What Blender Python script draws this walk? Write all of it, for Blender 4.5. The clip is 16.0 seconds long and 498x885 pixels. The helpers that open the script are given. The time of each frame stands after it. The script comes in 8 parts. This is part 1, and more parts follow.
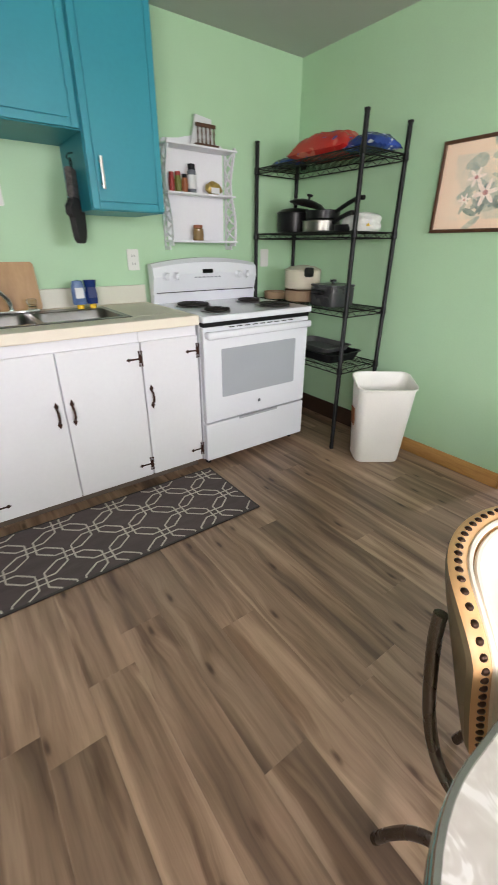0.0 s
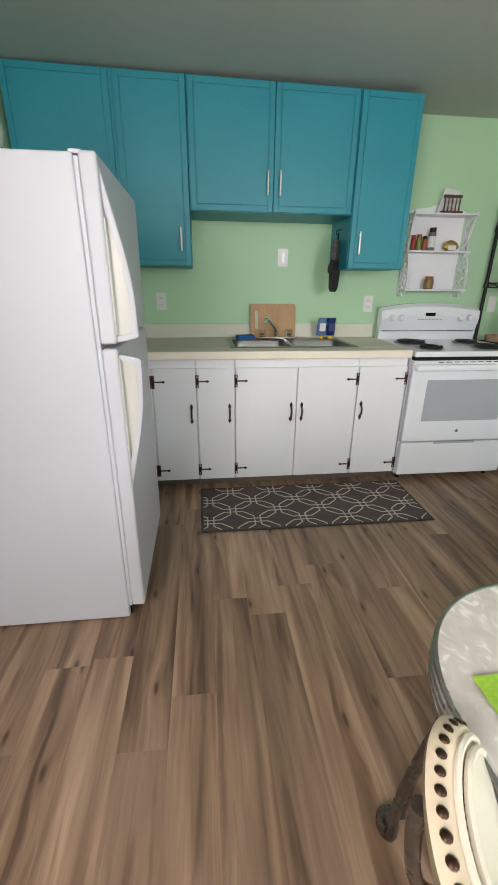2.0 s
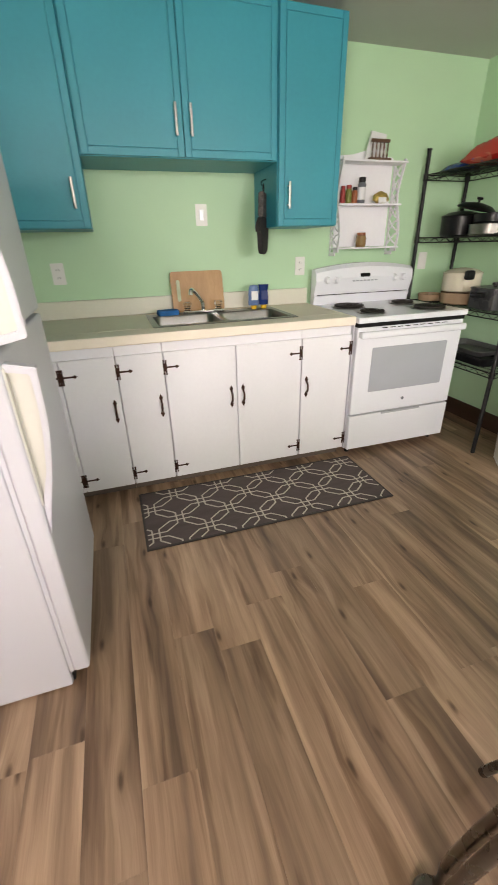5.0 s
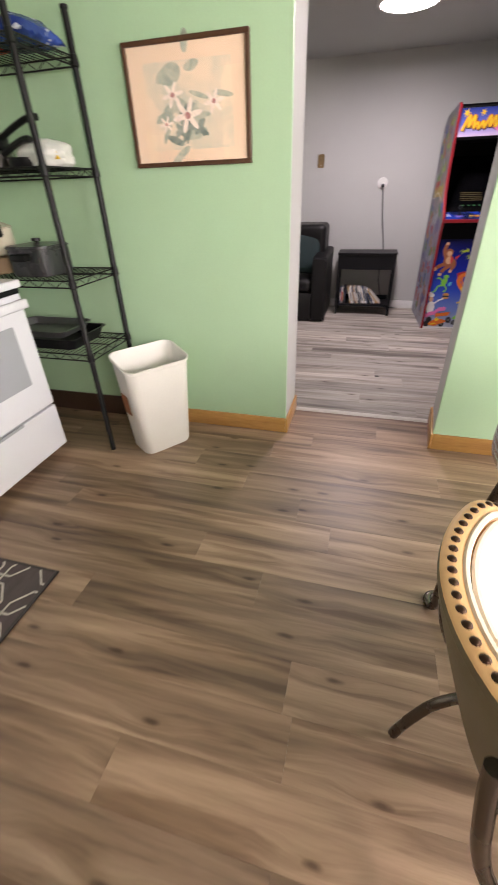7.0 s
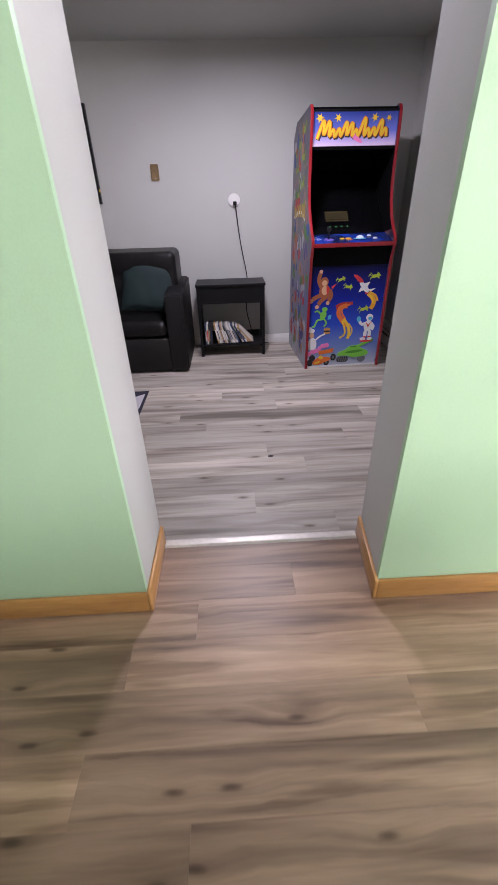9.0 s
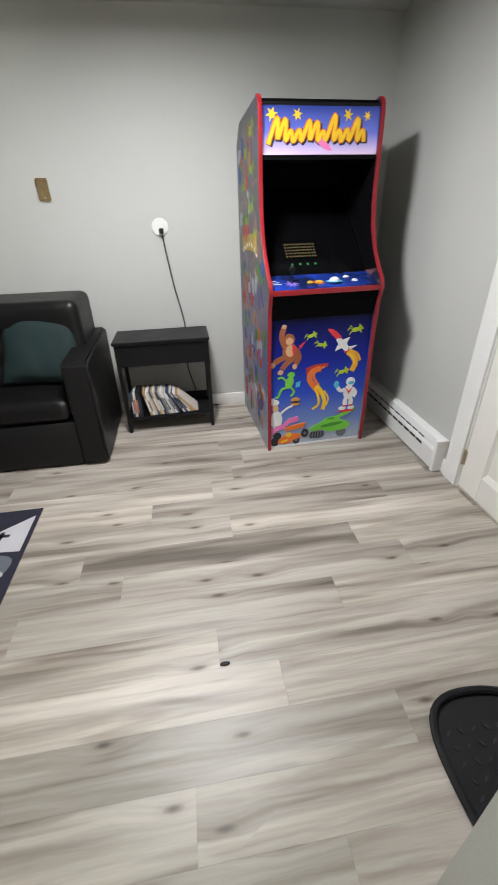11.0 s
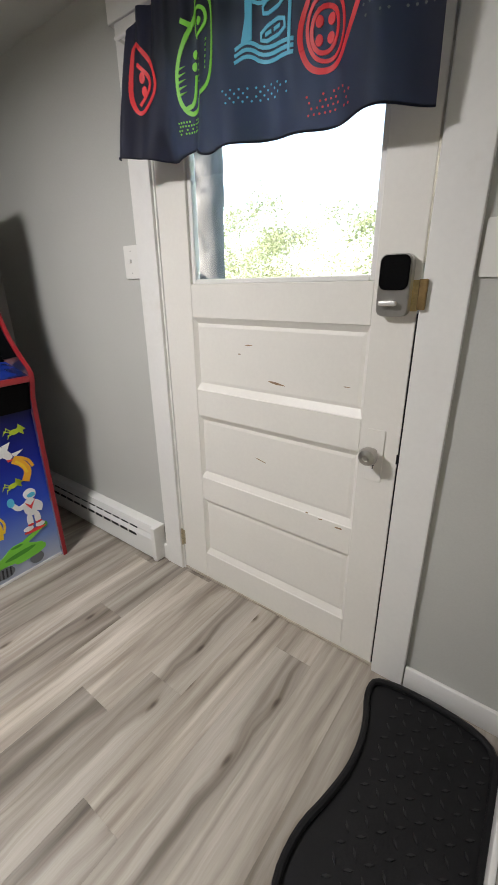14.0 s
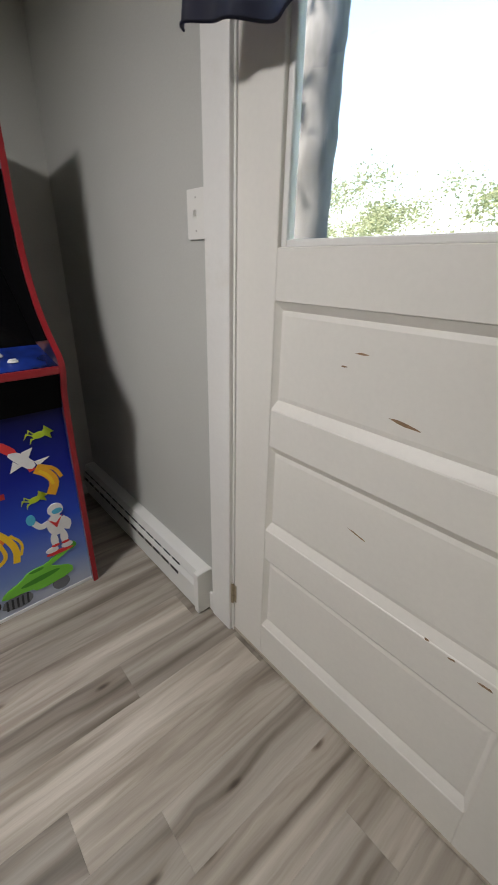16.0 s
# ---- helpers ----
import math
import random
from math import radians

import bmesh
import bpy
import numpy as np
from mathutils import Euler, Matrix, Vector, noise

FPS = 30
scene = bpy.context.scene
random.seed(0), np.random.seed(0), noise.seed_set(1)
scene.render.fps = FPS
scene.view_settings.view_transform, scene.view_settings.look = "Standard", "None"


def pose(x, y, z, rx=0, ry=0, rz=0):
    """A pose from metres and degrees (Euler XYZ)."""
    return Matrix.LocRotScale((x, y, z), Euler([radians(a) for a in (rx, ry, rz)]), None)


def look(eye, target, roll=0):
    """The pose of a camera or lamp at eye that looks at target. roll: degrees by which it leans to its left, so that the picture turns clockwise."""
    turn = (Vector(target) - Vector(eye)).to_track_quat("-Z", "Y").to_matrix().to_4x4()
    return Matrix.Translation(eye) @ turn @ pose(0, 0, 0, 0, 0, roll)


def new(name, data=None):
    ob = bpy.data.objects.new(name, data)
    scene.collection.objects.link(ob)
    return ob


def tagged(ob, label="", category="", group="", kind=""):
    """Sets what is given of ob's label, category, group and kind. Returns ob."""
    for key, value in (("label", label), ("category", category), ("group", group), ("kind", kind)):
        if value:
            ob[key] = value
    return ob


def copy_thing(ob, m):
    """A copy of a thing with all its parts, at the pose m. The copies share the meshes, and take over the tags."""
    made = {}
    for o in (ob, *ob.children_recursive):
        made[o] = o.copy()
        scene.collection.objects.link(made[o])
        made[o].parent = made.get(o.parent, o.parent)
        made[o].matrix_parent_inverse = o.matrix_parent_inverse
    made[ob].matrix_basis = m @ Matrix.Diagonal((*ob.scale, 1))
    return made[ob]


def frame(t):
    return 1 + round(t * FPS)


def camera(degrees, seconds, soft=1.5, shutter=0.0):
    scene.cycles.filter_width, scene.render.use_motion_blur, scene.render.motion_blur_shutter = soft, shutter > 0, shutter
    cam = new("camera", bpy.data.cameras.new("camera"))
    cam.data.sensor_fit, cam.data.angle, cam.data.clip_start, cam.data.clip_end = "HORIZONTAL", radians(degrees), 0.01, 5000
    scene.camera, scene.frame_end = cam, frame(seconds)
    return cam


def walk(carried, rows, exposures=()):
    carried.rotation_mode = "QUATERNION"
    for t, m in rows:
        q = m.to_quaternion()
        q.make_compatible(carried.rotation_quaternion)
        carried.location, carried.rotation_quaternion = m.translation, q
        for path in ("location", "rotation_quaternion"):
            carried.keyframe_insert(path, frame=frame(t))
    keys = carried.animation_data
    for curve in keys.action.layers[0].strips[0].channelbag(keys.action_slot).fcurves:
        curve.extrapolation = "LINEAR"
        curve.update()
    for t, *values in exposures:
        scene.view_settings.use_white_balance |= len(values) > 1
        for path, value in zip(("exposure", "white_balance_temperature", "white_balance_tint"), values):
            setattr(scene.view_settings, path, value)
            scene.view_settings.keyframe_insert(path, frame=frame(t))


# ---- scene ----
cam = camera(63.6, 16.0, soft=1.35, shutter=0.25)
PATH = [
    (0, (0.069, 0.144, 1.256), (1.137, 1.59, 0.379), 0.4),
    (0.5, (-0.023, -0.008, 1.287), (0.775, 1.632, 0.466), 1.1),
    (1, (-0.083, -0.124, 1.311), (0.477, 1.634, 0.538), 1.2),
    (1.5, (-0.119, -0.281, 1.293), (0.244, 1.538, 0.545), 1.0),
    (2, (-0.177, -0.392, 1.309), (0.039, 1.456, 0.576), 0.6),
    (2.5, (-0.231, -0.518, 1.308), (-0.127, 1.35, 0.604), -0.1),
    (3, (-0.245, -0.569, 1.313), (-0.173, 1.299, 0.6), -0.8),
    (3.2, (-0.23, -0.572, 1.322), (-0.168, 1.29, 0.597), -1.0),
    (5.3, (-0.172, 0.083, 1.319), (0.552, 1.706, 0.401), -1.9),
    (5.5, (-0.141, 0.165, 1.282), (0.719, 1.713, 0.353), -2.4),
    (6, (0.018, 0.308, 1.283), (1.161, 1.616, 0.292), -2.9),
    (6.5, (0.187, 0.411, 1.277), (1.59, 1.379, 0.231), -2.6),
    (7, (0.37, 0.521, 1.239), (1.991, 0.997, 0.169), -2.0),
    (7.5, (0.653, 0.558, 1.232), (2.327, 0.725, 0.151), -2.5),
    (8, (0.963, 0.562, 1.234), (2.665, 0.584, 0.184), -1.8),
    (8.2, (1.063, 0.583, 1.226), (2.77, 0.559, 0.184), -1.6),
    (10.3, (2.276, 0.44, 1.303), (3.993, 0.35, 0.28), -1.7),
    (10.5, (2.407, 0.421, 1.312), (4.127, 0.298, 0.3), -1.6),
    (11, (2.561, 0.383, 1.312), (4.277, 0.138, 0.315), -1.7),
    (11.5, (2.704, 0.36, 1.31), (4.337, -0.378, 0.42), 0.1),
    (12, (2.801, 0.327, 1.336), (4.115, -0.979, 0.583), 0.5),
    (12.5, (2.837, 0.258, 1.361), (3.985, -1.231, 0.68), 0.6),
    (13, (2.838, 0.23, 1.351), (3.988, -1.247, 0.645), 0.4),
    (13.5, (2.835, 0.205, 1.333), (4.004, -1.259, 0.632), -0.1),
    (14, (2.874, 0.16, 1.309), (4.0, -1.326, 0.586), -0.7),
    (14.5, (2.986, 0.091, 1.309), (4.007, -1.464, 0.573), -0.8),
    (15, (3.058, 0.024, 1.305), (4.065, -1.522, 0.533), -0.6),
    (15.5, (3.162, -0.133, 1.305), (4.33, -1.542, 0.497), 0.4),
    (16, (3.26, -0.257, 1.283), (4.634, -1.463, 0.473), 1.2),
]
# seconds, stops, kelvin, tint
EXPOSURES = [(0.0, 2.30, 6550, 19), (1.0, 2.38, 6500, 16), (1.5, 2.12, 6550, 15), (2.3, 2.0, 6600, 16), (3.2, 2.03, 6700, 18), (5.3, 2.42, 7350, 22), (6.0, 2.45, 7600, 23), (7.0, 2.56, 7200, 25), (7.5, 2.44, 6650, 28), (8.2, 2.36, 6350, 31), (10.3, 2.97, 6750, 9), (11.0, 3.02, 6850, 6), (11.5, 2.87, 6950, 8), (12.5, 2.85, 7150, 7), (14.0, 2.68, 7250, 8), (15.0, 2.32, 7250, 8), (16.0, 2.22, 7250, 8)]
walk(cam, [(t, look(eye, target, roll)) for t, eye, target, roll in PATH], EXPOSURES)
# ---- world and lights ----
world = bpy.data.worlds.new("sky")
scene.world = world
world.use_nodes = True
_bg = world.node_tree.nodes["Background"]
_sky = world.node_tree.nodes.new("ShaderNodeTexSky")
_sky.sky_type = "NISHITA"
_sky.sun_disc = False
_sky.sun_elevation = radians(50)
_sky.sun_rotation = radians(13)
world.node_tree.links.new(_sky.outputs[0], _bg.inputs[0])
_bg.inputs[1].default_value = 0.15


def lamp(name, kind, energy, m, color=(1, 1, 1), **more):
    data = bpy.data.lights.new(name, kind)
    data.energy, data.color = energy, color
    if kind == "AREA":
        data.shape = more.get("shape", "RECTANGLE")
        data.size, data.size_y = more.get("size", 1.0), more.get("size_y", 1.0)
    if kind == "SUN":
        data.angle = radians(more.get("angle", 0.5))
    ob = new(name, data)
    ob.matrix_basis = m
    return ob


# sun from the north, over the back of the house
lamp("sun", "SUN", 5.0, look((0, 0, 10), (-0.9, -4.0, 5.0)), (1.0, 0.95, 0.88), angle=0.5)
# daylight by the south window, and fill light set in an added west window
lamp("kitchen_south_light", "AREA", 14.0, look((1.15, -2.37, 1.57), (0.7, 1.5, 1.1)), (0.95, 0.96, 1.0), size=1.4, size_y=1.0)
lamp("kitchen_west_light", "AREA", 14.5, look((-1.165, -1.35, 1.57), (1.3, 1.6, 1.1)), (0.99, 0.96, 0.94), size=1.2, size_y=1.0)
# flush ceiling lamp of the living room
lamp("ceiling_lamp_light", "AREA", 7.0, pose(4.17, 0.47, 2.168), (0.87, 0.885, 1.0), shape="DISK", size=0.32, size_y=0.32)


# ---- materials ----
def nodes_of(name):
    m = bpy.data.materials.new(name)
    m.use_nodes = True
    nt = m.node_tree
    return m, nt, nt.nodes["Principled BSDF"]


def link(nt, a, b):
    nt.links.new(a, b)


def coords(nt, scale=(1, 1, 1), random_shift=False):
    tc = nt.nodes.new("ShaderNodeTexCoord")
    mp = nt.nodes.new("ShaderNodeMapping")
    mp.inputs["Scale"].default_value = scale
    link(nt, tc.outputs["Object"], mp.inputs["Vector"])
    if random_shift:
        oi = nt.nodes.new("ShaderNodeObjectInfo")
        mul = nt.nodes.new("ShaderNodeVectorMath")
        mul.operation = "SCALE"
        mul.inputs[0].default_value = (37.0, 91.0, 53.0)
        link(nt, oi.outputs["Random"], mul.inputs["Scale"])
        add = nt.nodes.new("ShaderNodeVectorMath")
        link(nt, tc.outputs["Object"], add.inputs[0])
        link(nt, mul.outputs[0], add.inputs[1])
        link(nt, add.outputs[0], mp.inputs["Vector"])
    return mp.outputs[0]


def noise_tex(nt, vec, scale, detail=4, rough=0.55, distortion=0.0):
    n = nt.nodes.new("ShaderNodeTexNoise")
    n.inputs["Scale"].default_value = scale
    n.inputs["Detail"].default_value = detail
    n.inputs["Roughness"].default_value = rough
    n.inputs["Distortion"].default_value = distortion
    link(nt, vec, n.inputs["Vector"])
    return n.outputs["Fac"]


def ramp(nt, fac, stops):
    r = nt.nodes.new("ShaderNodeValToRGB")
    els = r.color_ramp.elements
    while len(els) < len(stops):
        els.new(0.5)
    for e, (p, c) in zip(els, stops):
        e.position, e.color = p, (*c, 1)
    link(nt, fac, r.inputs[0])
    return r.outputs[0]


def mix(nt, a, b, fac, mode="MIX"):
    m = nt.nodes.new("ShaderNodeMix")
    m.data_type, m.blend_type = "RGBA", mode
    for value, socket in ((fac, m.inputs[0]), (a, m.inputs[6]), (b, m.inputs[7])):
        if isinstance(value, (int, float)):
            socket.default_value = value
        elif isinstance(value, tuple):
            socket.default_value = (*value, 1)
        else:
            link(nt, value, socket)
    return m.outputs[2]


def bump(nt, bsdf, height, strength, distance=0.002):
    b = nt.nodes.new("ShaderNodeBump")
    b.inputs["Strength"].default_value = strength
    b.inputs["Distance"].default_value = distance
    link(nt, height, b.inputs["Height"])
    link(nt, b.outputs[0], bsdf.inputs["Normal"])


def surface(name, color, rough=0.5, metal=0.0, vary=0.12, scale=6.0, fine=120.0, relief=0.15, stretch=(1, 1, 1), coat=0.0, sheen=0.0, stain=None, spec=0.5):
    """A worn plain surface: broad blotches, fine grain and slight relief."""
    m, nt, b = nodes_of(name)
    v = coords(nt, stretch)
    broad, grain = noise_tex(nt, v, scale, 5), noise_tex(nt, v, fine, 3)
    dark = tuple(c * (1 - vary) for c in color)
    light = tuple(min(1.0, c * (1 + vary * 0.6)) for c in color)
    col = ramp(nt, broad, [(0.3, dark), (0.7, light)])
    col = mix(nt, col, ramp(nt, grain, [(0.3, dark), (0.7, light)]), 0.35)
    if stain:
        col = mix(nt, col, stain, ramp(nt, noise_tex(nt, v, scale * 0.7, 8, 0.7), [(0.58, (0, 0, 0)), (0.75, (0.5, 0.5, 0.5))]))
    link(nt, col, b.inputs["Base Color"])
    rr = nt.nodes.new("ShaderNodeMapRange")
    rr.inputs["To Min"].default_value, rr.inputs["To Max"].default_value = max(0.02, rough - 0.08), min(1.0, rough + 0.1)
    link(nt, broad, rr.inputs["Value"])
    link(nt, rr.outputs[0], b.inputs["Roughness"])
    b.inputs["Metallic"].default_value = metal
    b.inputs["Coat Weight"].default_value = coat
    b.inputs["Coat Roughness"].default_value = 0.15
    b.inputs["Specular IOR Level"].default_value = spec
    b.inputs["Sheen Weight"].default_value = sheen
    if relief:
        bump(nt, b, grain, relief)
    return m


def wood_planks(name, stops, tint, depth):
    """Printed vinyl plank: soft streaks along the board, bent round small knots."""
    m, nt, b = nodes_of(name)
    v = coords(nt, (1, 1, 1), True)

    def scaled(vec, sc):
        mp = nt.nodes.new("ShaderNodeMapping")
        mp.inputs["Scale"].default_value = sc
        link(nt, vec, mp.inputs["Vector"])
        return mp.outputs[0]

    # knots: flat cells, of which a part carry one
    vo = nt.nodes.new("ShaderNodeTexVoronoi")
    vo.voronoi_dimensions = "2D"
    vo.inputs["Scale"].default_value = 1.0
    vo.inputs["Randomness"].default_value = 0.9
    wob = nt.nodes.new("ShaderNodeVectorMath")
    wn = nt.nodes.new("ShaderNodeTexNoise")
    wn.inputs["Scale"].default_value = 16.0
    wn.inputs["Detail"].default_value = 3
    link(nt, v, wn.inputs["Vector"])
    wob.operation = "MULTIPLY_ADD"
    link(nt, wn.outputs["Color"], wob.inputs[0])
    wob.inputs[1].default_value = (0.006, 0.03, 0)
    link(nt, v, wob.inputs[2])
    link(nt, scaled(wob.outputs[0], (6.5, 2.1, 1.0)), vo.inputs["Vector"])
    sep = nt.nodes.new("ShaderNodeSeparateColor")
    link(nt, vo.outputs["Color"], sep.inputs[0])
    pick = ramp(nt, sep.outputs[0], [(0.30, (0, 0, 0)), (0.42, (1, 1, 1))])
    near = ramp(nt, vo.outputs["Distance"], [(0.0, (1, 1, 1)), (0.30, (0, 0, 0))])
    swirl = mix(nt, near, pick, 1.0, "MULTIPLY")
    bend = nt.nodes.new("ShaderNodeVectorMath")
    bend.operation = "MULTIPLY_ADD"
    link(nt, swirl, bend.inputs[0])
    bend.inputs[1].default_value = (0.022, 0.0, 0.0)
    link(nt, wob.outputs[0], bend.inputs[2])
    g = bend.outputs[0]
    wide = noise_tex(nt, scaled(g, (7.5, 0.50, 1.0)), 2.0, 3, 0.45, 0.6)
    mid = noise_tex(nt, scaled(g, (24.0, 0.9, 1.0)), 2.0, 4, 0.5, 0.4)
    fine = noise_tex(nt, scaled(g, (150.0, 5.0, 1.0)), 2.0, 4, 0.6)
    col = ramp(nt, wide, stops)
    col = mix(nt, col, ramp(nt, mid, [(0.32, (0.66, 0.63, 0.60)), (0.50, (0.98, 0.98, 0.98)), (0.68, (1.12, 1.11, 1.10))]), 0.5, "MULTIPLY")
    col = mix(nt, col, ramp(nt, fine, [(0.32, tint), (0.60, (1.05, 1.05, 1.05))]), 0.30, "MULTIPLY")
    streak = noise_tex(nt, scaled(g, (9.0, 0.62, 1.0)), 1.8, 4, 0.5, 0.8)
    col = mix(nt, col, ramp(nt, streak, [(0.53, (1, 1, 1)), (0.64, (0.52, 0.46, 0.41))]), depth, "MULTIPLY")
    halo = ramp(nt, vo.outputs["Distance"], [(0.018, (0.26, 0.22, 0.19)), (0.040, (0.48, 0.44, 0.40)), (0.070, (0.86, 0.84, 0.82)), (0.15, (1, 1, 1))])
    col = mix(nt, col, mix(nt, (1.0, 1.0, 1.0), halo, pick), 0.92, "MULTIPLY")
    oi = nt.nodes.new("ShaderNodeObjectInfo")
    col = mix(nt, col, ramp(nt, oi.outputs["Random"], [(0.0, (0.76, 0.75, 0.74)), (0.5, (0.95, 0.94, 0.93)), (1.0, (1.14, 1.12, 1.10))]), 1.0, "MULTIPLY")
    link(nt, col, b.inputs["Base Color"])
    rr = nt.nodes.new("ShaderNodeMapRange")
    rr.inputs["To Min"].default_value, rr.inputs["To Max"].default_value = 0.36, 0.52
    link(nt, fine, rr.inputs["Value"])
    link(nt, rr.outputs[0], b.inputs["Roughness"])
    bump(nt, b, fine, 0.14, 0.001)
    return m


def grained(name, dark, light, axis=0, rough=0.4, size=12.0):
    m, nt, b = nodes_of(name)
    sc = [8.0, 8.0, 8.0]
    sc[axis] = 0.8
    v = coords(nt, tuple(sc))
    n = noise_tex(nt, v, size / 4, 6, 0.6, 0.8)
    f = noise_tex(nt, v, size * 2, 3)
    col = mix(nt, ramp(nt, n, [(0.3, dark), (0.7, light)]), ramp(nt, f, [(0.3, dark), (0.7, light)]), 0.3)
    link(nt, col, b.inputs["Base Color"])
    b.inputs["Roughness"].default_value = rough
    bump(nt, b, f, 0.1, 0.001)
    return m


def glowing(name, color, strength):
    m, nt, b = nodes_of(name)
    b.inputs["Base Color"].default_value = (*color, 1)
    b.inputs["Emission Color"].default_value = (*color, 1)
    b.inputs["Emission Strength"].default_value = strength
    return m


def clear_glass(name, tint=(1, 1, 1), rough=0.0):
    m, nt, b = nodes_of(name)
    b.inputs["Base Color"].default_value = (*tint, 1)
    b.inputs["Transmission Weight"].default_value = 1.0
    b.inputs["Roughness"].default_value = rough
    b.inputs["IOR"].default_value = 1.45
    return m


def roller_wall(name, color, rough=0.75):
    """Rolled wall paint with orange-peel relief and faint scuffs."""
    return surface(name, color, rough, vary=0.07, scale=1.3, fine=160.0, relief=0.22)


GREEN = roller_wall("green_wall_paint", (0.440, 0.655, 0.420), 0.5)
GREY = roller_wall("grey_wall_paint", (0.50, 0.50, 0.468))
CEIL = roller_wall("ceiling_paint", (0.52, 0.53, 0.50))
CEIL_KITCHEN = roller_wall("kitchen_ceiling_paint", (0.50, 0.52, 0.48))
JAMB = roller_wall("jamb_paint", (0.50, 0.50, 0.52))
TRIM = surface("white_trim_paint", (0.78, 0.77, 0.74), 0.4, vary=0.05, scale=3, fine=60, relief=0.06, stain=(0.62, 0.58, 0.5))
DOORPAINT = surface("cream_door_paint", (0.79, 0.765, 0.71), 0.42, vary=0.05, scale=2.5, fine=70, relief=0.08)
BAREWOOD = surface("bare_scraped_wood", (0.30, 0.19, 0.11), 0.7, vary=0.3, scale=30)
# one plank product; each room's light tint is put into its colours
FLOOR_K = wood_planks("kitchen_plank", [(0.27, (0.130, 0.081, 0.053)), (0.42, (0.255, 0.163, 0.106)), (0.56, (0.360, 0.238, 0.158)), (0.73, (0.480, 0.330, 0.225))], (0.64, 0.58, 0.52), 0.78)
FLOOR_L = wood_planks("living_plank", [(0.28, (0.17, 0.146, 0.119)), (0.42, (0.325, 0.290, 0.248)), (0.55, (0.425, 0.388, 0.338)), (0.74, (0.535, 0.497, 0.443))], (0.72, 0.68, 0.64), 0.42)
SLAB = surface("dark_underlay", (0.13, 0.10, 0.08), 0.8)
OAK = grained("honey_oak_baseboard", (0.36, 0.17, 0.05), (0.58, 0.31, 0.10), 1, 0.35)
REDWOOD = grained("red_brown_door_wood", (0.13, 0.035, 0.014), (0.26, 0.075, 0.028), 2, 0.3)
TEAL = surface("teal_cabinet_paint", (0.016, 0.262, 0.335), 0.42, vary=0.10, scale=2.5, fine=50, relief=0.08)
CABWHITE = surface("white_cabinet_paint", (0.80, 0.79, 0.82), 0.35, vary=0.04, scale=3, fine=50, relief=0.06)
COUNTER = surface("cream_laminate", (0.86, 0.77, 0.65), 0.62, vary=0.05, scale=8, fine=300, relief=0.03, spec=0.2)
SPLASH = surface("cream_backsplash", (0.66, 0.64, 0.54), 0.3, vary=0.05, scale=5, fine=90, relief=0.04)
ENAMEL = surface("white_enamel", (0.79, 0.80, 0.84), 0.22, vary=0.02, scale=3, fine=60, relief=0.0, coat=0.4)
FRIDGE = surface("pebbled_white_steel", (0.54, 0.535, 0.58), 0.42, vary=0.02, scale=3, fine=420, relief=0.25)
FRIDGE_H = surface("ivory_plastic", (0.56, 0.545, 0.49), 0.35, vary=0.04, scale=5, fine=80, relief=0.02)
OVENGLASS = surface("grey_oven_glass", (0.40, 0.42, 0.45), 0.12, vary=0.06, scale=4, fine=350, relief=0.0)
BLACK = surface("black_paint", (0.006, 0.006, 0.007), 0.42, spec=0.25, vary=0.2, scale=8, fine=90)
BLACKGLASS = surface("black_glass", (0.003, 0.003, 0.0035), 0.12, vary=0.1, relief=0, spec=0.22)
RUBBER = surface("black_rubber", (0.009, 0.009, 0.010), 0.5, vary=0.25, scale=9, fine=200, relief=0.3, spec=0.25)
STEEL = surface("brushed_steel", (0.25, 0.24, 0.22), 0.33, 1.0, vary=0.15, scale=10, fine=60, stretch=(1, 12, 1))
CHROME = surface("chrome", (0.80, 0.80, 0.80), 0.12, 1.0, vary=0.06, relief=0.0)
NICKEL = surface("satin_nickel", (0.48, 0.46, 0.43), 0.3, 1.0, vary=0.1, relief=0.03)
BRASS = surface("worn_brass", (0.62, 0.47, 0.24), 0.3, 1.0, vary=0.3, scale=30, relief=0.1)
BRONZE = surface("antique_copper_hardware", (0.06, 0.025, 0.016), 0.4, 0.6, vary=0.4, scale=40, relief=0.2)
GREYMETAL = surface("bronze_grey_tube", (0.15, 0.13, 0.11), 0.26, 0.85, vary=0.15, scale=12, relief=0.05)
COIL = surface("dark_burner_coil", (0.022, 0.018, 0.015), 0.55, 0.3, vary=0.4, scale=40)
WIRE = surface("black_epoxy_wire", (0.006, 0.006, 0.006), 0.38, 0.0, vary=0.2, spec=0.25)
BINPLASTIC = surface("ivory_bin_plastic", (0.80, 0.78, 0.72), 0.38, vary=0.05, scale=4, fine=120, relief=0.05)
LEATHER = surface("black_leather", (0.005, 0.0045, 0.0045), 0.40, spec=0.28, vary=0.25, scale=7, fine=260, relief=0.35)
PILLOW = surface("dark_green_velvet", (0.004, 0.018, 0.018), 0.8, vary=0.3, scale=14, fine=240)
VINYL = surface("cream_vinyl", (0.80, 0.72, 0.60), 0.35, vary=0.05, scale=6, fine=200, relief=0.08)
TAN = surface("tan_vinyl_border", (0.66, 0.38, 0.17), 0.4, vary=0.08, scale=7, fine=200, relief=0.1)
OLIVE = surface("olive_tan_vinyl_back", (0.19, 0.145, 0.08), 0.45, vary=0.1, scale=6, fine=200, relief=0.12)
STUD = surface("dark_bronze_stud", (0.06, 0.03, 0.018), 0.3, 0.8, vary=0.3, relief=0.0)
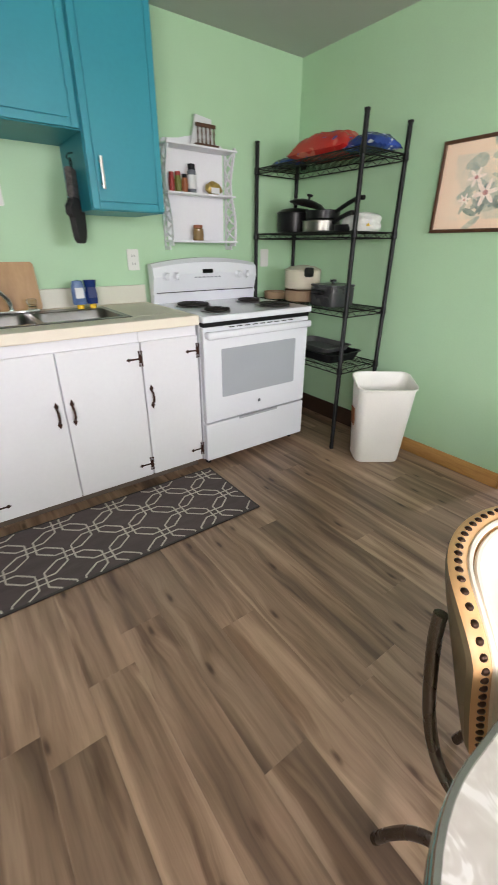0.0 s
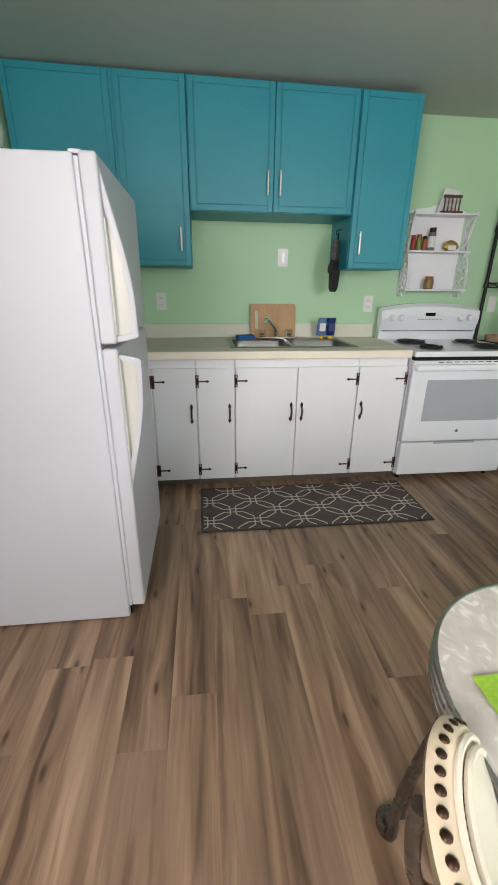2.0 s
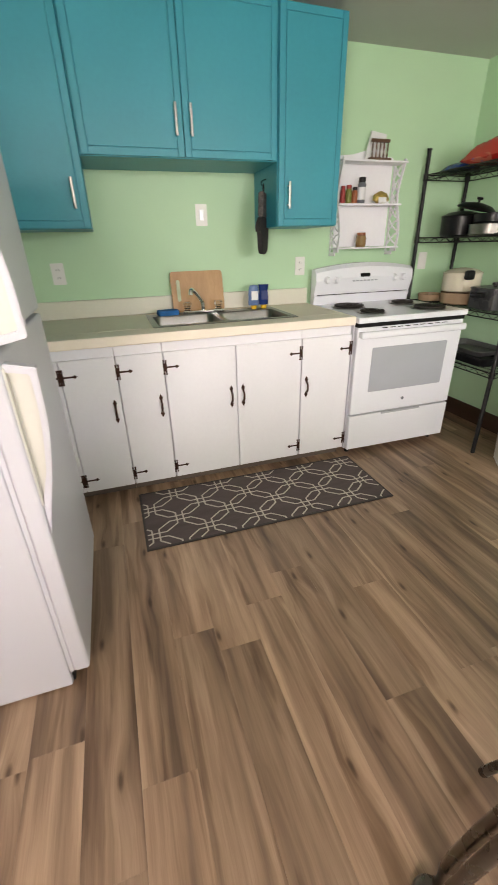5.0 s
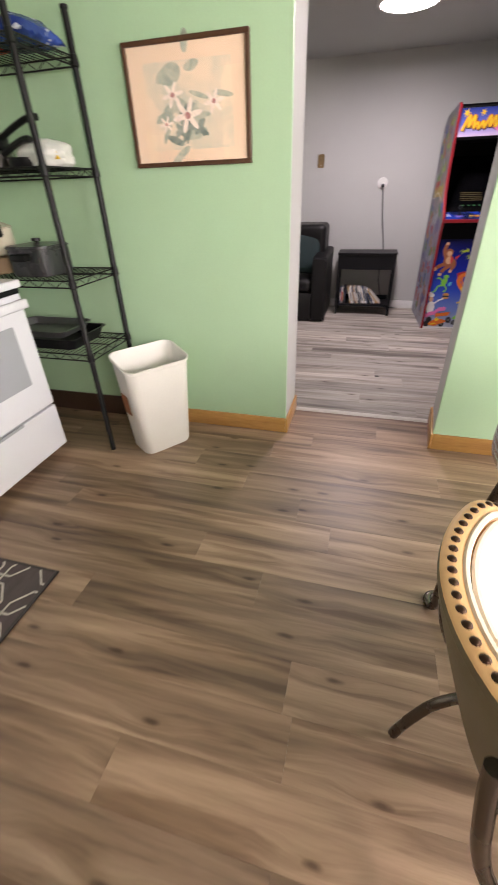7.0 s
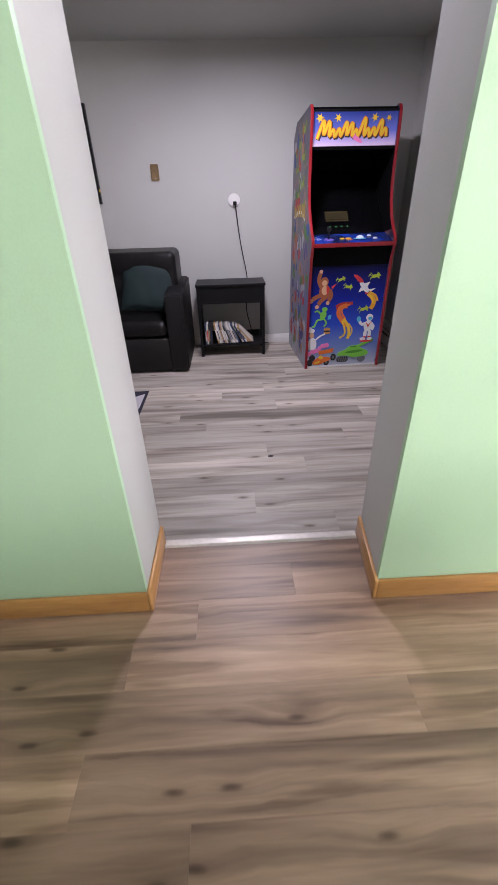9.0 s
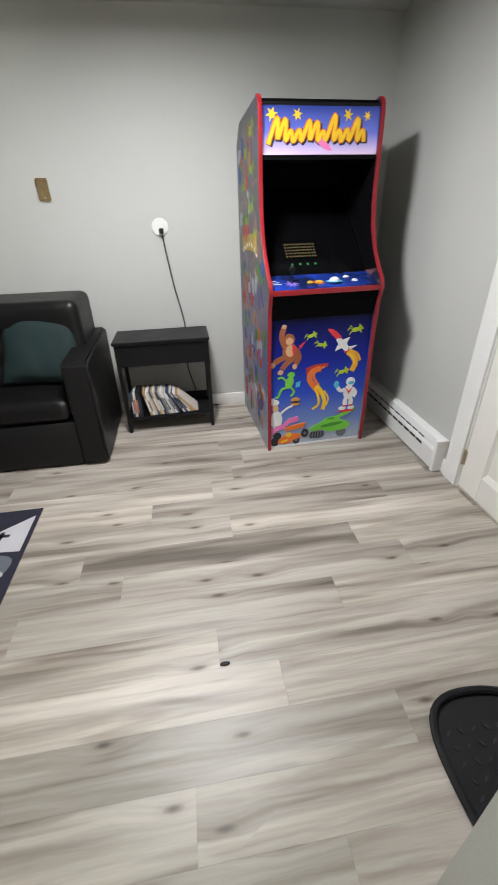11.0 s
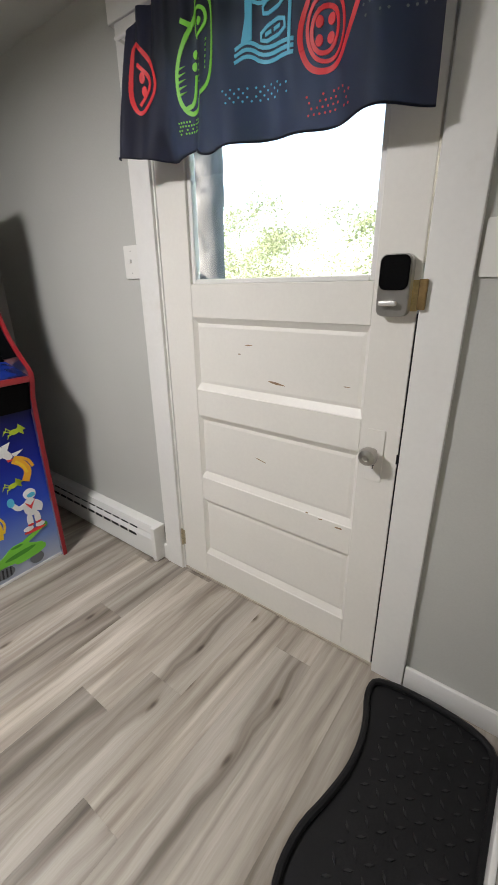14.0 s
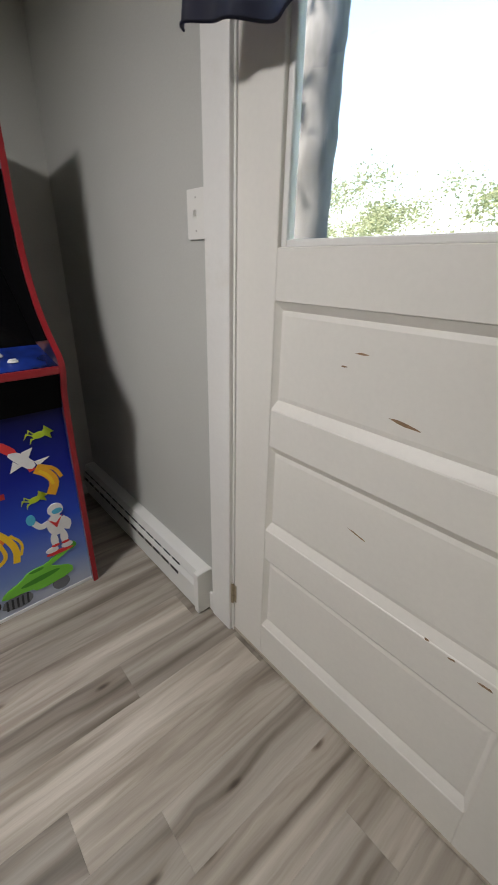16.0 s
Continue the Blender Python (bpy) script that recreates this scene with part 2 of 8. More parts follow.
BOARD = grained("bamboo_board", (0.38, 0.20, 0.08), (0.52, 0.30, 0.13), 2, 0.45)
SWITCHW = surface("white_plastic", (0.76, 0.75, 0.71), 0.35, vary=0.02, relief=0.0)
PAPER = surface("peach_mat_board", (0.70, 0.53, 0.37), 0.8, vary=0.03, scale=4, relief=0.05)
GLASS = clear_glass("window_glass")
DARKWALNUT = grained("dark_walnut_frame", (0.055, 0.022, 0.010), (0.12, 0.05, 0.022), 2, 0.4)


def plain(name, color, rough=0.5, metal=0.0):
    return surface(name, color, rough, metal, vary=0.1, scale=12, fine=150, relief=0.04)


RED, GREENP, BLUEP = plain("red_print", (0.62, 0.03, 0.035)), plain("green_print", (0.16, 0.52, 0.05)), plain("cyan_print", (0.06, 0.42, 0.62))
ORANGEP, YELLOWP, WHITEP = plain("orange_print", (0.72, 0.16, 0.02)), plain("yellow_print", (0.80, 0.50, 0.02)), plain("white_print", (0.72, 0.72, 0.72))
LIMEP, PINKP, BROWNP = plain("lime_print", (0.42, 0.55, 0.03)), plain("pink_print", (0.75, 0.18, 0.42)), plain("brown_print", (0.30, 0.09, 0.03))
PURPLEP, GREYP, DARKP = plain("purple_print", (0.17, 0.11, 0.42)), plain("grey_print", (0.13, 0.14, 0.16)), plain("ink_print", (0.015, 0.015, 0.02))


# ---- building helpers ----
ORIGIN = {}


def thing(name, at, label, category, group="", kind=""):
    ob = new(name)
    ob.location = at
    ob.empty_display_size = 0.05
    ORIGIN[ob] = Vector(at)
    return tagged(ob, label, category, group, kind)


def part(name, bm, material, parent=None, label="", smooth=False):
    """Link a bmesh, given in world places, as one mesh under a thing or a part."""
    org = ORIGIN.get(parent, Vector())
    bmesh.ops.recalc_face_normals(bm, faces=bm.faces)
    bmesh.ops.translate(bm, verts=bm.verts, vec=-org)
    me = bpy.data.meshes.new(name)
    bm.to_mesh(me)
    bm.free()
    me.materials.append(material)
    if smooth:
        me.polygons.foreach_set("use_smooth", [True] * len(me.polygons))
        me.set_sharp_from_angle(angle=radians(38))
    ob = new(name, me)
    if parent:
        ob.parent = parent
    ORIGIN[ob] = org
    if label:
        ob["label"] = label
    return ob


def solid(name, bm, material, at, label, category, group="", kind="", smooth=False):
    """A thing that is one mesh."""
    holder = Vector(at)
    bmesh.ops.translate(bm, verts=bm.verts, vec=-holder)
    ob = part(name, bm, material, None, "", smooth)
    ob.location = holder
    ORIGIN[ob] = holder
    return tagged(ob, label, category, group, kind)


def join(bm, other, m=None):
    me = bpy.data.meshes.new("join")
    if m is not None:
        bmesh.ops.transform(other, matrix=m, verts=other.verts)
    other.to_mesh(me)
    other.free()
    bm.from_mesh(me)
    bpy.data.meshes.remove(me)
    return bm


def box(x0, x1, y0, y1, z0, z1, bevel=0.0, seg=2, bm=None):
    b = bmesh.new()
    bmesh.ops.create_cube(b, size=1.0)
    for v in b.verts:
        v.co = Vector((x0 if v.co.x < 0 else x1, y0 if v.co.y < 0 else y1, z0 if v.co.z < 0 else z1))
    if bevel:
        bmesh.ops.bevel(b, geom=b.edges[:], offset=bevel, segments=seg, profile=0.5, affect="EDGES", clamp_overlap=True)
    return b if bm is None else join(bm, b)


def lathe(profile, at=(0, 0, 0), seg=32, bm=None, m=None):
    """Turn (radius, height) pairs about the z axis."""
    b = bmesh.new()
    rings = []
    for r, z in profile:
        if r < 1e-5:
            rings.append([b.verts.new((0, 0, z))])
        else:
            rings.append([b.verts.new((r * math.cos(2 * math.pi * i / seg), r * math.sin(2 * math.pi * i / seg), z)) for i in range(seg)])
    for a, c in zip(rings, rings[1:]):
        for i in range(seg):
            j = (i + 1) % seg
            q = [a[i % len(a)], a[j % len(a)], c[j % len(c)], c[i % len(c)]]
            q = list(dict.fromkeys(q))
            if len(q) > 2:
                b.faces.new(q)
    if m is not None:
        bmesh.ops.transform(b, matrix=m, verts=b.verts)
    bmesh.ops.translate(b, verts=b.verts, vec=Vector(at))
    return b if bm is None else join(bm, b)


def tube(points, radius, seg=10, bm=None, closed=False, rounds=0):
    """A round rod along points; rounds: smoothing passes over the corners."""
    pts = [Vector(p) for p in points]
    for _ in range(rounds):
        fresh = [] if closed else [pts[0]]
        for a, c in zip(pts, pts[1:] + (pts[:1] if closed else [])):
            fresh += [a.lerp(c, 0.25), a.lerp(c, 0.75)]
        pts = fresh if closed else fresh + [pts[-1]]
    b = bmesh.new()
    n = len(pts)
    rings, side = [], None
    for i, p in enumerate(pts):
        d = (pts[(i + 1) % n] - pts[i - 1]) if closed else (pts[min(i + 1, n - 1)] - pts[max(i - 1, 0)])
        d.normalize()
        if side is None:
            side = d.orthogonal().normalized()
        side = (side - d * side.dot(d)).normalized()
        up = d.cross(side)
        rings.append([b.verts.new(p + radius * (math.cos(2 * math.pi * k / seg) * side + math.sin(2 * math.pi * k / seg) * up)) for k in range(seg)])
    for a, c in (zip(rings, rings[1:] + rings[:1]) if closed else zip(rings, rings[1:])):
        for k in range(seg):
            b.faces.new((a[k], a[(k + 1) % seg], c[(k + 1) % seg], c[k]))
    if not closed:
        b.faces.new(rings[0][::-1])
        b.faces.new(rings[-1])
    return b if bm is None else join(bm, b)


def prism(outline, depth, m=None, bevel=0.0, bm=None):
    """A flat outline in x, y, raised by depth along z and then placed by m."""
    b = bmesh.new()
    f = b.faces.new([b.verts.new((x, y, 0)) for x, y in outline])
    r = bmesh.ops.extrude_face_region(b, geom=[f])
    bmesh.ops.translate(b, verts=[v for v in r["geom"] if isinstance(v, bmesh.types.BMVert)], vec=(0, 0, depth))
    if bevel:
        bmesh.ops.bevel(b, geom=b.edges[:], offset=bevel, segments=2, affect="EDGES", clamp_overlap=True)
    if m is not None:
        bmesh.ops.transform(b, matrix=m, verts=b.verts)
    return b if bm is None else join(bm, b)


def rounded(w, h, r, n=6, cx=0.0, cy=0.0):
    """Outline of a rectangle with round corners."""
    out = []
    for sx, sy, a0 in ((1, 1, 0), (-1, 1, 90), (-1, -1, 180), (1, -1, 270)):
        for i in range(n + 1):
            a = radians(a0 + 90 * i / n)
            out.append((cx + sx * (w / 2 - r) + r * math.cos(a), cy + sy * (h / 2 - r) + r * math.sin(a)))
    return out


def ellipse(cx, cy, rx, ry, turn=0.0, n=20):
    c, s = math.cos(radians(turn)), math.sin(radians(turn))
    return [(cx + rx * math.cos(a) * c - ry * math.sin(a) * s, cy + rx * math.cos(a) * s + ry * math.sin(a) * c) for a in (2 * math.pi * i / n for i in range(n))]


def star(cx, cy, r, turn=0.0, arms=5):
    return [(cx + (r if i % 2 == 0 else r * 0.42) * math.cos(radians(turn) + math.pi * i / arms), cy + (r if i % 2 == 0 else r * 0.42) * math.sin(radians(turn) + math.pi * i / arms)) for i in range(2 * arms)]


def ribbon(points, width, closed=False):
    """Quads of a flat line through (u, v) points, as lists of corners."""
    pts = [Vector((*p, 0)) for p in points]
    n = len(pts)
    sides = []
    for i, p in enumerate(pts):
        d = (pts[(i + 1) % n] - pts[i - 1]) if closed else (pts[min(i + 1, n - 1)] - pts[max(i - 1, 0)])
        d.normalize()
        nrm = Vector((-d.y, d.x, 0)) * width / 2
        sides.append((p + nrm, p - nrm))
    loop = list(zip(sides, sides[1:] + sides[:1])) if closed else list(zip(sides, sides[1:]))
    return [(a[0], a[1], c[1], c[0]) for a, c in loop]


def smooth_path(points, rounds=2, closed=False):
    pts = [Vector((*p, 0)) for p in points]
    for _ in range(rounds):
        fresh = [] if closed else [pts[0]]
        for a, c in zip(pts, pts[1:] + (pts[:1] if closed else [])):
            fresh += [a.lerp(c, 0.25), a.lerp(c, 0.75)]
        pts = fresh if closed else fresh + [pts[-1]]
    return [(p.x, p.y) for p in pts]


def print_on(shapes, place, depth=0.0012):
    """Thin printed shapes: outlines in (u, v) set on a surface by place(u, v, lift)."""
    b = bmesh.new()
    for k, o in enumerate(shapes):
        top = [b.verts.new(place(u, v, depth + 0.00001 * k)) for u, v in o]
        low = [b.verts.new(place(u, v, -0.0003)) for u, v in o]
        b.faces.new(top)
        for i in range(len(o)):
            j = (i + 1) % len(o)
            b.faces.new((top[i], low[i], low[j], top[j]))
    return b


def strips(points, width, closed=False):
    return [[(c.x, c.y) for c in q] for q in ribbon(points, width, closed)]


# ---- large structure ----
KX0, KX1, KY0, KY1, KZ = -1.19, 2.414, -2.40, 2.75, 2.375
LX0, LX1, LY0, LY1, LZ = 2.735, 5.48, -0.97, 3.40, 2.245
OY0, OY1, OZ = 0.084, 0.893, 2.05
DX0, DX1, DZ = 3.172, 4.138, 2.10


def wall(name, boxes, material, label):
    b = bmesh.new()
    for dims in boxes:
        box(*dims, bm=b)
    return tagged(part(name, b, material), label, "wall", kind="structure")


wall("wall_north", [(KX0 - 0.12, KX1 + 0.02, KY1, KY1 + 0.12, 0, 2.5)], GREEN, "mint green painted kitchen wall behind the sink")
WX0, WX1, WZ0, WZ1 = 0.40, 1.90, 0.98, 2.14
wall("wall_south", [(KX0 - 0.12, WX0, KY0 - 0.12, KY0, 0, 2.5), (WX1, 2.42, KY0 - 0.12, KY0, 0, 2.5), (WX0, WX1, KY0 - 0.12, KY0, 0, WZ0), (WX0, WX1, KY0 - 0.12, KY0, WZ1, 2.5)], GREEN, "mint green painted kitchen wall with a window")
KD0, KD1 = -0.12, 0.70
VY0, VY1 = -2.0, -0.7
wall("wall_west", [(KX0 - 0.12, KX0, KY0, VY0, 0, 2.5), (KX0 - 0.12, KX0, VY1, KD0, 0, 2.5), (KX0 - 0.12, KX0, VY0, VY1, 0, WZ0), (KX0 - 0.12, KX0, VY0, VY1, WZ1, 2.5), (KX0 - 0.12, KX0, KD1, KY1, 0, 2.5), (KX0 - 0.12, KX0, KD0, KD1, 2.05, 2.5)], GREEN, "mint green painted kitchen wall beside the refrigerator")
wall("wall_east_kitchen", [(KX1, KX1 + 0.02, KY0, OY0, 0, 2.5), (KX1, KX1 + 0.02, OY1, KY1, 0, 2.5), (KX1, KX1 + 0.02, OY0, OY1, OZ, 2.5)], GREEN, "mint green painted wall with an open doorway")
wall("wall_partition", [(KX1 + 0.02, LX0, KY0 - 0.12, OY0, 0, 2.5), (KX1 + 0.02, LX0, OY1, LY1, 0, 2.5), (KX1 + 0.02, LX0, OY0, OY1, OZ, 2.5)], GREY, "grey painted wall and jambs of the doorway")


def splay(ob):
    """The doorway's south jamb runs a little askew towards the living room."""
    for v in ob.data.vertices:
        if v.co.x > LX0 - 0.02 and -0.03 < v.co.y - OY0 < 0.03:
            v.co.y -= 0.034


splay(bpy.data.objects["wall_partition"])
wall("wall_east_living", [(LX1, LX1 + 0.12, LY0 - 0.13, LY1 + 0.12, 0, 2.5)], GREY, "light grey painted living room wall")
wall("wall_south_living", [(LX0, DX0, LY0 - 0.13, LY0, 0, 2.5), (DX1, LX1, LY0 - 0.13, LY0, 0, 2.5), (DX0, DX1, LY0 - 0.13, LY0, DZ, 2.5)], GREY, "light grey painted wall around the entrance door")
wall("wall_north_living", [(LX0, LX1, LY1, LY1 + 0.12, 0, 2.5)], GREY, "light grey painted living room wall")
tagged(part("ceiling_kitchen", box(KX0, KX1 + 0.02, KY0, KY1, KZ, KZ + 0.1), CEIL_KITCHEN), "dull off-white painted kitchen ceiling", "ceiling", kind="structure")
tagged(part("ceiling_living", box(KX1 + 0.02, LX1, LY0, LY1, LZ, LZ + 0.18), CEIL), "off-white painted living room ceiling", "ceiling", kind="structure")
# slab out of view over the ceilings, added to block sun and sky
tagged(part("roof_slab", box(LX0, LX1 + 0.12, LY0 - 0.13, LY1 + 0.12, 2.5, 2.62, bm=box(KX0 - 0.12, LX0, KY0 - 0.12, LY1 + 0.12, 2.5, 2.62)), SLAB), "unseen roof slab, added to keep sun and sky out", "roof", kind="structure")
floor_k = tagged(part("floor_kitchen", box(KX0 - 0.12, 2.725, KY0 - 0.12, KY1 + 0.12, -0.12, -0.004), SLAB), "wood-look vinyl plank floor, its brown deepened for warm light", "floor", kind="structure")
floor_l = tagged(part("floor_living", box(2.725, LX1 + 0.12, LY0 - 0.13, LY1 + 0.12, -0.12, -0.004), SLAB), "wood-look vinyl plank floor, coloured paler and greyer for lamp light", "floor", kind="structure")
tagged(part("threshold", prism([(-0.024, 0), (0.024, 0), (0.014, 0.006), (-0.014, 0.006)], OY1 - OY0, pose(2.725, OY1 - 0.015, 0, 90)), surface("worn_threshold", (0.62, 0.58, 0.52), 0.35, 0.3, vary=0.2, scale=20)), "worn metal threshold strip in the doorway", "threshold", kind="structure")


def baseboard(name, x0, x1, y0, y1, h, material, label):
    b = box(x0, x1, y0, y1, 0.0, h, 0.004)
    return tagged(part(name, b, material, None, "", True), label, "baseboard", kind="structure")


for k, d in enumerate([(KX1 - 0.014, KX1 - 0.001, KY0, OY0 + 0.001), (KX1 - 0.014, KX1 - 0.001, OY1 - 0.001, 1.88)]):
    baseboard("baseboard_east_%d" % (k + 1), *d, 0.092, OAK, "honey oak baseboard along the green wall")
OAK_X = grained("oak_return", (0.36, 0.17, 0.05), (0.58, 0.31, 0.10), 0, 0.35)
splay(baseboard("baseboard_jamb_1", KX1 - 0.014, LX0 + 0.004, OY0 + 0.001, OY0 + 0.014, 0.092, OAK_X, "honey oak baseboard in the doorway"))
baseboard("baseboard_jamb_2", KX1 - 0.014, LX0 + 0.004, OY1 - 0.014, OY1 - 0.001, 0.092, OAK_X, "honey oak baseboard in the doorway")
baseboard("baseboard_west", KX0 + 0.001, KX0 + 0.014, KD1 + 0.105, 2.12, 0.092, OAK, "honey oak baseboard beside the refrigerator")
# brown baseboard of the rack's corner, with the shade put into its colour
SHADEBASE = surface("dark_brown_baseboard", (0.05, 0.025, 0.015), 0.4)
baseboard("baseboard_north", 1.96, KX1 - 0.014, KY1 - 0.014, KY1 - 0.001, 0.15, SHADEBASE, "brown baseboard behind the wire rack, its colour deepened for shade")
baseboard("baseboard_corner", KX1 - 0.014, KX1 - 0.001, 1.881, KY1 - 0.015, 0.13, SHADEBASE, "brown baseboard behind the wire rack, its colour deepened for shade")
baseboard("baseboard_living_east", LX1 - 0.014, LX1 - 0.001, LY0, LY1, 0.085, TRIM, "white baseboard under the grey wall")
baseboard("baseboard_living_south_1", LX0 + 0.02, 3.060, LY0 + 0.001, LY0 + 0.016, 0.088, TRIM, "white baseboard beside the entrance door")
baseboard("baseboard_living_south_2", 4.248, 4.28, LY0 + 0.001, LY0 + 0.016, 0.088, TRIM, "white baseboard beside the entrance door")
baseboard("baseboard_living_west", LX0 + 0.001, LX0 + 0.016, LY0 + 0.001, OY0 - 0.045, 0.088, TRIM, "white baseboard behind the boot mat")

# red-brown door in the west wall with its casing
kd = thing("door_kitchen", (KX0, (KD0 + KD1) / 2, 0), "closed red-brown wooden door in a matching casing", "door", kind="structure")
part("door_panel", box(KX0 - 0.05, KX0 - 0.012, KD0 + 0.02, KD1 - 0.02, 0.012, 2.03, 0.003), REDWOOD, kd)
part("casing", box(KX0 + 0.001, KX0 + 0.018, KD1 - 0.012, KD1 + 0.1, 0, 2.12, 0.004), REDWOOD, kd)
part("casing", box(KX0 + 0.001, KX0 + 0.018, KD0 - 0.1, KD0 + 0.012, 0, 2.12, 0.004), REDWOOD, kd)
part("casing", box(KX0 + 0.001, KX0 + 0.018, KD0 + 0.014, KD1 - 0.014, 2.03, 2.12, 0.004), REDWOOD, kd)
for z in (0.25, 1.75):
    part("hinge", box(KX0 - 0.012, KX0 + 0.004, KD1 - 0.032, KD1 - 0.018, z, z + 0.09, 0.002), BRASS, kd, "dull brass hinge")

# kitchen window in the south wall
kw = thing("window_1", (1.15, KY0, WZ0), "white framed kitchen window with daylight behind", "window", kind="structure")
for d in ((WX0, WX0 + 0.05, WZ0, WZ1), (WX1 - 0.05, WX1, WZ0, WZ1), (WX0 + 0.05, WX1 - 0.05, WZ0, WZ0 + 0.05), (WX0 + 0.05, WX1 - 0.05, WZ1 - 0.05, WZ1), (WX0 + 0.05, WX1 - 0.05, 1.54, 1.58)):
    part("window_frame", box(d[0], d[1], KY0 - 0.09, KY0 - 0.03, d[2], d[3], 0.003), TRIM, kw)
for z0, z1 in ((WZ0 + 0.05, 1.54), (1.58, WZ1 - 0.05)):
    pane = part("pane", box(WX0 + 0.05, WX1 - 0.05, KY0 - 0.065, KY0 - 0.061, z0, z1), GLASS, kw)
    pane.visible_shadow = False

# unseen west window, added as an opening for the fill light
kv = thing("window_2", (KX0, -1.35, WZ0), "unseen white framed side window, added to let in fill light", "window", kind="structure")
for d in ((VY0, VY0 + 0.05, WZ0, WZ1), (VY1 - 0.05, VY1, WZ0, WZ1), (VY0 + 0.05, VY1 - 0.05, WZ0, WZ0 + 0.05), (VY0 + 0.05, VY1 - 0.05, WZ1 - 0.05, WZ1), (VY0 + 0.05, VY1 - 0.05, 1.54, 1.58)):
    part("window_frame", box(KX0 - 0.09, KX0 - 0.03, d[0], d[1], d[2], d[3], 0.003), TRIM, kv)
for z0, z1 in ((WZ0 + 0.05, 1.54), (1.58, WZ1 - 0.05)):
    pane = part("pane", box(KX0 - 0.065, KX0 - 0.061, VY0 + 0.05, VY1 - 0.05, z0, z1), GLASS, kv)
    pane.visible_shadow = False

# ---- outdoors, seen through the door glass ----
GRASS = surface("lawn", (0.07, 0.13, 0.03), 0.9, vary=0.4, scale=2, fine=60)
tagged(part("ground", box(-300, 300, -400, 300, -0.7, -0.35), GRASS), "green lawn around the house", "ground", kind="structure")
BARK = surface("grey_bark", (0.13, 0.13, 0.14), 0.9, vary=0.45, scale=12, fine=40, relief=1.0, stretch=(1, 1, 0.25))
LEAF, _nt, _bs = nodes_of("green_leaves")
_col = ramp(_nt, noise_tex(_nt, coords(_nt), 3, 3), [(0.3, (0.20, 0.22, 0.13)), (0.7, (0.31, 0.33, 0.21))])
_tl, _mx = _nt.nodes.new("ShaderNodeBsdfTranslucent"), _nt.nodes.new("ShaderNodeMixShader")
link(_nt, _col, _bs.inputs["Base Color"])
link(_nt, _col, _tl.inputs[0])
_bs.inputs["Roughness"].default_value = 0.5
_mx.inputs[0].default_value = 0.4
link(_nt, _bs.outputs[0], _mx.inputs[1])
link(_nt, _tl.outputs[0], _mx.inputs[2])
link(_nt, _mx.outputs[0], _nt.nodes["Material Output"].inputs[0])


def tree(x, y, h, crown_r, trunk_r, seed, name="tree", label="leafy green garden tree", bare=0.35):
    rnd = random.Random(seed)
    t = thing(name, (x, y, -0.35), label, "tree")
    b = tube([(x, y, -0.4), (x + 0.02 * h, y, h * 0.3), (x - 0.02 * h, y + 0.02 * h, h * 0.6), (x, y, h * 0.92)], trunk_r, 14, rounds=5)
    for v in b.verts:
        s = 1.25 - 0.85 * max(0.0, v.co.z) / h
        s *= 1 + 0.16 * noise.noise(v.co * 5.5) + 0.10 * noise.noise(v.co * 17.0)
        v.co.x, v.co.y = x + (v.co.x - x) * s, y + (v.co.y - y) * s
    for k in range(6):
        a, z = rnd.uniform(0, 6.28), h * rnd.uniform(bare, 0.75)
        tube([(x, y, z), (x + math.cos(a) * crown_r * 0.5, y + math.sin(a) * crown_r * 0.5, z + h * 0.1), (x + math.cos(a) * crown_r * 0.85, y + math.sin(a) * crown_r * 0.85, z + h * 0.16)], trunk_r * 0.22, 6, bm=b)
    part("trunk", b, BARK, t, "", True)
    verts, faces = [], []
    clumps = [(rnd.gauss(0, 0.42), rnd.gauss(0, 0.42), rnd.uniform(-1, 1)) for _ in range(30)]
    for cx, cy, cz in clumps:
        for _ in range(190):
            p = Vector((cx + rnd.gauss(0, 0.17), cy + rnd.gauss(0, 0.17), cz + rnd.gauss(0, 0.13)))
            p = Vector((x + p.x * crown_r, y + p.y * crown_r, h * (0.5 + bare / 2) + p.z * h * (0.5 - bare / 2)))
            u = Vector((rnd.uniform(-1, 1), rnd.uniform(-1, 1), rnd.uniform(-1, 1))).normalized() * 0.024 * crown_r * rnd.uniform(0.6, 1.5)
            w = u.orthogonal()
            i = len(verts)
            verts += [p - u, p + w * 0.5, p + u, p - w * 0.5]
            faces.append((i, i + 1, i + 2, i + 3))
    me = bpy.data.meshes.new("crown")
    me.from_pydata([v - Vector((x, y, -0.35)) for v in verts], [], faces)
    me.materials.append(LEAF)
    cr = new("crown", me)
    cr.parent = t
    return t


tree(4.935, -2.2, 5.5, 2.2, 0.125, 5, label="rough grey tree trunk close outside the door", bare=0.72)
for k, (tx, ty, th, tr) in enumerate([(17.5, -24, 6.0, 3.0), (11.5, -26, 5.2, 3.4), (25, -30, 7.5, 4.0), (5.0, -30, 5.5, 3.6), (-2, -30, 5.5, 3.6)]):
    tree(tx, ty, th, tr, 0.025, 20 + k, bare=0.0)


# ---- kitchen: cabinets ----
YF = 2.08  # front of the base cabinets


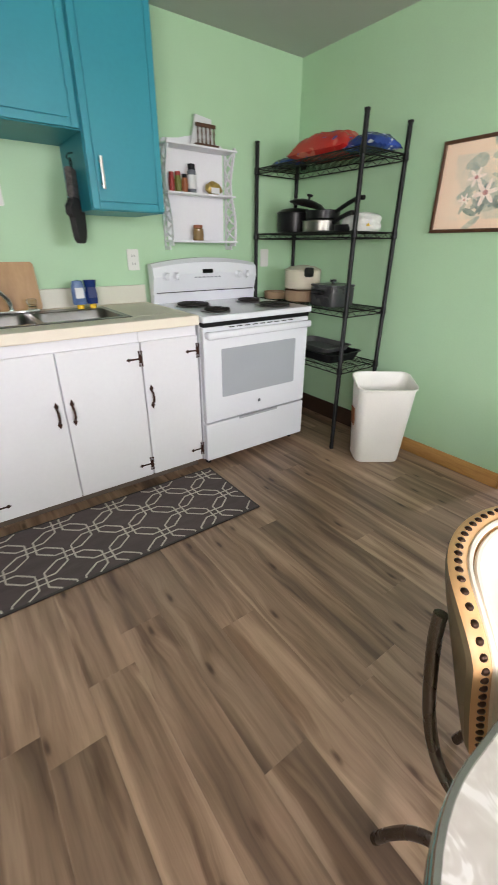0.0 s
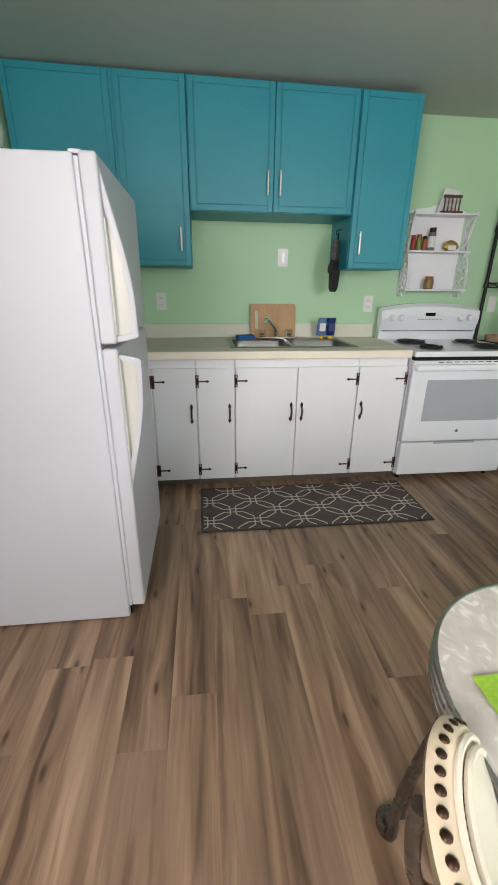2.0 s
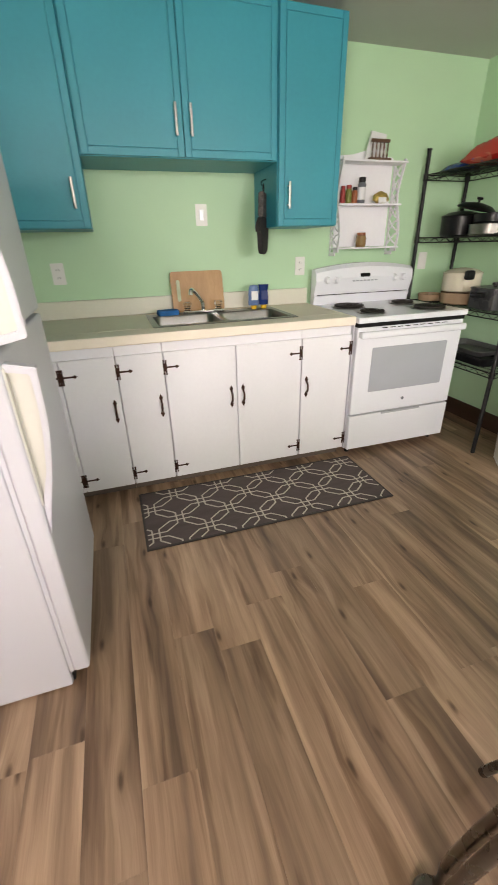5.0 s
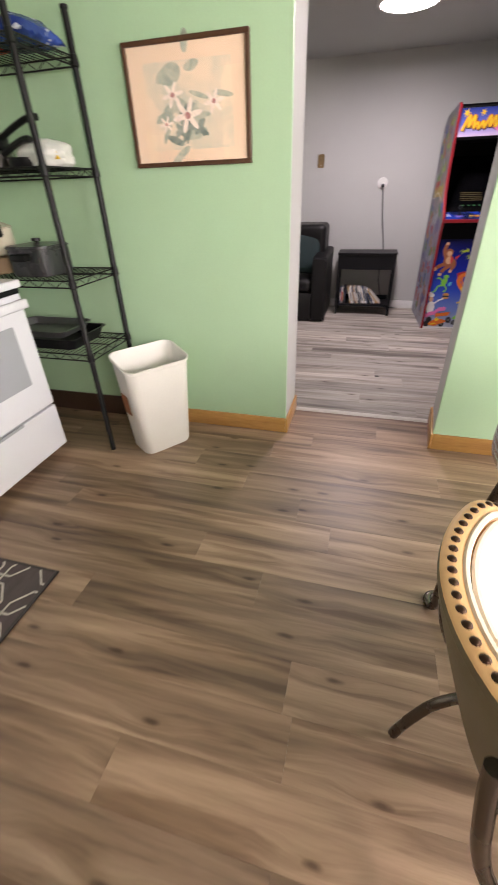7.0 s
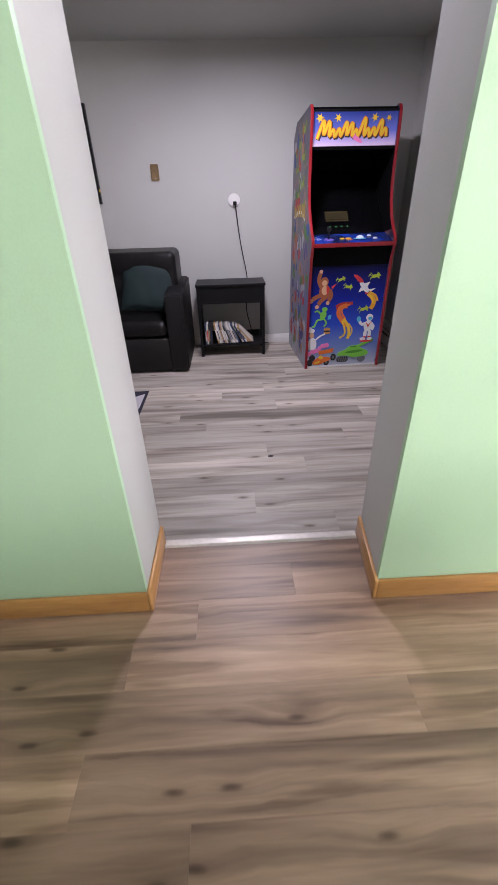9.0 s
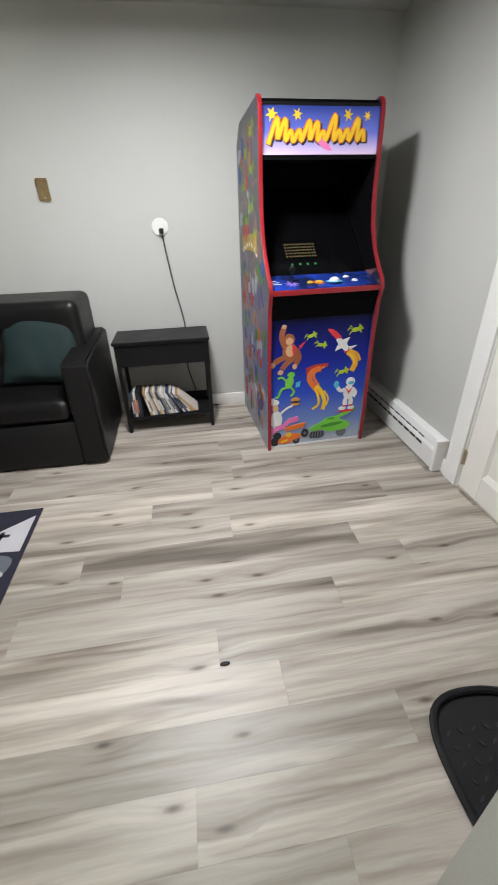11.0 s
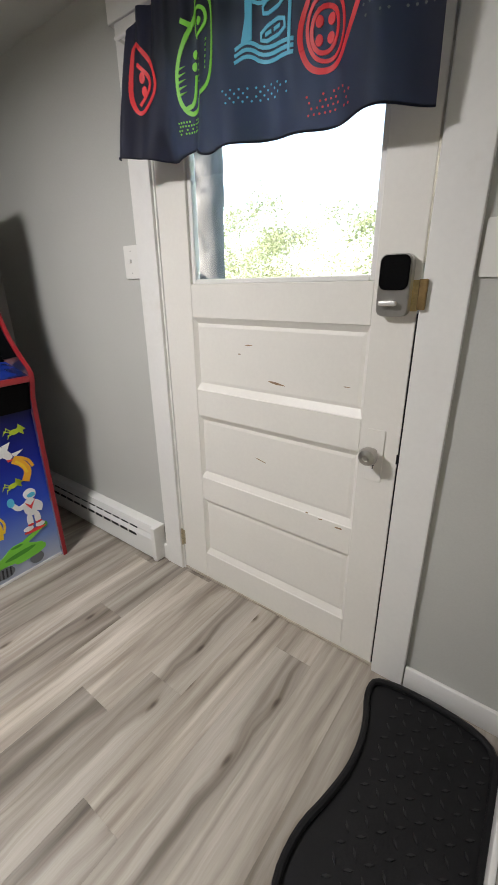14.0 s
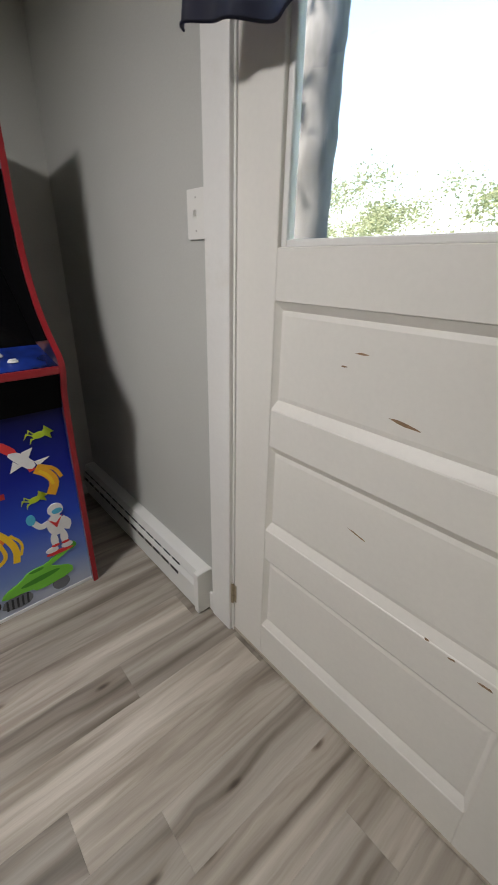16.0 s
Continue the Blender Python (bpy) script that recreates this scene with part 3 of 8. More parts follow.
def h_hinge(b, x, z, y, side):
    """An H-L strap hinge; side +1 points its strap to +x."""
    box(x - 0.010, x - 0.003, y - 0.004, y, z - 0.034, z + 0.034, 0.001, 1, b)
    box(x + 0.003, x + 0.010, y - 0.004, y, z - 0.034, z + 0.034, 0.001, 1, b)
    box(x - 0.006, x + 0.006, y - 0.007, y, z - 0.022, z + 0.022, 0.002, 1, b)
    for dz in (-0.036, 0.036):
        for dx in (-0.0065, 0.0065):
            lathe([(0, 0), (0.005, 0), (0.005, 0.003), (0, 0.004)], (x + dx, y, z + dz), 8, b, pose(0, 0, 0, 90))
    box(min(x, x + side * 0.062), max(x, x + side * 0.062), y - 0.003, y, z - 0.0045, z + 0.0045, 0.001, 1, b)
    prism([(-0.012, 0), (0, 0.010), (0.014, 0), (0, -0.010)], 0.003, pose(x + side * 0.062, y, z, 90), bm=b)
    return b


def pull(x, z, y):
    """An antique bow pull with spade ends."""
    b = tube([(x, y - 0.002, z - 0.036), (x, y - 0.022, z - 0.022), (x, y - 0.026, z), (x, y - 0.022, z + 0.022), (x, y - 0.002, z + 0.036)], 0.0062, 8, rounds=2)
    for s in (-1, 1):
        prism([(-0.004, -0.012), (0.004, -0.012), (0.011, 0.004), (0, 0.026), (-0.011, 0.004)], 0.003, pose(x, y, z + s * 0.042, 90, 0, 0) @ pose(0, 0, 0, 0, 0, 0 if s > 0 else 180), bm=b)
    return b


def base_cabinet(x0, x1, doors, label):
    c = thing("base_cabinet", ((x0 + x1) / 2, YF, 0), label, "cabinet", "white kitchen base cabinets")
    body = box(x0, x1, YF + 0.02, 2.735, 0.07, 0.878)
    part("body", body, CABWHITE, c)
    # toe board coloured dark to stand for the shade under the doors
    part("toe_board", box(x0, x1, YF + 0.075, 2.735, 0.0, 0.0695), SLAB, c, "recessed toe board, coloured dark for the shade there")
    for d0, d1, hinge in doors:
        d = part("door", box(d0 + 0.0025, d1 - 0.0025, YF, YF + 0.019, 0.072, 0.826, 0.003), CABWHITE, c)
        hx = d0 + 0.004 if hinge < 0 else d1 - 0.004
        for z in (0.145, 0.745):
            part("hinge", h_hinge(bmesh.new(), hx, z, YF, 1 if hinge < 0 else -1), BRONZE, d, "antique copper strap hinge")
        px = d1 - 0.035 if hinge < 0 else d0 + 0.035
        part("handle", pull(px, 0.535, YF), BRONZE, d, "antique copper bow pull", True)
    return c


base_cabinet(-1.17, -0.222, [(-0.76, -0.49, 1), (-0.49, -0.222, -1)], "white painted base cabinet partly behind the refrigerator")
base_cabinet(-0.220, 0.020, [(-0.220, 0.020, -1)], "narrow white painted base cabinet with one door")
base_cabinet(0.022, 0.820, [(0.022, 0.420, -1), (0.420, 0.820, 1)], "white painted sink cabinet with two doors")
base_cabinet(0.822, 1.148, [(0.822, 1.148, 1)], "white painted base cabinet beside the stove")

# worktop with a cut-out for the sink
SX0, SX1, SY0, SY1, CT = 0.0, 0.84, 2.185, 2.635, 0.932
wt = thing("worktop", (0, YF, 0.88), "pale cream laminate worktop with a raised backsplash", "worktop")
b = box(-1.17, 1.150, 2.052, SY0 + 0.02, 0.882, CT, 0.006)
box(-1.17, 1.150, SY1 - 0.02, 2.735, 0.882, CT, 0.0, bm=b)
box(-1.17, SX0 + 0.02, SY0 + 0.021, SY1 - 0.021, 0.882, CT, 0.0, bm=b)
box(SX1 - 0.02, 1.150, SY0 + 0.021, SY1 - 0.021, 0.882, CT, 0.0, bm=b)
part("top", b, COUNTER, wt)
part("backsplash", box(-1.17, 1.150, 2.722, 2.748, CT + 0.001, 1.036, 0.004), SPLASH, wt, "cream laminate backsplash")

# double-bowl steel sink
sk = thing("sink", ((SX0 + SX1) / 2, (SY0 + SY1) / 2, CT), "stainless steel double-bowl sink in the worktop", "sink")
b = bmesh.new()
zr = CT + 0.005
for d in ((SX0, SX1, SY0, SY0 + 0.035), (SX0, SX1, SY1 - 0.085, SY1), (SX0, SX0 + 0.035, SY0 + 0.035, SY1 - 0.085), (SX1 - 0.035, SX1, SY0 + 0.035, SY1 - 0.085), (0.405, 0.435, SY0 + 0.035, SY1 - 0.085)):
    box(d[0], d[1], d[2], d[3], CT + 0.0005, zr, 0.002, 1, b)
part("rim", b, STEEL, sk)
for bx0, bx1 in ((SX0 + 0.035, 0.405), (0.435, SX1 - 0.035)):
    b = bmesh.new()
    cx, cy, w, h = (bx0 + bx1) / 2, (SY0 + 0.035 + SY1 - 0.085) / 2, bx1 - bx0 + 0.004, SY1 - SY0 - 0.116
    rings = []
    for inset, z, r in ((-0.001, zr - 0.001, 0.05), (0.004, zr - 0.01, 0.05), (0.012, zr - 0.13, 0.05), (0.03, zr - 0.15, 0.045)):
        rings.append([b.verts.new((x, y, z)) for x, y in rounded(w - 2 * inset, h - 2 * inset, r, 6, cx, cy)])
    for a, c in zip(rings, rings[1:]):
        for i in range(len(a)):
            b.faces.new((a[i], a[(i + 1) % len(a)], c[(i + 1) % len(a)], c[i]))
    b.faces.new(rings[-1])
    bowl = part("bowl", b, STEEL, sk, "", True)
    part("drain", lathe([(0, 0.002), (0.02, 0.003), (0.034, 0.006), (0.04, 0.002)], (cx, cy, zr - 0.149), 20), CHROME, bowl, "", True)

fa = thing("faucet", (0.36, SY1 - 0.045, zr), "chrome two-handle kitchen faucet on the sink rim", "faucet")
fx, fy = 0.36, SY1 - 0.045
part("base_plate", box(fx - 0.13, fx + 0.13, fy - 0.025, fy + 0.025, zr + 0.0005, zr + 0.018, 0.006), CHROME, fa)
part("spout", tube([(fx, fy, zr + 0.015), (fx, fy, zr + 0.06), (fx - 0.03, fy - 0.04, zr + 0.10), (fx - 0.085, fy - 0.13, zr + 0.155), (fx - 0.10, fy - 0.155, zr + 0.15), (fx - 0.102, fy - 0.16, zr + 0.125)], 0.012, 12, rounds=2), CHROME, fa, "", True)
for s in (-1, 1):
    part("handle", lathe([(0, 0), (0.02, 0), (0.02, 0.012), (0.014, 0.016), (0.024, 0.024), (0.026, 0.042), (0.02, 0.05), (0, 0.052)], (fx + s * 0.1, fy, zr + 0.018), 14), clear_glass("acrylic_knob_%d" % (s + 2), (0.9, 0.92, 0.92), 0.08), fa, "clear acrylic knob", True)

# teal wall cabinets
YU = 2.345


def wall_cabinet(x0, x1, z0, doors, label):
    c = thing("wall_cabinet", ((x0 + x1) / 2, YU, z0), label, "cabinet", "teal wall cabinets")
    part("body", box(x0, x1, YU + 0.019, 2.748, z0, 2.356, 0.002, 1), TEAL, c)
    for d0, d1, handle in doors:
        f = 0.034
        b = bmesh.new()
        box(d0, d1, YU + 0.006, YU + 0.0185, z0 + 0.004, 2.348, bm=b)
        d = part("door", b, TEAL, c)
        # proud face: a flat slab bordered by a shallow groove
        part("door_panel", box(d0 + f, d1 - f, YU, YU + 0.007, z0 + 0.004 + f, 2.348 - f, 0.0025), TEAL, d)
        for e in ((d0, d0 + f - 0.003, z0 + 0.004, 2.348), (d1 - f + 0.003, d1, z0 + 0.004, 2.348)):
            part("stile", box(e[0], e[1], YU + 0.001, YU + 0.007, e[2], e[3], 0.002), TEAL, d)
        for e in ((z0 + 0.004, z0 + 0.004 + f - 0.003), (2.348 - f + 0.003, 2.348)):
            part("rail", box(d0 + f - 0.002, d1 - f + 0.002, YU + 0.001, YU + 0.007, e[0], e[1], 0.002), TEAL, d)
        if handle:
            hx = d0 + 0.055 if handle < 0 else d1 - 0.055
            if abs(d1 - d0) > 0.45:
                hx = d0 + 0.035 if handle < 0 else d1 - 0.035
            zb = z0 + 0.085
            hb = box(hx - 0.006, hx + 0.006, YU - 0.030, YU - 0.020, zb, zb + 0.13, 0.003)
            for zz in (zb + 0.02, zb + 0.11):
                box(hx - 0.004, hx + 0.004, YU - 0.021, YU + 0.001, zz - 0.004, zz + 0.004, 0.001, 1, hb)
            part("handle", hb, NICKEL, d, "brushed nickel bar handle")
    # the tops follow the old ceiling, a little out of level
    for o in c.children_recursive:
        for v in o.data.vertices:
            if v.co.z + ORIGIN[c].z > 2.25:
                v.co.z -= 0.0140 * (v.co.x + ORIGIN[c].x)
    return c


wall_cabinet(-1.178, -0.224, 1.408, [(-1.17, -0.63, 0), (-0.605, -0.226, 1)], "tall teal painted double wall cabinet above the refrigerator side")
wall_cabinet(-0.222, 0.768, 1.712, [(-0.215, 0.272, 1), (0.276, 0.76, -1)], "short teal painted wall cabinet above the sink")
wall_cabinet(0.770, 1.142, 1.408, [(0.774, 1.138, -1)], "tall narrow teal painted wall cabinet")

# ---- kitchen: stove ----
TX0, TX1 = 1.170, 1.955
st = thing("stove", ((TX0 + TX1) / 2, 2.1, 0), "white electric coil stove with grey oven window", "stove")
part("body", box(TX0, TX1, 2.105, 2.70, 0.045, 0.885, 0.003), ENAMEL, st)
top = part("cooktop", box(TX0 - 0.004, TX1 + 0.004, 2.045, 2.705, 0.887, 0.922, 0.008, 3), ENAMEL, st)
part("vent_gap", box(TX0 + 0.006, TX1 - 0.006, 2.058, 2.104, 0.8635, 0.8865), BLACK, st, "black gap under the cooktop")
for bx, by, r in ((1.345, 2.20, 0.075), (1.345, 2.475, 0.098), (1.775, 2.20, 0.098), (1.775, 2.475, 0.075)):
    dish = part("drip_pan", lathe([(r + 0.012, 0.0005), (r + 0.016, 0.004), (r + 0.006, 0.006), (r - 0.01, 0.002), (0, 0.002)], (bx, by, 0.9225), 32), STEEL, top, "", True)
    turns = int(r / 0.019)
    pts = [(bx + (0.016 + (r - 0.016) * i / (turns * 20)) * math.cos(2 * math.pi * i / 20), by + (0.016 + (r - 0.016) * i / (turns * 20)) * math.sin(2 * math.pi * i / 20), 0.934) for i in range(turns * 20 + 1)]
    part("burner_coil", tube(pts, 0.0066, 6), COIL, dish, "dark electric coil", True)
door = part("oven_door", box(TX0 + 0.003, TX1 - 0.003, 2.062, 2.103, 0.302, 0.862, 0.008, 3), ENAMEL, st)
part("oven_window", prism(rounded(0.56, 0.285, 0.008), 0.003, pose((TX0 + TX1) / 2 + 0.005, 2.0625, 0.592, 90)), OVENGLASS, door, "pale grey dotted glass")
hb = box(TX0 + 0.012, TX1 - 0.012, 2.018, 2.045, 0.800, 0.842, 0.010, 3)
for x in (TX0 + 0.03, TX1 - 0.03):
    box(x - 0.018, x + 0.018, 2.035, 2.064, 0.804, 0.838, 0.004, 2, hb)
part("handle", hb, ENAMEL, door, "", True)
for k in range(9):
    x = TX0 + 0.17 + k * 0.055
    part("vent_slot", box(x, x + 0.038, 2.0605, 2.064, 0.849, 0.854), BLACK, door)
part("badge", lathe([(0.011, 0), (0.011, 0.002), (0, 0.003)], ((TX0 + TX1) / 2, 2.0615, 0.375), 16, None, pose(0, 0, 0, 90)), GREYP, door, "small round grey badge")
drawer = part("drawer", box(TX0 + 0.003, TX1 - 0.003, 2.062, 2.103, 0.050, 0.292, 0.006, 3), ENAMEL, st)
part("finger_grip", box(TX0 + 0.24, TX1 - 0.24, 2.058, 2.066, 0.282, 0.296, 0.002), OVENGLASS, drawer)
for x in (TX0 + 0.05, TX1 - 0.05):
    part("foot", lathe([(0.016, 0), (0.016, 0.01), (0.009, 0.014), (0.009, 0.05)], (x, 2.14, 0), 12), BLACK, st)
prof = [(2.705, 0.922), (2.66, 0.922), (2.645, 0.985), (2.652, 0.995), (2.625, 1.10), (2.632, 1.165), (2.66, 1.19), (2.705, 1.19)]
bg = bmesh.new()
n = 14
cols = []
for i in range(n + 1):
    s = i / n
    drop = 0.035 * (2 * s - 1) ** 2
    cols.append([bg.verts.new((TX0 + (TX1 - TX0) * s, y, z - (drop * (z - 0.922) / 0.268))) for y, z in prof])
for a, c in zip(cols, cols[1:]):
    for k in range(len(prof)):
        bg.faces.new((a[k], a[(k + 1) % len(prof)], c[(k + 1) % len(prof)], c[k]))
bg.faces.new(cols[0])
bg.faces.new(cols[-1][::-1])
guard = part("backguard", bg, ENAMEL, st)
part("seam", box(TX0 + 0.02, TX1 - 0.02, 2.640, 2.648, 0.986, 0.990), BLACK, guard)
for kx in (TX0 + 0.085, TX0 + 0.155, TX1 - 0.155, TX1 - 0.085):
    k = lathe([(0.026, 0), (0.026, 0.006), (0.021, 0.01), (0.019, 0.026), (0, 0.028)], (kx, 2.627, 1.085), 20, None, pose(0, 0, 0, 90))
    box(kx - 0.004, kx + 0.004, 2.595, 2.602, 1.067, 1.103, 0.002, 1, k)
    part("knob", k, ENAMEL, guard, "", True)
part("display", box(1.515, 1.590, 2.617, 2.628, 1.098, 1.122, 0.002), BLACKGLASS, guard, "small black clock display")
for k in range(7):
    part("button", box(1.455 + k * 0.03, 1.472 + k * 0.03, 2.619, 2.628, 1.070, 1.078, 0.001, 1), OVENGLASS, guard)

# ---- kitchen: refrigerator ----
fr = thing("refrigerator", (-0.83, 1.31, 0), "white top-freezer refrigerator with moulded handles", "refrigerator")
part("body", box(-1.178, -0.512, 0.952, 1.672, 0.008, 1.640, 0.006), FRIDGE, fr)
part("gasket", box(-0.512, -0.500, 0.962, 1.662, 0.06, 1.632), FRIDGE, fr)
part("kick_plate", box(-0.55, -0.505, 0.97, 1.655, 0.008, 0.055, 0.003), BLACK, fr)
for z0, z1, grip in ((1.125, 1.645, -1), (0.065, 1.112, 1)):
    d_ = part("freezer_door" if grip < 0 else "fridge_door", box(-0.499, -0.448, 0.953, 1.672, z0, z1, 0.010, 3), FRIDGE, fr)
    y0 = 0.968
    arc = [(0.0, 0.0), (0.012, 0.06), (0.045, 0.20), (0.066, 0.33), (0.068, 0.47), (0.0, 0.485)]
    cut = [(0.0, 0.10), (0.030, 0.20), (0.050, 0.33), (0.052, 0.455), (0.0, 0.465)]
    flip = (lambda d: (-0.4485 + d[0], z1 - 0.03 - d[1])) if grip < 0 else (lambda d: (-0.4485 + d[0], z1 - 0.505 + d[1]))
    outer_, inner_ = smooth_path([flip(d) for d in arc[1:5]], 2), smooth_path([flip(d) for d in cut[1:4]], 2)
    shape = [flip(arc[0])] + outer_ + [flip(arc[5]), flip(cut[4])] + inner_[::-1] + [flip(cut[0])]
    HM_ = Matrix(((1, 0, 0, 0), (0, 0, 1, y0), (0, 1, 0, 0), (0, 0, 0, 1)))
    part("handle", prism(shape, 0.034, HM_, 0.003), FRIDGE, d_, "long curved white handle", True)
    part("grip_liner", prism([flip(cut[0])] + inner_ + [flip(cut[4])], 0.012, Matrix.Translation((0, 0.016, 0)) @ HM_), FRIDGE_H, d_, "ivory inner grip")
    zz = (z0 + 0.03, z1 - 0.16) if grip < 0 else (z1 - 0.40, z1 - 0.03)
    part("grip_recess", box(-0.4495, -0.444, y0 - 0.006, y0 + 0.075, zz[0], zz[1], 0.002), FRIDGE_H, d_, "ivory grip recess")
part("hinge_cover", box(-0.525, -0.49, 0.965, 0.99, 1.638, 1.6495, 0.003), FRIDGE, fr)
part("hinge_pin", lathe([(0.008, 0), (0.008, 0.014), (0, 0.015)], (-0.522, 0.97, 1.111), 10), STEEL, fr)

# pitcher on the refrigerator
va = thing("pitcher", (-0.80, 1.06, 1.641), "hand-painted ceramic pitcher with fruit and blue flowers", "pitcher")
CERAM = surface("cream_glaze", (0.62, 0.58, 0.46), 0.2, vary=0.1, scale=15, relief=0.02)
BLUEGLAZE = surface("blue_flower_glaze", (0.10, 0.27, 0.40), 0.25, vary=0.6, scale=45, relief=0.02)
vx, vy, vz = -0.795, 1.06, 1.642
body = [(0, 0), (0.062, 0), (0.068, 0.012), (0.082, 0.05), (0.092, 0.10), (0.088, 0.15), (0.07, 0.195), (0.058, 0.215), (0.058, 0.24), (0.066, 0.28), (0.076, 0.315), (0.070, 0.315), (0.058, 0.28), (0.052, 0.24), (0, 0.235)]
body = [(r * 0.8, z * 0.62) for r, z in body]
b = lathe(body, (vx, vy, vz), 32)
for v in b.verts:
    if v.co.z > vz + 0.172:
        d = (v.co - Vector((vx, vy, v.co.z)))
        if d.x < -0.02:
            v.co.x -= 0.010 * (-d.x / 0.06)
            v.co.z += 0.015 * (-d.x / 0.06)
jug = part("jug", b, CERAM, va, "", True)


def jug_r(z):
    for (r0, z0), (r1, z1) in zip(body[1:], body[2:]):
        if z0 <= z <= z1 and z1 > z0:
            return r0 + (r1 - r0) * (z - z0) / (z1 - z0)
    return 0.06


def on_jug(u, v, lift):
    r = jug_r(v) + lift
    return Vector((vx + r * math.sin(u), vy - r * math.cos(u), vz + v))


def oval_cells(mid, v0, ru, rv):
    """An oval cut into small cells, so that it follows the jug's roundness."""
    cells = []
    for k in range(10):
        za, zb = -1 + k / 5, -1 + (k + 1) / 5
        wa, wb = math.sqrt(max(0, 1 - za * za)), math.sqrt(max(0, 1 - zb * zb))
        for i in range(8):
            a, c = -1 + i / 4, -1 + (i + 1) / 4
            cell = [(mid + a * wa * ru, v0 + za * rv), (mid + c * wa * ru, v0 + za * rv), (mid + c * wb * ru, v0 + zb * rv), (mid + a * wb * ru, v0 + zb * rv)]
            cells.append([p for j, p in enumerate(cell) if p != cell[j - 1]])
    return [c for c in cells if len(c) > 2]


for mat_, mid, name in ((LIMEP, -0.05, "leaf_panel"), (ORANGEP, -1.05, "fruit_panel"), (plain("dark_leaf_glaze", (0.07, 0.20, 0.04), 0.25), 0.95, "leaf_panel")):
    part("panel_border", print_on(oval_cells(mid, 0.072, 0.50, 0.054), on_jug, 0.002), WHITEP, jug)
    part(name, print_on(oval_cells(mid, 0.072, 0.43, 0.048), on_jug, 0.0035), mat_, jug)
rj = random.Random(8)
GRAPE = plain("dark_grape_glaze", (0.03, 0.025, 0.10), 0.25)
part("grape_cluster", print_on([ellipse(-0.05 + rj.uniform(-0.28, 0.22), 0.070 + rj.uniform(-0.03, 0.03), 0.075, 0.006, n=8) for _ in range(11)], on_jug, 0.005), GRAPE, jug)
part("grape_cluster", print_on([ellipse(0.95 + rj.uniform(-0.2, 0.2), 0.055 + rj.uniform(-0.02, 0.03), 0.08, 0.007, n=8) for _ in range(7)], on_jug, 0.005), GRAPE, jug)
for z0, z1 in ((0.002, 0.022), (0.130, 0.172)):
    part("flower_band", print_on([ellipse(2 * math.pi * k / 44 + rj.uniform(-0.05, 0.05), z0 + (z1 - z0) * rj.uniform(0.08, 0.92), 0.09, 0.006, rj.uniform(0, 3), n=8) for k in range(132)], on_jug, 0.0025), BLUEGLAZE, jug, "blue painted flowers")
part("grip", tube([(vx + 0.02, vy + 0.045, vz + 0.165), (vx + 0.03, vy + 0.085, vz + 0.155), (vx + 0.03, vy + 0.095, vz + 0.105), (vx + 0.02, vy + 0.06, vz + 0.07)], 0.007, 8, rounds=2), BLUEGLAZE, jug, "blue glazed grip", True)


# ---- kitchen: wall shelf with lattice sides ----
sh = thing("wall_shelf", (1.55, 2.70, 1.25), "white wooden wall shelf with cut-out lattice sides", "shelf")
HX0, HX1, HYB = 1.322, 1.778, 2.749
part("back_panel", box(HX0 + 0.02, HX1 - 0.02, HYB - 0.010, HYB, 1.29, 1.80, 0.001, 1), CABWHITE, sh)
for z, d in ((1.785, 0.135), (1.548, 0.115), (1.288, 0.135)):
    part("shelf_board", box(HX0 - 0.012, HX1 + 0.012, HYB - d, HYB - 0.011, z - 0.011, z, 0.003), CABWHITE, sh)
part("crest", prism([(-0.22, 0), (0.22, 0), (0.20, 0.02), (0.10, 0.03), (0, 0.055), (-0.10, 0.03), (-0.20, 0.02)], 0.010, pose((HX0 + HX1) / 2, HYB, 1.800, 90)), CABWHITE, sh)


def side_edge(z):
    return 0.105 + 0.028 * math.sin((z - 1.28) / 0.5 * 2 * math.pi * 1.0 + 0.6)


for x in (HX0, HX1):
    b = bmesh.new()
    zs = [1.235 + i * 0.0225 for i in range(26)]
    edge = [(HYB - (side_edge(z) if z > 1.27 else 0.03 + (z - 1.235) * 2), z) for z in zs]
    for (y0, z0), (y1, z1) in zip(edge, edge[1:]):
        box(x - 0.004, x + 0.004, min(y0, y1) - 0.002, max(y0, y1) + 0.014, z0, z1 + 0.0005, bm=b)
    box(x - 0.004, x + 0.004, HYB - 0.016, HYB, 1.235, 1.80, bm=b)
    for k in range(6):
        z = 1.30 + k * 0.08
        for y0, y1 in ((HYB - 0.012, HYB - side_edge(z + 0.06) + 0.006), (HYB - side_edge(z) + 0.006, HYB - 0.012)):
            tube([(x, y0, z), (x, (y0 + y1) / 2, z + 0.055 if y0 > y1 else z + 0.02), (x, y1, z + 0.075)], 0.006, 6, bm=b, rounds=1)
    part("side_panel", b, CABWHITE, sh, "white lattice side panel")



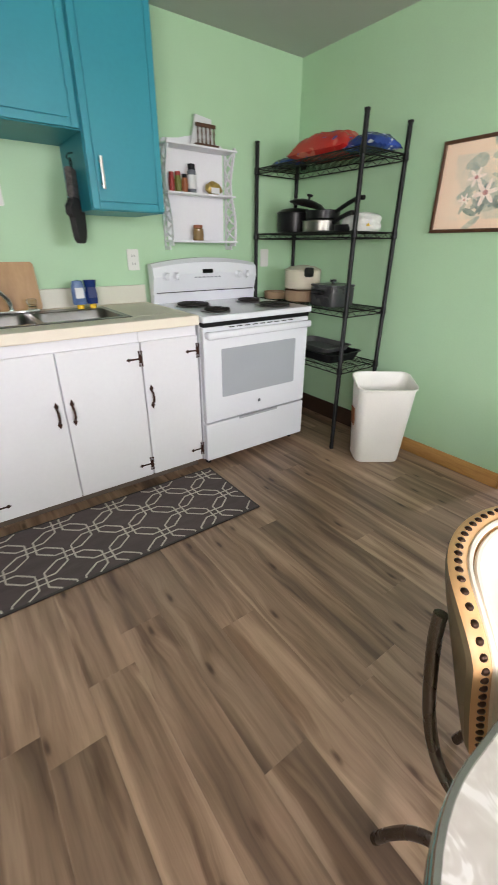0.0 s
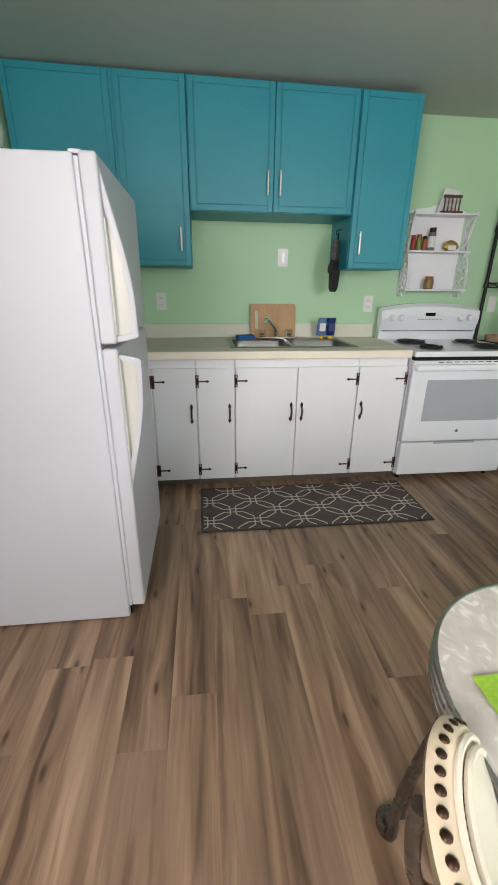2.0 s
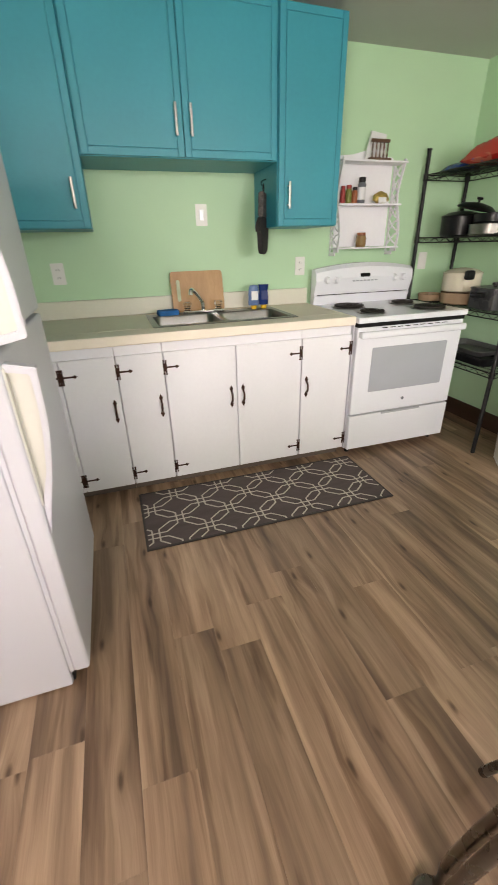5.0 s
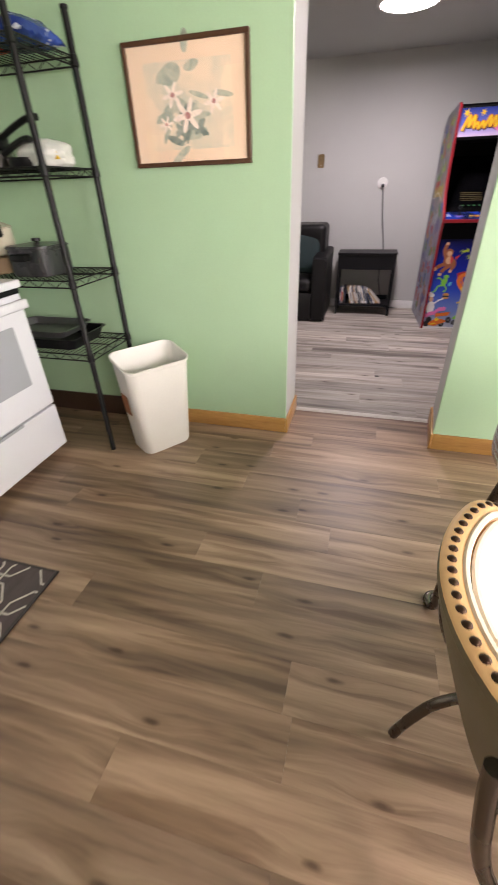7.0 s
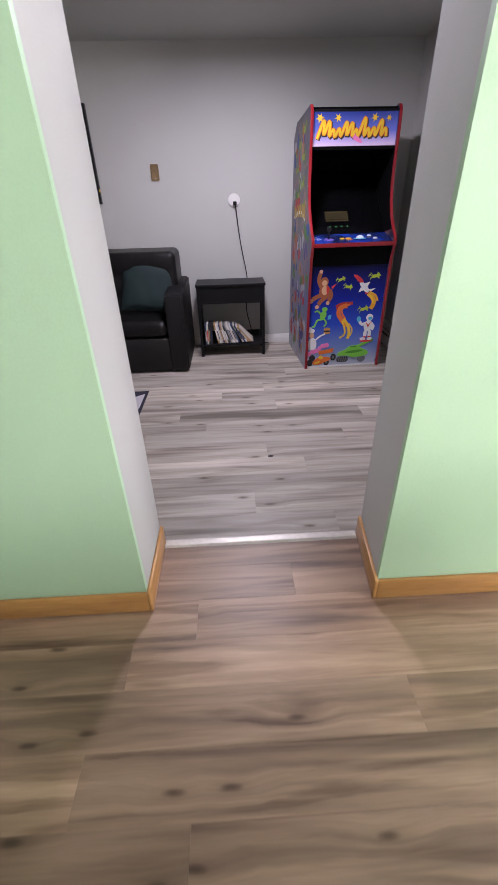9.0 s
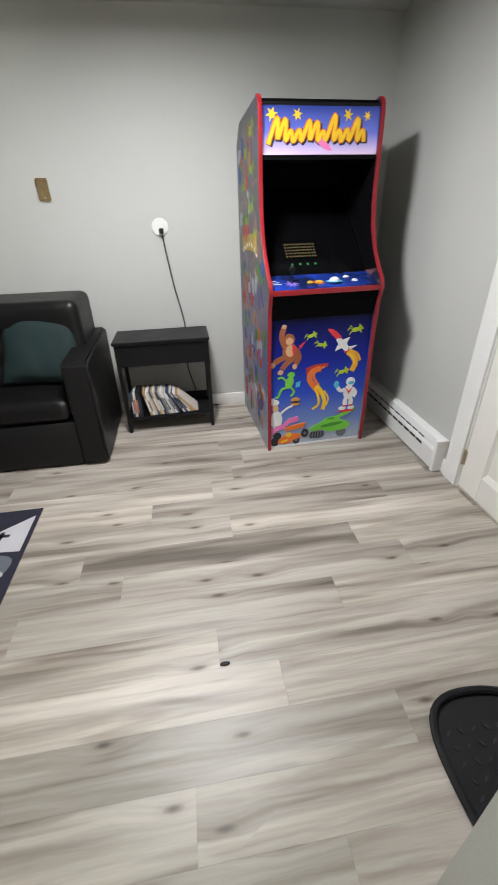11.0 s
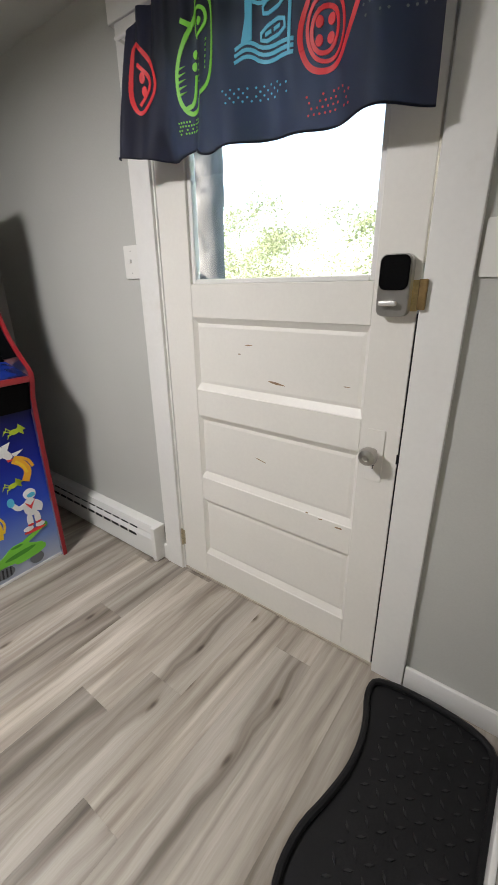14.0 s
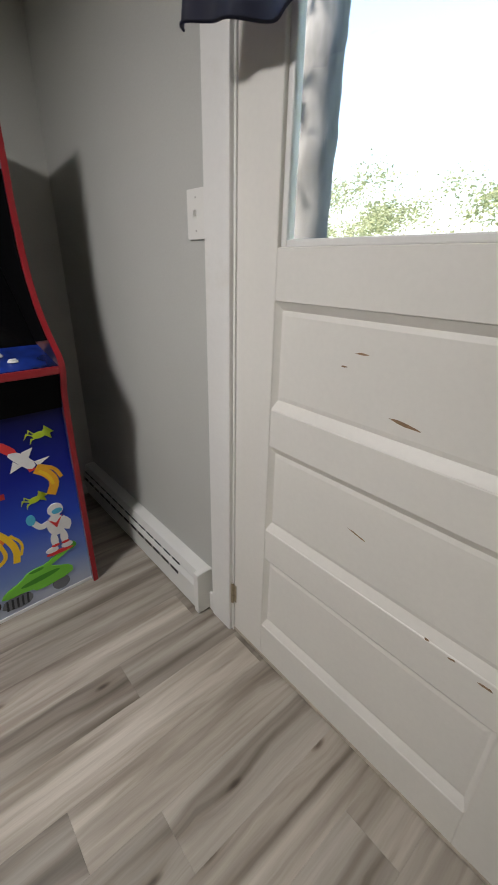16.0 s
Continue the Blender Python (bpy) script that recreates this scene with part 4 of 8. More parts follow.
def jar(name, x, y, z, r, h, body_mat, lid_mat, label, lid_label=""):
    t = thing(name, (x, y, z), label, "jar", "spice jars on the wall shelf")
    part("body", lathe([(0, 0), (r * 0.92, 0), (r, 0.004), (r, h * 0.74), (r * 0.8, h * 0.8), (0, h * 0.8)], (x, y, z + 0.0005), 20), body_mat, t, "", True)
    part("lid", lathe([(0, 0), (r * 0.86, 0), (r * 0.86, h * 0.19), (r * 0.8, h * 0.2), (0, h * 0.2)], (x, y, z + 0.0008 + h * 0.8), 20), lid_mat, t, lid_label, True)
    part("label", lathe([(r + 0.0006, h * 0.15), (r + 0.0008, h * 0.16), (r + 0.0008, h * 0.62), (r + 0.0006, h * 0.63)], (x, y, z), 20), WHITEP if h > 0.11 else body_mat, t)
    return t


DULLRED = plain("dull_red_plastic", (0.34, 0.03, 0.025))
jar("spice_jar", 1.365, 2.69, 1.548, 0.016, 0.10, DULLRED, DULLRED, "small red spice jar on the shelf")
jar("spice_jar", 1.405, 2.685, 1.548, 0.019, 0.105, plain("olive_spice", (0.16, 0.17, 0.03)), DULLRED, "spice jar with green label and red lid")
jar("spice_jar", 1.450, 2.685, 1.548, 0.018, 0.095, BROWNP, BLACK, "brown spice jar with black lid")
jar("salt_shaker", 1.500, 2.685, 1.548, 0.026, 0.15, GREYP, BLACK, "tall grey shaker with black lid")
HONEY = surface("honey_glass", (0.26, 0.16, 0.06), 0.15, vary=0.3, scale=30)
jar("honey_jar", 1.525, 2.68, 1.288, 0.034, 0.088, HONEY, BROWNP, "squat amber jar with brown lid")
bag = bmesh.new()
bmesh.ops.create_icosphere(bag, subdivisions=3, radius=1.0)
for v in bag.verts:
    k = 1 + 0.18 * noise.noise(v.co * 2.4)
    v.co = Vector((1.655 + v.co.x * 0.058 * k, 2.685 + v.co.y * 0.03 * k, 1.548 + 0.031 + max(-0.97, v.co.z) * 0.031 * k * (1.35 if v.co.z > 0.2 else 1.0)))
sb = thing("snack_packet", (1.655, 2.685, 1.548), "crumpled gold and clear packet on the shelf", "packet")
part("bag", bag, surface("gold_foil", (0.50, 0.36, 0.10), 0.3, 0.5, vary=0.5, scale=40, relief=0.4), sb, "", True)
part("label", box(1.615, 1.675, 2.648, 2.652, 1.553, 1.585, 0.001, 1), WHITEP, sb)
# little trivet with a spindle rack on top of the shelf
tv = thing("spindle_rack", (1.60, 2.70, 1.786), "small dark wood spindle rack with white cards", "rack")
part("rail", box(1.530, 1.690, 2.664, 2.694, 1.786, 1.806, 0.002), DARKWALNUT, tv)
part("rail", box(1.540, 1.675, 2.674, 2.688, 1.888, 1.906, 0.002), DARKWALNUT, tv)
for k in range(5):
    part("spindle", lathe([(0.004, 0), (0.006, 0.02), (0.0035, 0.04), (0.006, 0.06), (0.004, 0.088)], (1.552 + k * 0.028, 2.681, 1.800), 8), DARKWALNUT, tv, "", True)
part("card", prism([(-0.085, 0), (0.075, 0), (0.065, 0.15), (-0.045, 0.165)], 0.012, pose(1.60, 2.72, 1.787, 90)), WHITEP, tv, "white cards behind the spindles")

# ---- kitchen: things on the counter and wall ----
M_lean = pose(0.355, 2.688, CT + 0.001, 80, 0, 0)
cb = thing("cutting_board", (0.355, 2.688, CT), "bamboo cutting board leaning on the backsplash", "cutting board")
b = prism(rounded(0.34, 0.245, 0.02, 5, 0, 0.1225), 0.016, M_lean, 0.002)
part("board", b, BOARD, cb)
part("slot", prism(rounded(0.022, 0.13, 0.011, 6, -0.125, 0.13), 0.0185, M_lean), surface("slot_shade", (0.55, 0.60, 0.42), 0.6), cb, "pale hand slot")


NAVY = plain("navy_print", (0.015, 0.03, 0.14))


def soap_bottle(x, y, liquid, label, flip):
    t = thing("soap_bottle", (x, y, CT + 0.005), label, "bottle", "dish soap bottles by the sink")
    z = zr + 0.001
    prof = [(0, 0), (0.030, 0), (0.032, 0.01), (0.033, 0.05), (0.028, 0.08), (0.034, 0.115), (0.036, 0.125), (0, 0.126)] if flip else [(0, 0), (0.036, 0), (0.038, 0.01), (0.037, 0.07), (0.033, 0.105), (0.026, 0.122), (0, 0.126)]
    b = lathe(prof, (x, y, z + 0.022), 24)
    for v in b.verts:
        v.co.y = y + (v.co.y - y) * 0.6
    part("body", b, liquid, t, "", True)
    part("cap", lathe([(0, 0), (0.017, 0), (0.019, 0.004), (0.019, 0.018), (0.014, 0.022), (0, 0.022)], (x, y, z), 16), YELLOWP, t, "yellow cap")
    part("label", box(x - 0.022, x + 0.022, y - 0.0245, y - 0.021, z + 0.055, z + 0.11, 0.001, 1), WHITEP if not flip else NAVY, t)


soap_bottle(0.705, SY1 - 0.035, surface("pale_blue_soap", (0.12, 0.20, 0.38), 0.12, vary=0.3, scale=30), "clear pale blue upside-down soap bottle", False)
soap_bottle(0.775, SY1 - 0.03, surface("deep_blue_soap", (0.01, 0.03, 0.16), 0.1, vary=0.2), "dark blue upside-down soap bottle", True)
b = prism(rounded(0.13, 0.085, 0.02), 0.028, pose(0.135, SY1 - 0.05, zr + 0.001, 0, 0, 8), 0.008)
solid("dish_cloth", b, surface("blue_sponge", (0.01, 0.12, 0.33), 0.9, vary=0.3, scale=40, relief=0.5), (0.135, SY1 - 0.05, zr), "folded bright blue dish cloth on the sink rim", "cloth", smooth=True)


def outlet(x, z, label, kind, group="white wall plates"):
    t = thing("wall_outlet" if kind == "outlet" else "light_switch", (x, KY1, z), label, "outlet" if kind == "outlet" else "switch", group)
    part("plate", prism(rounded(0.072, 0.118, 0.006), 0.006, pose(x, KY1 - 0.0005, z, 90), 0.0015), SWITCHW, t)
    if kind == "outlet":
        for dz in (-0.022, 0.022):
            s = part("socket", prism(rounded(0.034, 0.03, 0.01), 0.0085, pose(x, KY1 - 0.0005, z + dz, 90)), SWITCHW, t)
            for dx in (-0.007, 0.007):
                part("slot", box(x + dx - 0.0012, x + dx + 0.0012, KY1 - 0.0098, KY1 - 0.0085, z + dz - 0.005, z + dz + 0.006), DARKP, s)
    else:
        part("toggle", box(x - 0.014, x + 0.014, KY1 - 0.012, KY1 - 0.006, z - 0.03, z + 0.03, 0.003), ENAMEL, t)


outlet(-0.462, 1.188, "white double outlet beside the refrigerator", "outlet")
outlet(1.098, 1.178, "white double outlet beside the stove", "outlet")
outlet(0.422, 1.490, "white light switch above the sink", "switch")
part("plate", prism(rounded(0.072, 0.118, 0.006), 0.006, pose(2.12, KY1 - 0.0005, 1.18, 90), 0.0015), SWITCHW, thing("wall_outlet", (2.12, KY1, 1.18), "white blank plate behind the wire rack", "outlet", "white wall plates"))

# oven mitt on the cabinet's side
mt = thing("oven_mitt", (0.745, 2.52, 1.27), "quilted black and grey oven mitt hanging on a cabinet", "oven mitt")
mitt_lo = smooth_path([(-0.055, 0.02), (-0.03, -0.01), (0.03, -0.01), (0.062, 0.03), (0.068, 0.14), (0.062, 0.19), (-0.058, 0.19), (-0.062, 0.17), (-0.1, 0.15), (-0.098, 0.10), (-0.066, 0.11)], 2, True)
MM = pose(0.725, 2.52, 1.275, 90, 4, 52)
part("glove", prism(mitt_lo, 0.03, MM, 0.006), surface("black_quilt", (0.022, 0.02, 0.02), 0.8, vary=0.4, scale=60, relief=0.5), mt, "", True)
part("cuff", prism([(-0.06, 0.185), (0.064, 0.185), (0.058, 0.315), (-0.052, 0.315)], 0.03, MM, 0.006), surface("patterned_cuff", (0.10, 0.09, 0.085), 0.8, vary=0.9, scale=55, relief=0.4), mt, "black and grey patterned cuff", True)
part("loop", tube([MM @ Vector(p) for p in ((0, 0.31, 0.015), (-0.012, 0.34, 0.015), (0, 0.365, 0.015), (0.012, 0.34, 0.015), (0.002, 0.31, 0.015))], 0.003, 6, rounds=2), BLACK, mt)
part("hook", tube([(0.768, 2.53, 1.655), (0.745, 2.53, 1.65), (0.735, 2.53, 1.635), (0.742, 2.53, 1.625)], 0.003, 6, rounds=1), BLACK, mt)

# ---- kitchen: wire rack and cookware ----
rk = thing("wire_rack", (2.19, 2.25, 0), "tall black wire rack with four shelves", "shelf rack")
RX0, RX1, RY0, RY1 = 2.012, 2.372, 1.812, 2.705
SHELVES = (0.555, 0.905, 1.335, 1.722)
for x in (RX0, RX1):
    for y in (RY0, RY1):
        p = lathe([(0.014, 0), (0.014, 0.012), (0.0135, 0.013), (0.0135, 1.862), (0.016, 1.864), (0.016, 1.874), (0, 1.876)], (x, y, 0), 12)
        for k in range(40):
            lathe([(0.0135, 0), (0.0142, 0.002), (0.0135, 0.004)], (x, y, 0.15 + k * 0.0425), 10, p)
        part("post", p, WIRE, rk, "", True)
for z in SHELVES:
    b = bmesh.new()
    for dz in (0.0, -0.03):
        tube([(RX0, RY0, z + dz), (RX1, RY0, z + dz), (RX1, RY1, z + dz), (RX0, RY1, z + dz)], 0.0036, 6, b, closed=True)
    for (ax, ay), (cx, cy) in (((RX0, RY0), (RX1, RY0)), ((RX0, RY1), (RX1, RY1)), ((RX0, RY0), (RX0, RY1)), ((RX1, RY0), (RX1, RY1))):
        n = int((abs(cx - ax) + abs(cy - ay)) / 0.045)
        tube([(ax + (cx - ax) * i / n, ay + (cy - ay) * i / n, z if i % 2 else z - 0.03) for i in range(n + 1)], 0.0022, 5, b)
    tube([((RX0 + RX1) / 2, RY0, z - 0.002), ((RX0 + RX1) / 2, RY1, z - 0.002)], 0.003, 5, b)
    for x in (RX0, RX1):
        for y in (RY0, RY1):
            lathe([(0.0145, -0.034), (0.019, -0.03), (0.0165, 0.006), (0.0145, 0.008)], (x, y, z), 10, b)
    shelf_ = part("wire_shelf", b, WIRE, rk)
    for k in range(1, 34):
        y = RY0 + (RY1 - RY0) * k / 34
        if k == 1:
            wire_mesh = part("wire", tube([(RX0, y, z + 0.003), (RX1, y, z + 0.003)], 0.0017, 5), WIRE, shelf_)
        else:
            w_ = new("wire", wire_mesh.data)
            w_.parent, w_.location = shelf_, (0, (RY1 - RY0) * (k - 1) / 34, 0)

NONSTICK = surface("black_nonstick", (0.007, 0.007, 0.008), 0.3, vary=0.3, scale=14, relief=0.04, spec=0.3)
BAKELITE = surface("black_bakelite", (0.006, 0.006, 0.006), 0.3, vary=0.2, spec=0.3)
CREAMPOT = surface("cream_enamel", (0.66, 0.60, 0.47), 0.22, vary=0.05, scale=8, relief=0.0)
TANPOT = surface("tan_enamel", (0.40, 0.27, 0.17), 0.25, vary=0.08, relief=0.0)
GREYPOT = surface("charcoal_enamel", (0.035, 0.036, 0.038), 0.28, vary=0.1, relief=0.0)


def pot(name, x, y, z, r, h, mat_, label, lid=None, handle=None, knob=True):
    t = thing(name, (x, y, z), label, "pot", "cookware on the rack")
    z += 0.0055
    part("body", lathe([(0, 0), (r * 0.9, 0), (r * 0.98, 0.008), (r, h), (r + 0.004, h + 0.002), (r - 0.003, h + 0.002), (r - 0.006, 0.008), (0, 0.006)], (x, y, z), 32), mat_, t, "", True)
    if lid:
        part("lid", lathe([(r + 0.002, h + 0.0026), (r + 0.003, h + 0.006), (r * 0.7, h + 0.026), (0.02, h + 0.036), (0, h + 0.036)], (x, y, z), 32), lid, t, "", True)
        if knob:
            part("knob", lathe([(0.007, 0), (0.007, 0.012), (0.017, 0.018), (0.018, 0.03), (0, 0.033)], (x, y, z + h + 0.036), 16), BAKELITE, t, "", True)
    if handle:
        dx, dy, l, rise = handle
        c = Vector((x + dx * r, y + dy * r, z + h * 0.85))
        part("handle", tube([c, c + Vector((dx * l * 0.35, dy * l * 0.35, rise * 0.5)), c + Vector((dx * l * 0.8, dy * l * 0.8, rise)), c + Vector((dx * l, dy * l, rise * 0.95))], 0.013, 8, rounds=2), BAKELITE, t, "black curved handle", True)
    return t


pot("stock_pot", 2.19, 2.50, 1.335, 0.125, 0.118, NONSTICK, "black stock pot with domed lid", NONSTICK)
pot("frying_pan", 2.16, 2.22, 1.335, 0.118, 0.062, STEEL, "steel saucepan with a black handle", None, (-0.10, -0.99, 0.17, 0.045), False)
pot("saucepan", 2.19, 2.24, 1.4045, 0.110, 0.052, NONSTICK, "black saucepan stacked with its handle raised", None, (0.05, -0.99, 0.20, 0.065))
pot("skillet", 2.20, 2.03, 1.335, 0.085, 0.035, NONSTICK, "small dark skillet on the rack", None)
ld = thing("pot_lid", (2.15, 2.36, 1.4695), "black domed pot lid laid over the pans", "lid", "cookware on the rack")
LM = pose(2.15, 2.345, 1.492, 13, 4, 0)
part("dome", lathe([(0.118, 0.0), (0.121, 0.005), (0.09, 0.026), (0.03, 0.038), (0, 0.039)], (0, 0, 0), 32, None, LM), NONSTICK, ld, "", True)
part("knob", lathe([(0.007, 0), (0.007, 0.012), (0.019, 0.018), (0.02, 0.03), (0, 0.033)], (0, 0, 0), 14, None, LM @ pose(0, 0, 0.038)), BAKELITE, ld, "", True)
cpt = pot("cream_pot", 2.17, 2.37, 0.988, 0.125, 0.115, CREAMPOT, "cream enamel pot stacked upside down", CREAMPOT, None, False)
part("bracket_handle", box(2.075, 2.130, 2.215, 2.262, 1.075, 1.135, 0.012), BAKELITE, cpt, "black bakelite handle", True)
pot("tan_pot", 2.17, 2.37, 0.905, 0.12, 0.073, TANPOT, "tan enamel pot with cream rim", None)
dp = thing("dutch_oven", (2.17, 2.08, 0.905), "charcoal square lidded pot on the rack", "pot", "cookware on the rack")
part("body", prism(rounded(0.23, 0.23, 0.06, 8), 0.115, pose(2.17, 2.08, 0.911), 0.006), GREYPOT, dp, "", True)
part("lid", prism(rounded(0.238, 0.238, 0.062, 8), 0.014, pose(2.17, 2.08, 1.0265), 0.005), GREYPOT, dp, "", True)
part("knob", lathe([(0.010, 0), (0.010, 0.01), (0.022, 0.014), (0.02, 0.026), (0, 0.028)], (2.17, 2.08, 1.041), 14), BAKELITE, dp, "", True)
part("side_handle", box(2.015, 2.056, 2.035, 2.125, 0.982, 1.012, 0.010), BAKELITE, dp, "", True)
pot("small_pan", 2.12, 2.60, 0.905, 0.085, 0.045, TANPOT, "shallow tan bowl at the back of the rack", None)


def tray(name, x, y, z, w, d, h, mat_, label):
    b = bmesh.new()
    rings = []
    for sc, zz, rr in ((0.90, 0.0, 0.03), (1.0, h, 0.035), (1.06, h + 0.001, 0.04), (1.06, h + 0.004, 0.04), (0.99, h + 0.004, 0.034), (0.885, 0.004, 0.028)):
        rings.append([b.verts.new((x + u, y + v, z + 0.0055 + zz)) for u, v in rounded(w * sc, d * sc, rr, 5)])
    for a, c in zip(rings, rings[1:]):
        for i in range(len(a)):
            b.faces.new((a[i], a[(i + 1) % len(a)], c[(i + 1) % len(a)], c[i]))
    b.faces.new(rings[0][::-1])
    b.faces.new(rings[-1])
    return solid(name, b, mat_, (x, y, z), label, "baking pan", "cookware on the rack", smooth=True)


tray("roasting_pan", 2.19, 2.14, 0.555, 0.30, 0.44, 0.052, NONSTICK, "large black roasting pan")
tray("baking_pan", 2.17, 2.16, 0.612, 0.25, 0.38, 0.032, surface("dull_baking_steel", (0.16, 0.16, 0.16), 0.4, 0.7, vary=0.3), "dull steel baking pan stacked on a roasting pan")
pot("black_skillet", 2.20, 2.52, 0.555, 0.12, 0.05, NONSTICK, "black cast iron skillet", None, (-0.6, -0.8, 0.1, 0.02))


def crumpled(name, x, y, z, sx, sy, sz, mat_, label, category, seed, extra=()):
    b = bmesh.new()
    bmesh.ops.create_icosphere(b, subdivisions=4, radius=1.0)
    o = Vector((seed * 3.1, seed * 1.7, 0))
    for v in b.verts:
        p = v.co.copy()
        k = 1 + 0.16 * noise.noise(p * 1.6 + o) + 0.06 * noise.noise(p * 5 + o)
        q = Vector((abs(p.x) ** 0.7 * math.copysign(1, p.x), abs(p.y) ** 0.7 * math.copysign(1, p.y), p.z))
        v.co = Vector((x + q.x * sx * k, y + q.y * sy * k, z + 0.0052 + sz * 0.72 + max(-0.72, p.z * k) * sz))
    t = thing(name, (x, y, z), label, category)
    part("bag", b, mat_, t, "", True)
    for pname, dims, pm in extra:
        part(pname, box(*dims, 0.004), pm, t)
    return t


def printed_foil(name, base, first, second, size):
    """Glossy packaging film with blotches of printed colour."""
    m, nt, b = nodes_of(name)
    v = coords(nt)
    col = mix(nt, base, first, ramp(nt, noise_tex(nt, v, size, 2, 0.4, 0.8), [(0.56, (0, 0, 0)), (0.60, (1, 1, 1))]))
    col = mix(nt, col, second, ramp(nt, noise_tex(nt, coords(nt, (1, 1, 1.7)), size * 1.4, 2, 0.4, 1.2), [(0.64, (0, 0, 0)), (0.67, (1, 1, 1))]))
    link(nt, col, b.inputs["Base Color"])
    b.inputs["Roughness"].default_value = 0.24
    bump(nt, b, noise_tex(nt, v, 28, 4, 0.6, 1.0), 0.5, 0.006)
    return m


def pillow_bag(name, at, length, width, height, turn, mat_, label, seed):
    """A filled film bag lying on its back, its ends pressed flat and crimped."""
    t = thing(name, at, label, "bag")
    b = bmesh.new()
    n1, n2 = 36, 14
    M = Matrix.Translation(Vector(at)) @ pose(0, 0, 0.006, 0, 0, turn)
    sheets = []
    for side in (1, -1):
        rows_ = []
        for i in range(n1 + 1):
            u = -1 + 2 * i / n1
            full = max(0.0, 1 - abs(u) ** 3.2)
            row_ = []
            for j in range(n2 + 1):
                w_ = -1 + 2 * j / n2
                swell = full ** 0.6 * max(0.0, 1 - abs(w_) ** 2.6) ** 0.6
                wr = 0.10 * noise.noise(Vector((u * 3.0 + seed, w_ * 2.2, side))) + 0.05 * noise.noise(Vector((u * 9.0, w_ * 6.0 + seed, side)))
                zz = height * (0.24 + (0.76 if side > 0 else -0.24) * swell * (1 + wr * 2))
                if abs(u) > 0.9:
                    zz += 0.006 * math.sin(w_ * 26)
                row_.append(b.verts.new(M @ Vector((u * length / 2, w_ * width / 2 * (0.93 + 0.07 * full + 0.05 * wr), max(0.0, zz)))))
            rows_.append(row_)
        sheets.append(rows_)
        for i in range(n1):
            for j in range(n2):
                b.faces.new((rows_[i][j], rows_[i + 1][j], rows_[i + 1][j + 1], rows_[i][j + 1]))
    bmesh.ops.remove_doubles(b, verts=b.verts, dist=0.0008)
    part("bag", b, mat_, t, "", True)
    return t


RBAG = printed_foil("glossy_red_bag", (0.52, 0.02, 0.018), (0.62, 0.13, 0.09), (0.05, 0.08, 0.30), 7.0)
BBAG = printed_foil("glossy_blue_bag", (0.010, 0.03, 0.20), (0.03, 0.07, 0.34), (0.55, 0.58, 0.66), 9.0)
pillow_bag("snack_bag", (2.20, 2.235, 1.7225), 0.46, 0.30, 0.135, 92, RBAG, "large glossy red snack bag on the top shelf", 1.3)
pillow_bag("coffee_bag", (2.22, 1.935, 1.7225), 0.24, 0.26, 0.085, 88, BBAG, "glossy dark blue bag with white print on the top shelf", 4.1)
pillow_bag("blue_packet", (2.15, 2.56, 1.7225), 0.21, 0.16, 0.045, 80, BBAG, "flat blue packet on the top shelf", 7.7)
crumpled("white_bag", 2.22, 1.94, 1.335, 0.085, 0.115, 0.062, surface("white_poly_bag", (0.72, 0.72, 0.68), 0.35, vary=0.15, scale=25, relief=0.3), "knotted white plastic bag with a yellow item", "bag", 4, [("yellow_tag", (2.16, 2.20, 1.842, 1.885, 1.366, 1.394), YELLOWP)])
part("bottle", lathe([(0, 0), (0.02, 0), (0.02, 0.09), (0.008, 0.12), (0.008, 0.14), (0, 0.14)], (2.30, 2.56, 1.7275), 14), BLACK, thing("black_bottle", (2.30, 2.56, 1.727), "small black bottle on the top shelf", "bottle"), "", True)

# ---- kitchen: waste bin ----
bn = thing("waste_bin", (2.22, 1.60, 0), "open ivory plastic waste bin beside the rack", "waste bin")
ang = math.degrees(math.atan2(-0.216, 0.295))
BM = pose(2.083, 1.474, 0.002, 0, 0, ang)
b = bmesh.new()


def ring(w, d, z0, zb, r, cy):
    out = []
    for u, v in rounded(w, d, r, 6, 0, cy):
        s = (v - (cy - d / 2)) / d
        out.append(b.verts.new(BM @ Vector((u, v, z0 + (zb - z0) * s))))
    return out


rings = [ring(0.27, 0.175, 0.0, 0.0, 0.045, 0.115), ring(0.285, 0.19, 0.012, 0.012, 0.05, 0.117), ring(0.350, 0.222, 0.480, 0.525, 0.05, 0.112), ring(0.366, 0.236, 0.484, 0.529, 0.055, 0.114), ring(0.370, 0.240, 0.497, 0.545, 0.055, 0.114), ring(0.356, 0.226, 0.498, 0.546, 0.05, 0.114), ring(0.344, 0.214, 0.480, 0.525, 0.048, 0.113), ring(0.278, 0.182, 0.02, 0.02, 0.058, 0.117)]
for a, c in zip(rings, rings[1:]):
    for i in range(len(a)):
        b.faces.new((a[i], a[(i + 1) % len(a)], c[(i + 1) % len(a)], c[i]))
b.faces.new(rings[0][::-1])
b.faces.new(rings[-1])
part("bin_body", b, BINPLASTIC, bn, "", True)
lab = bmesh.new()
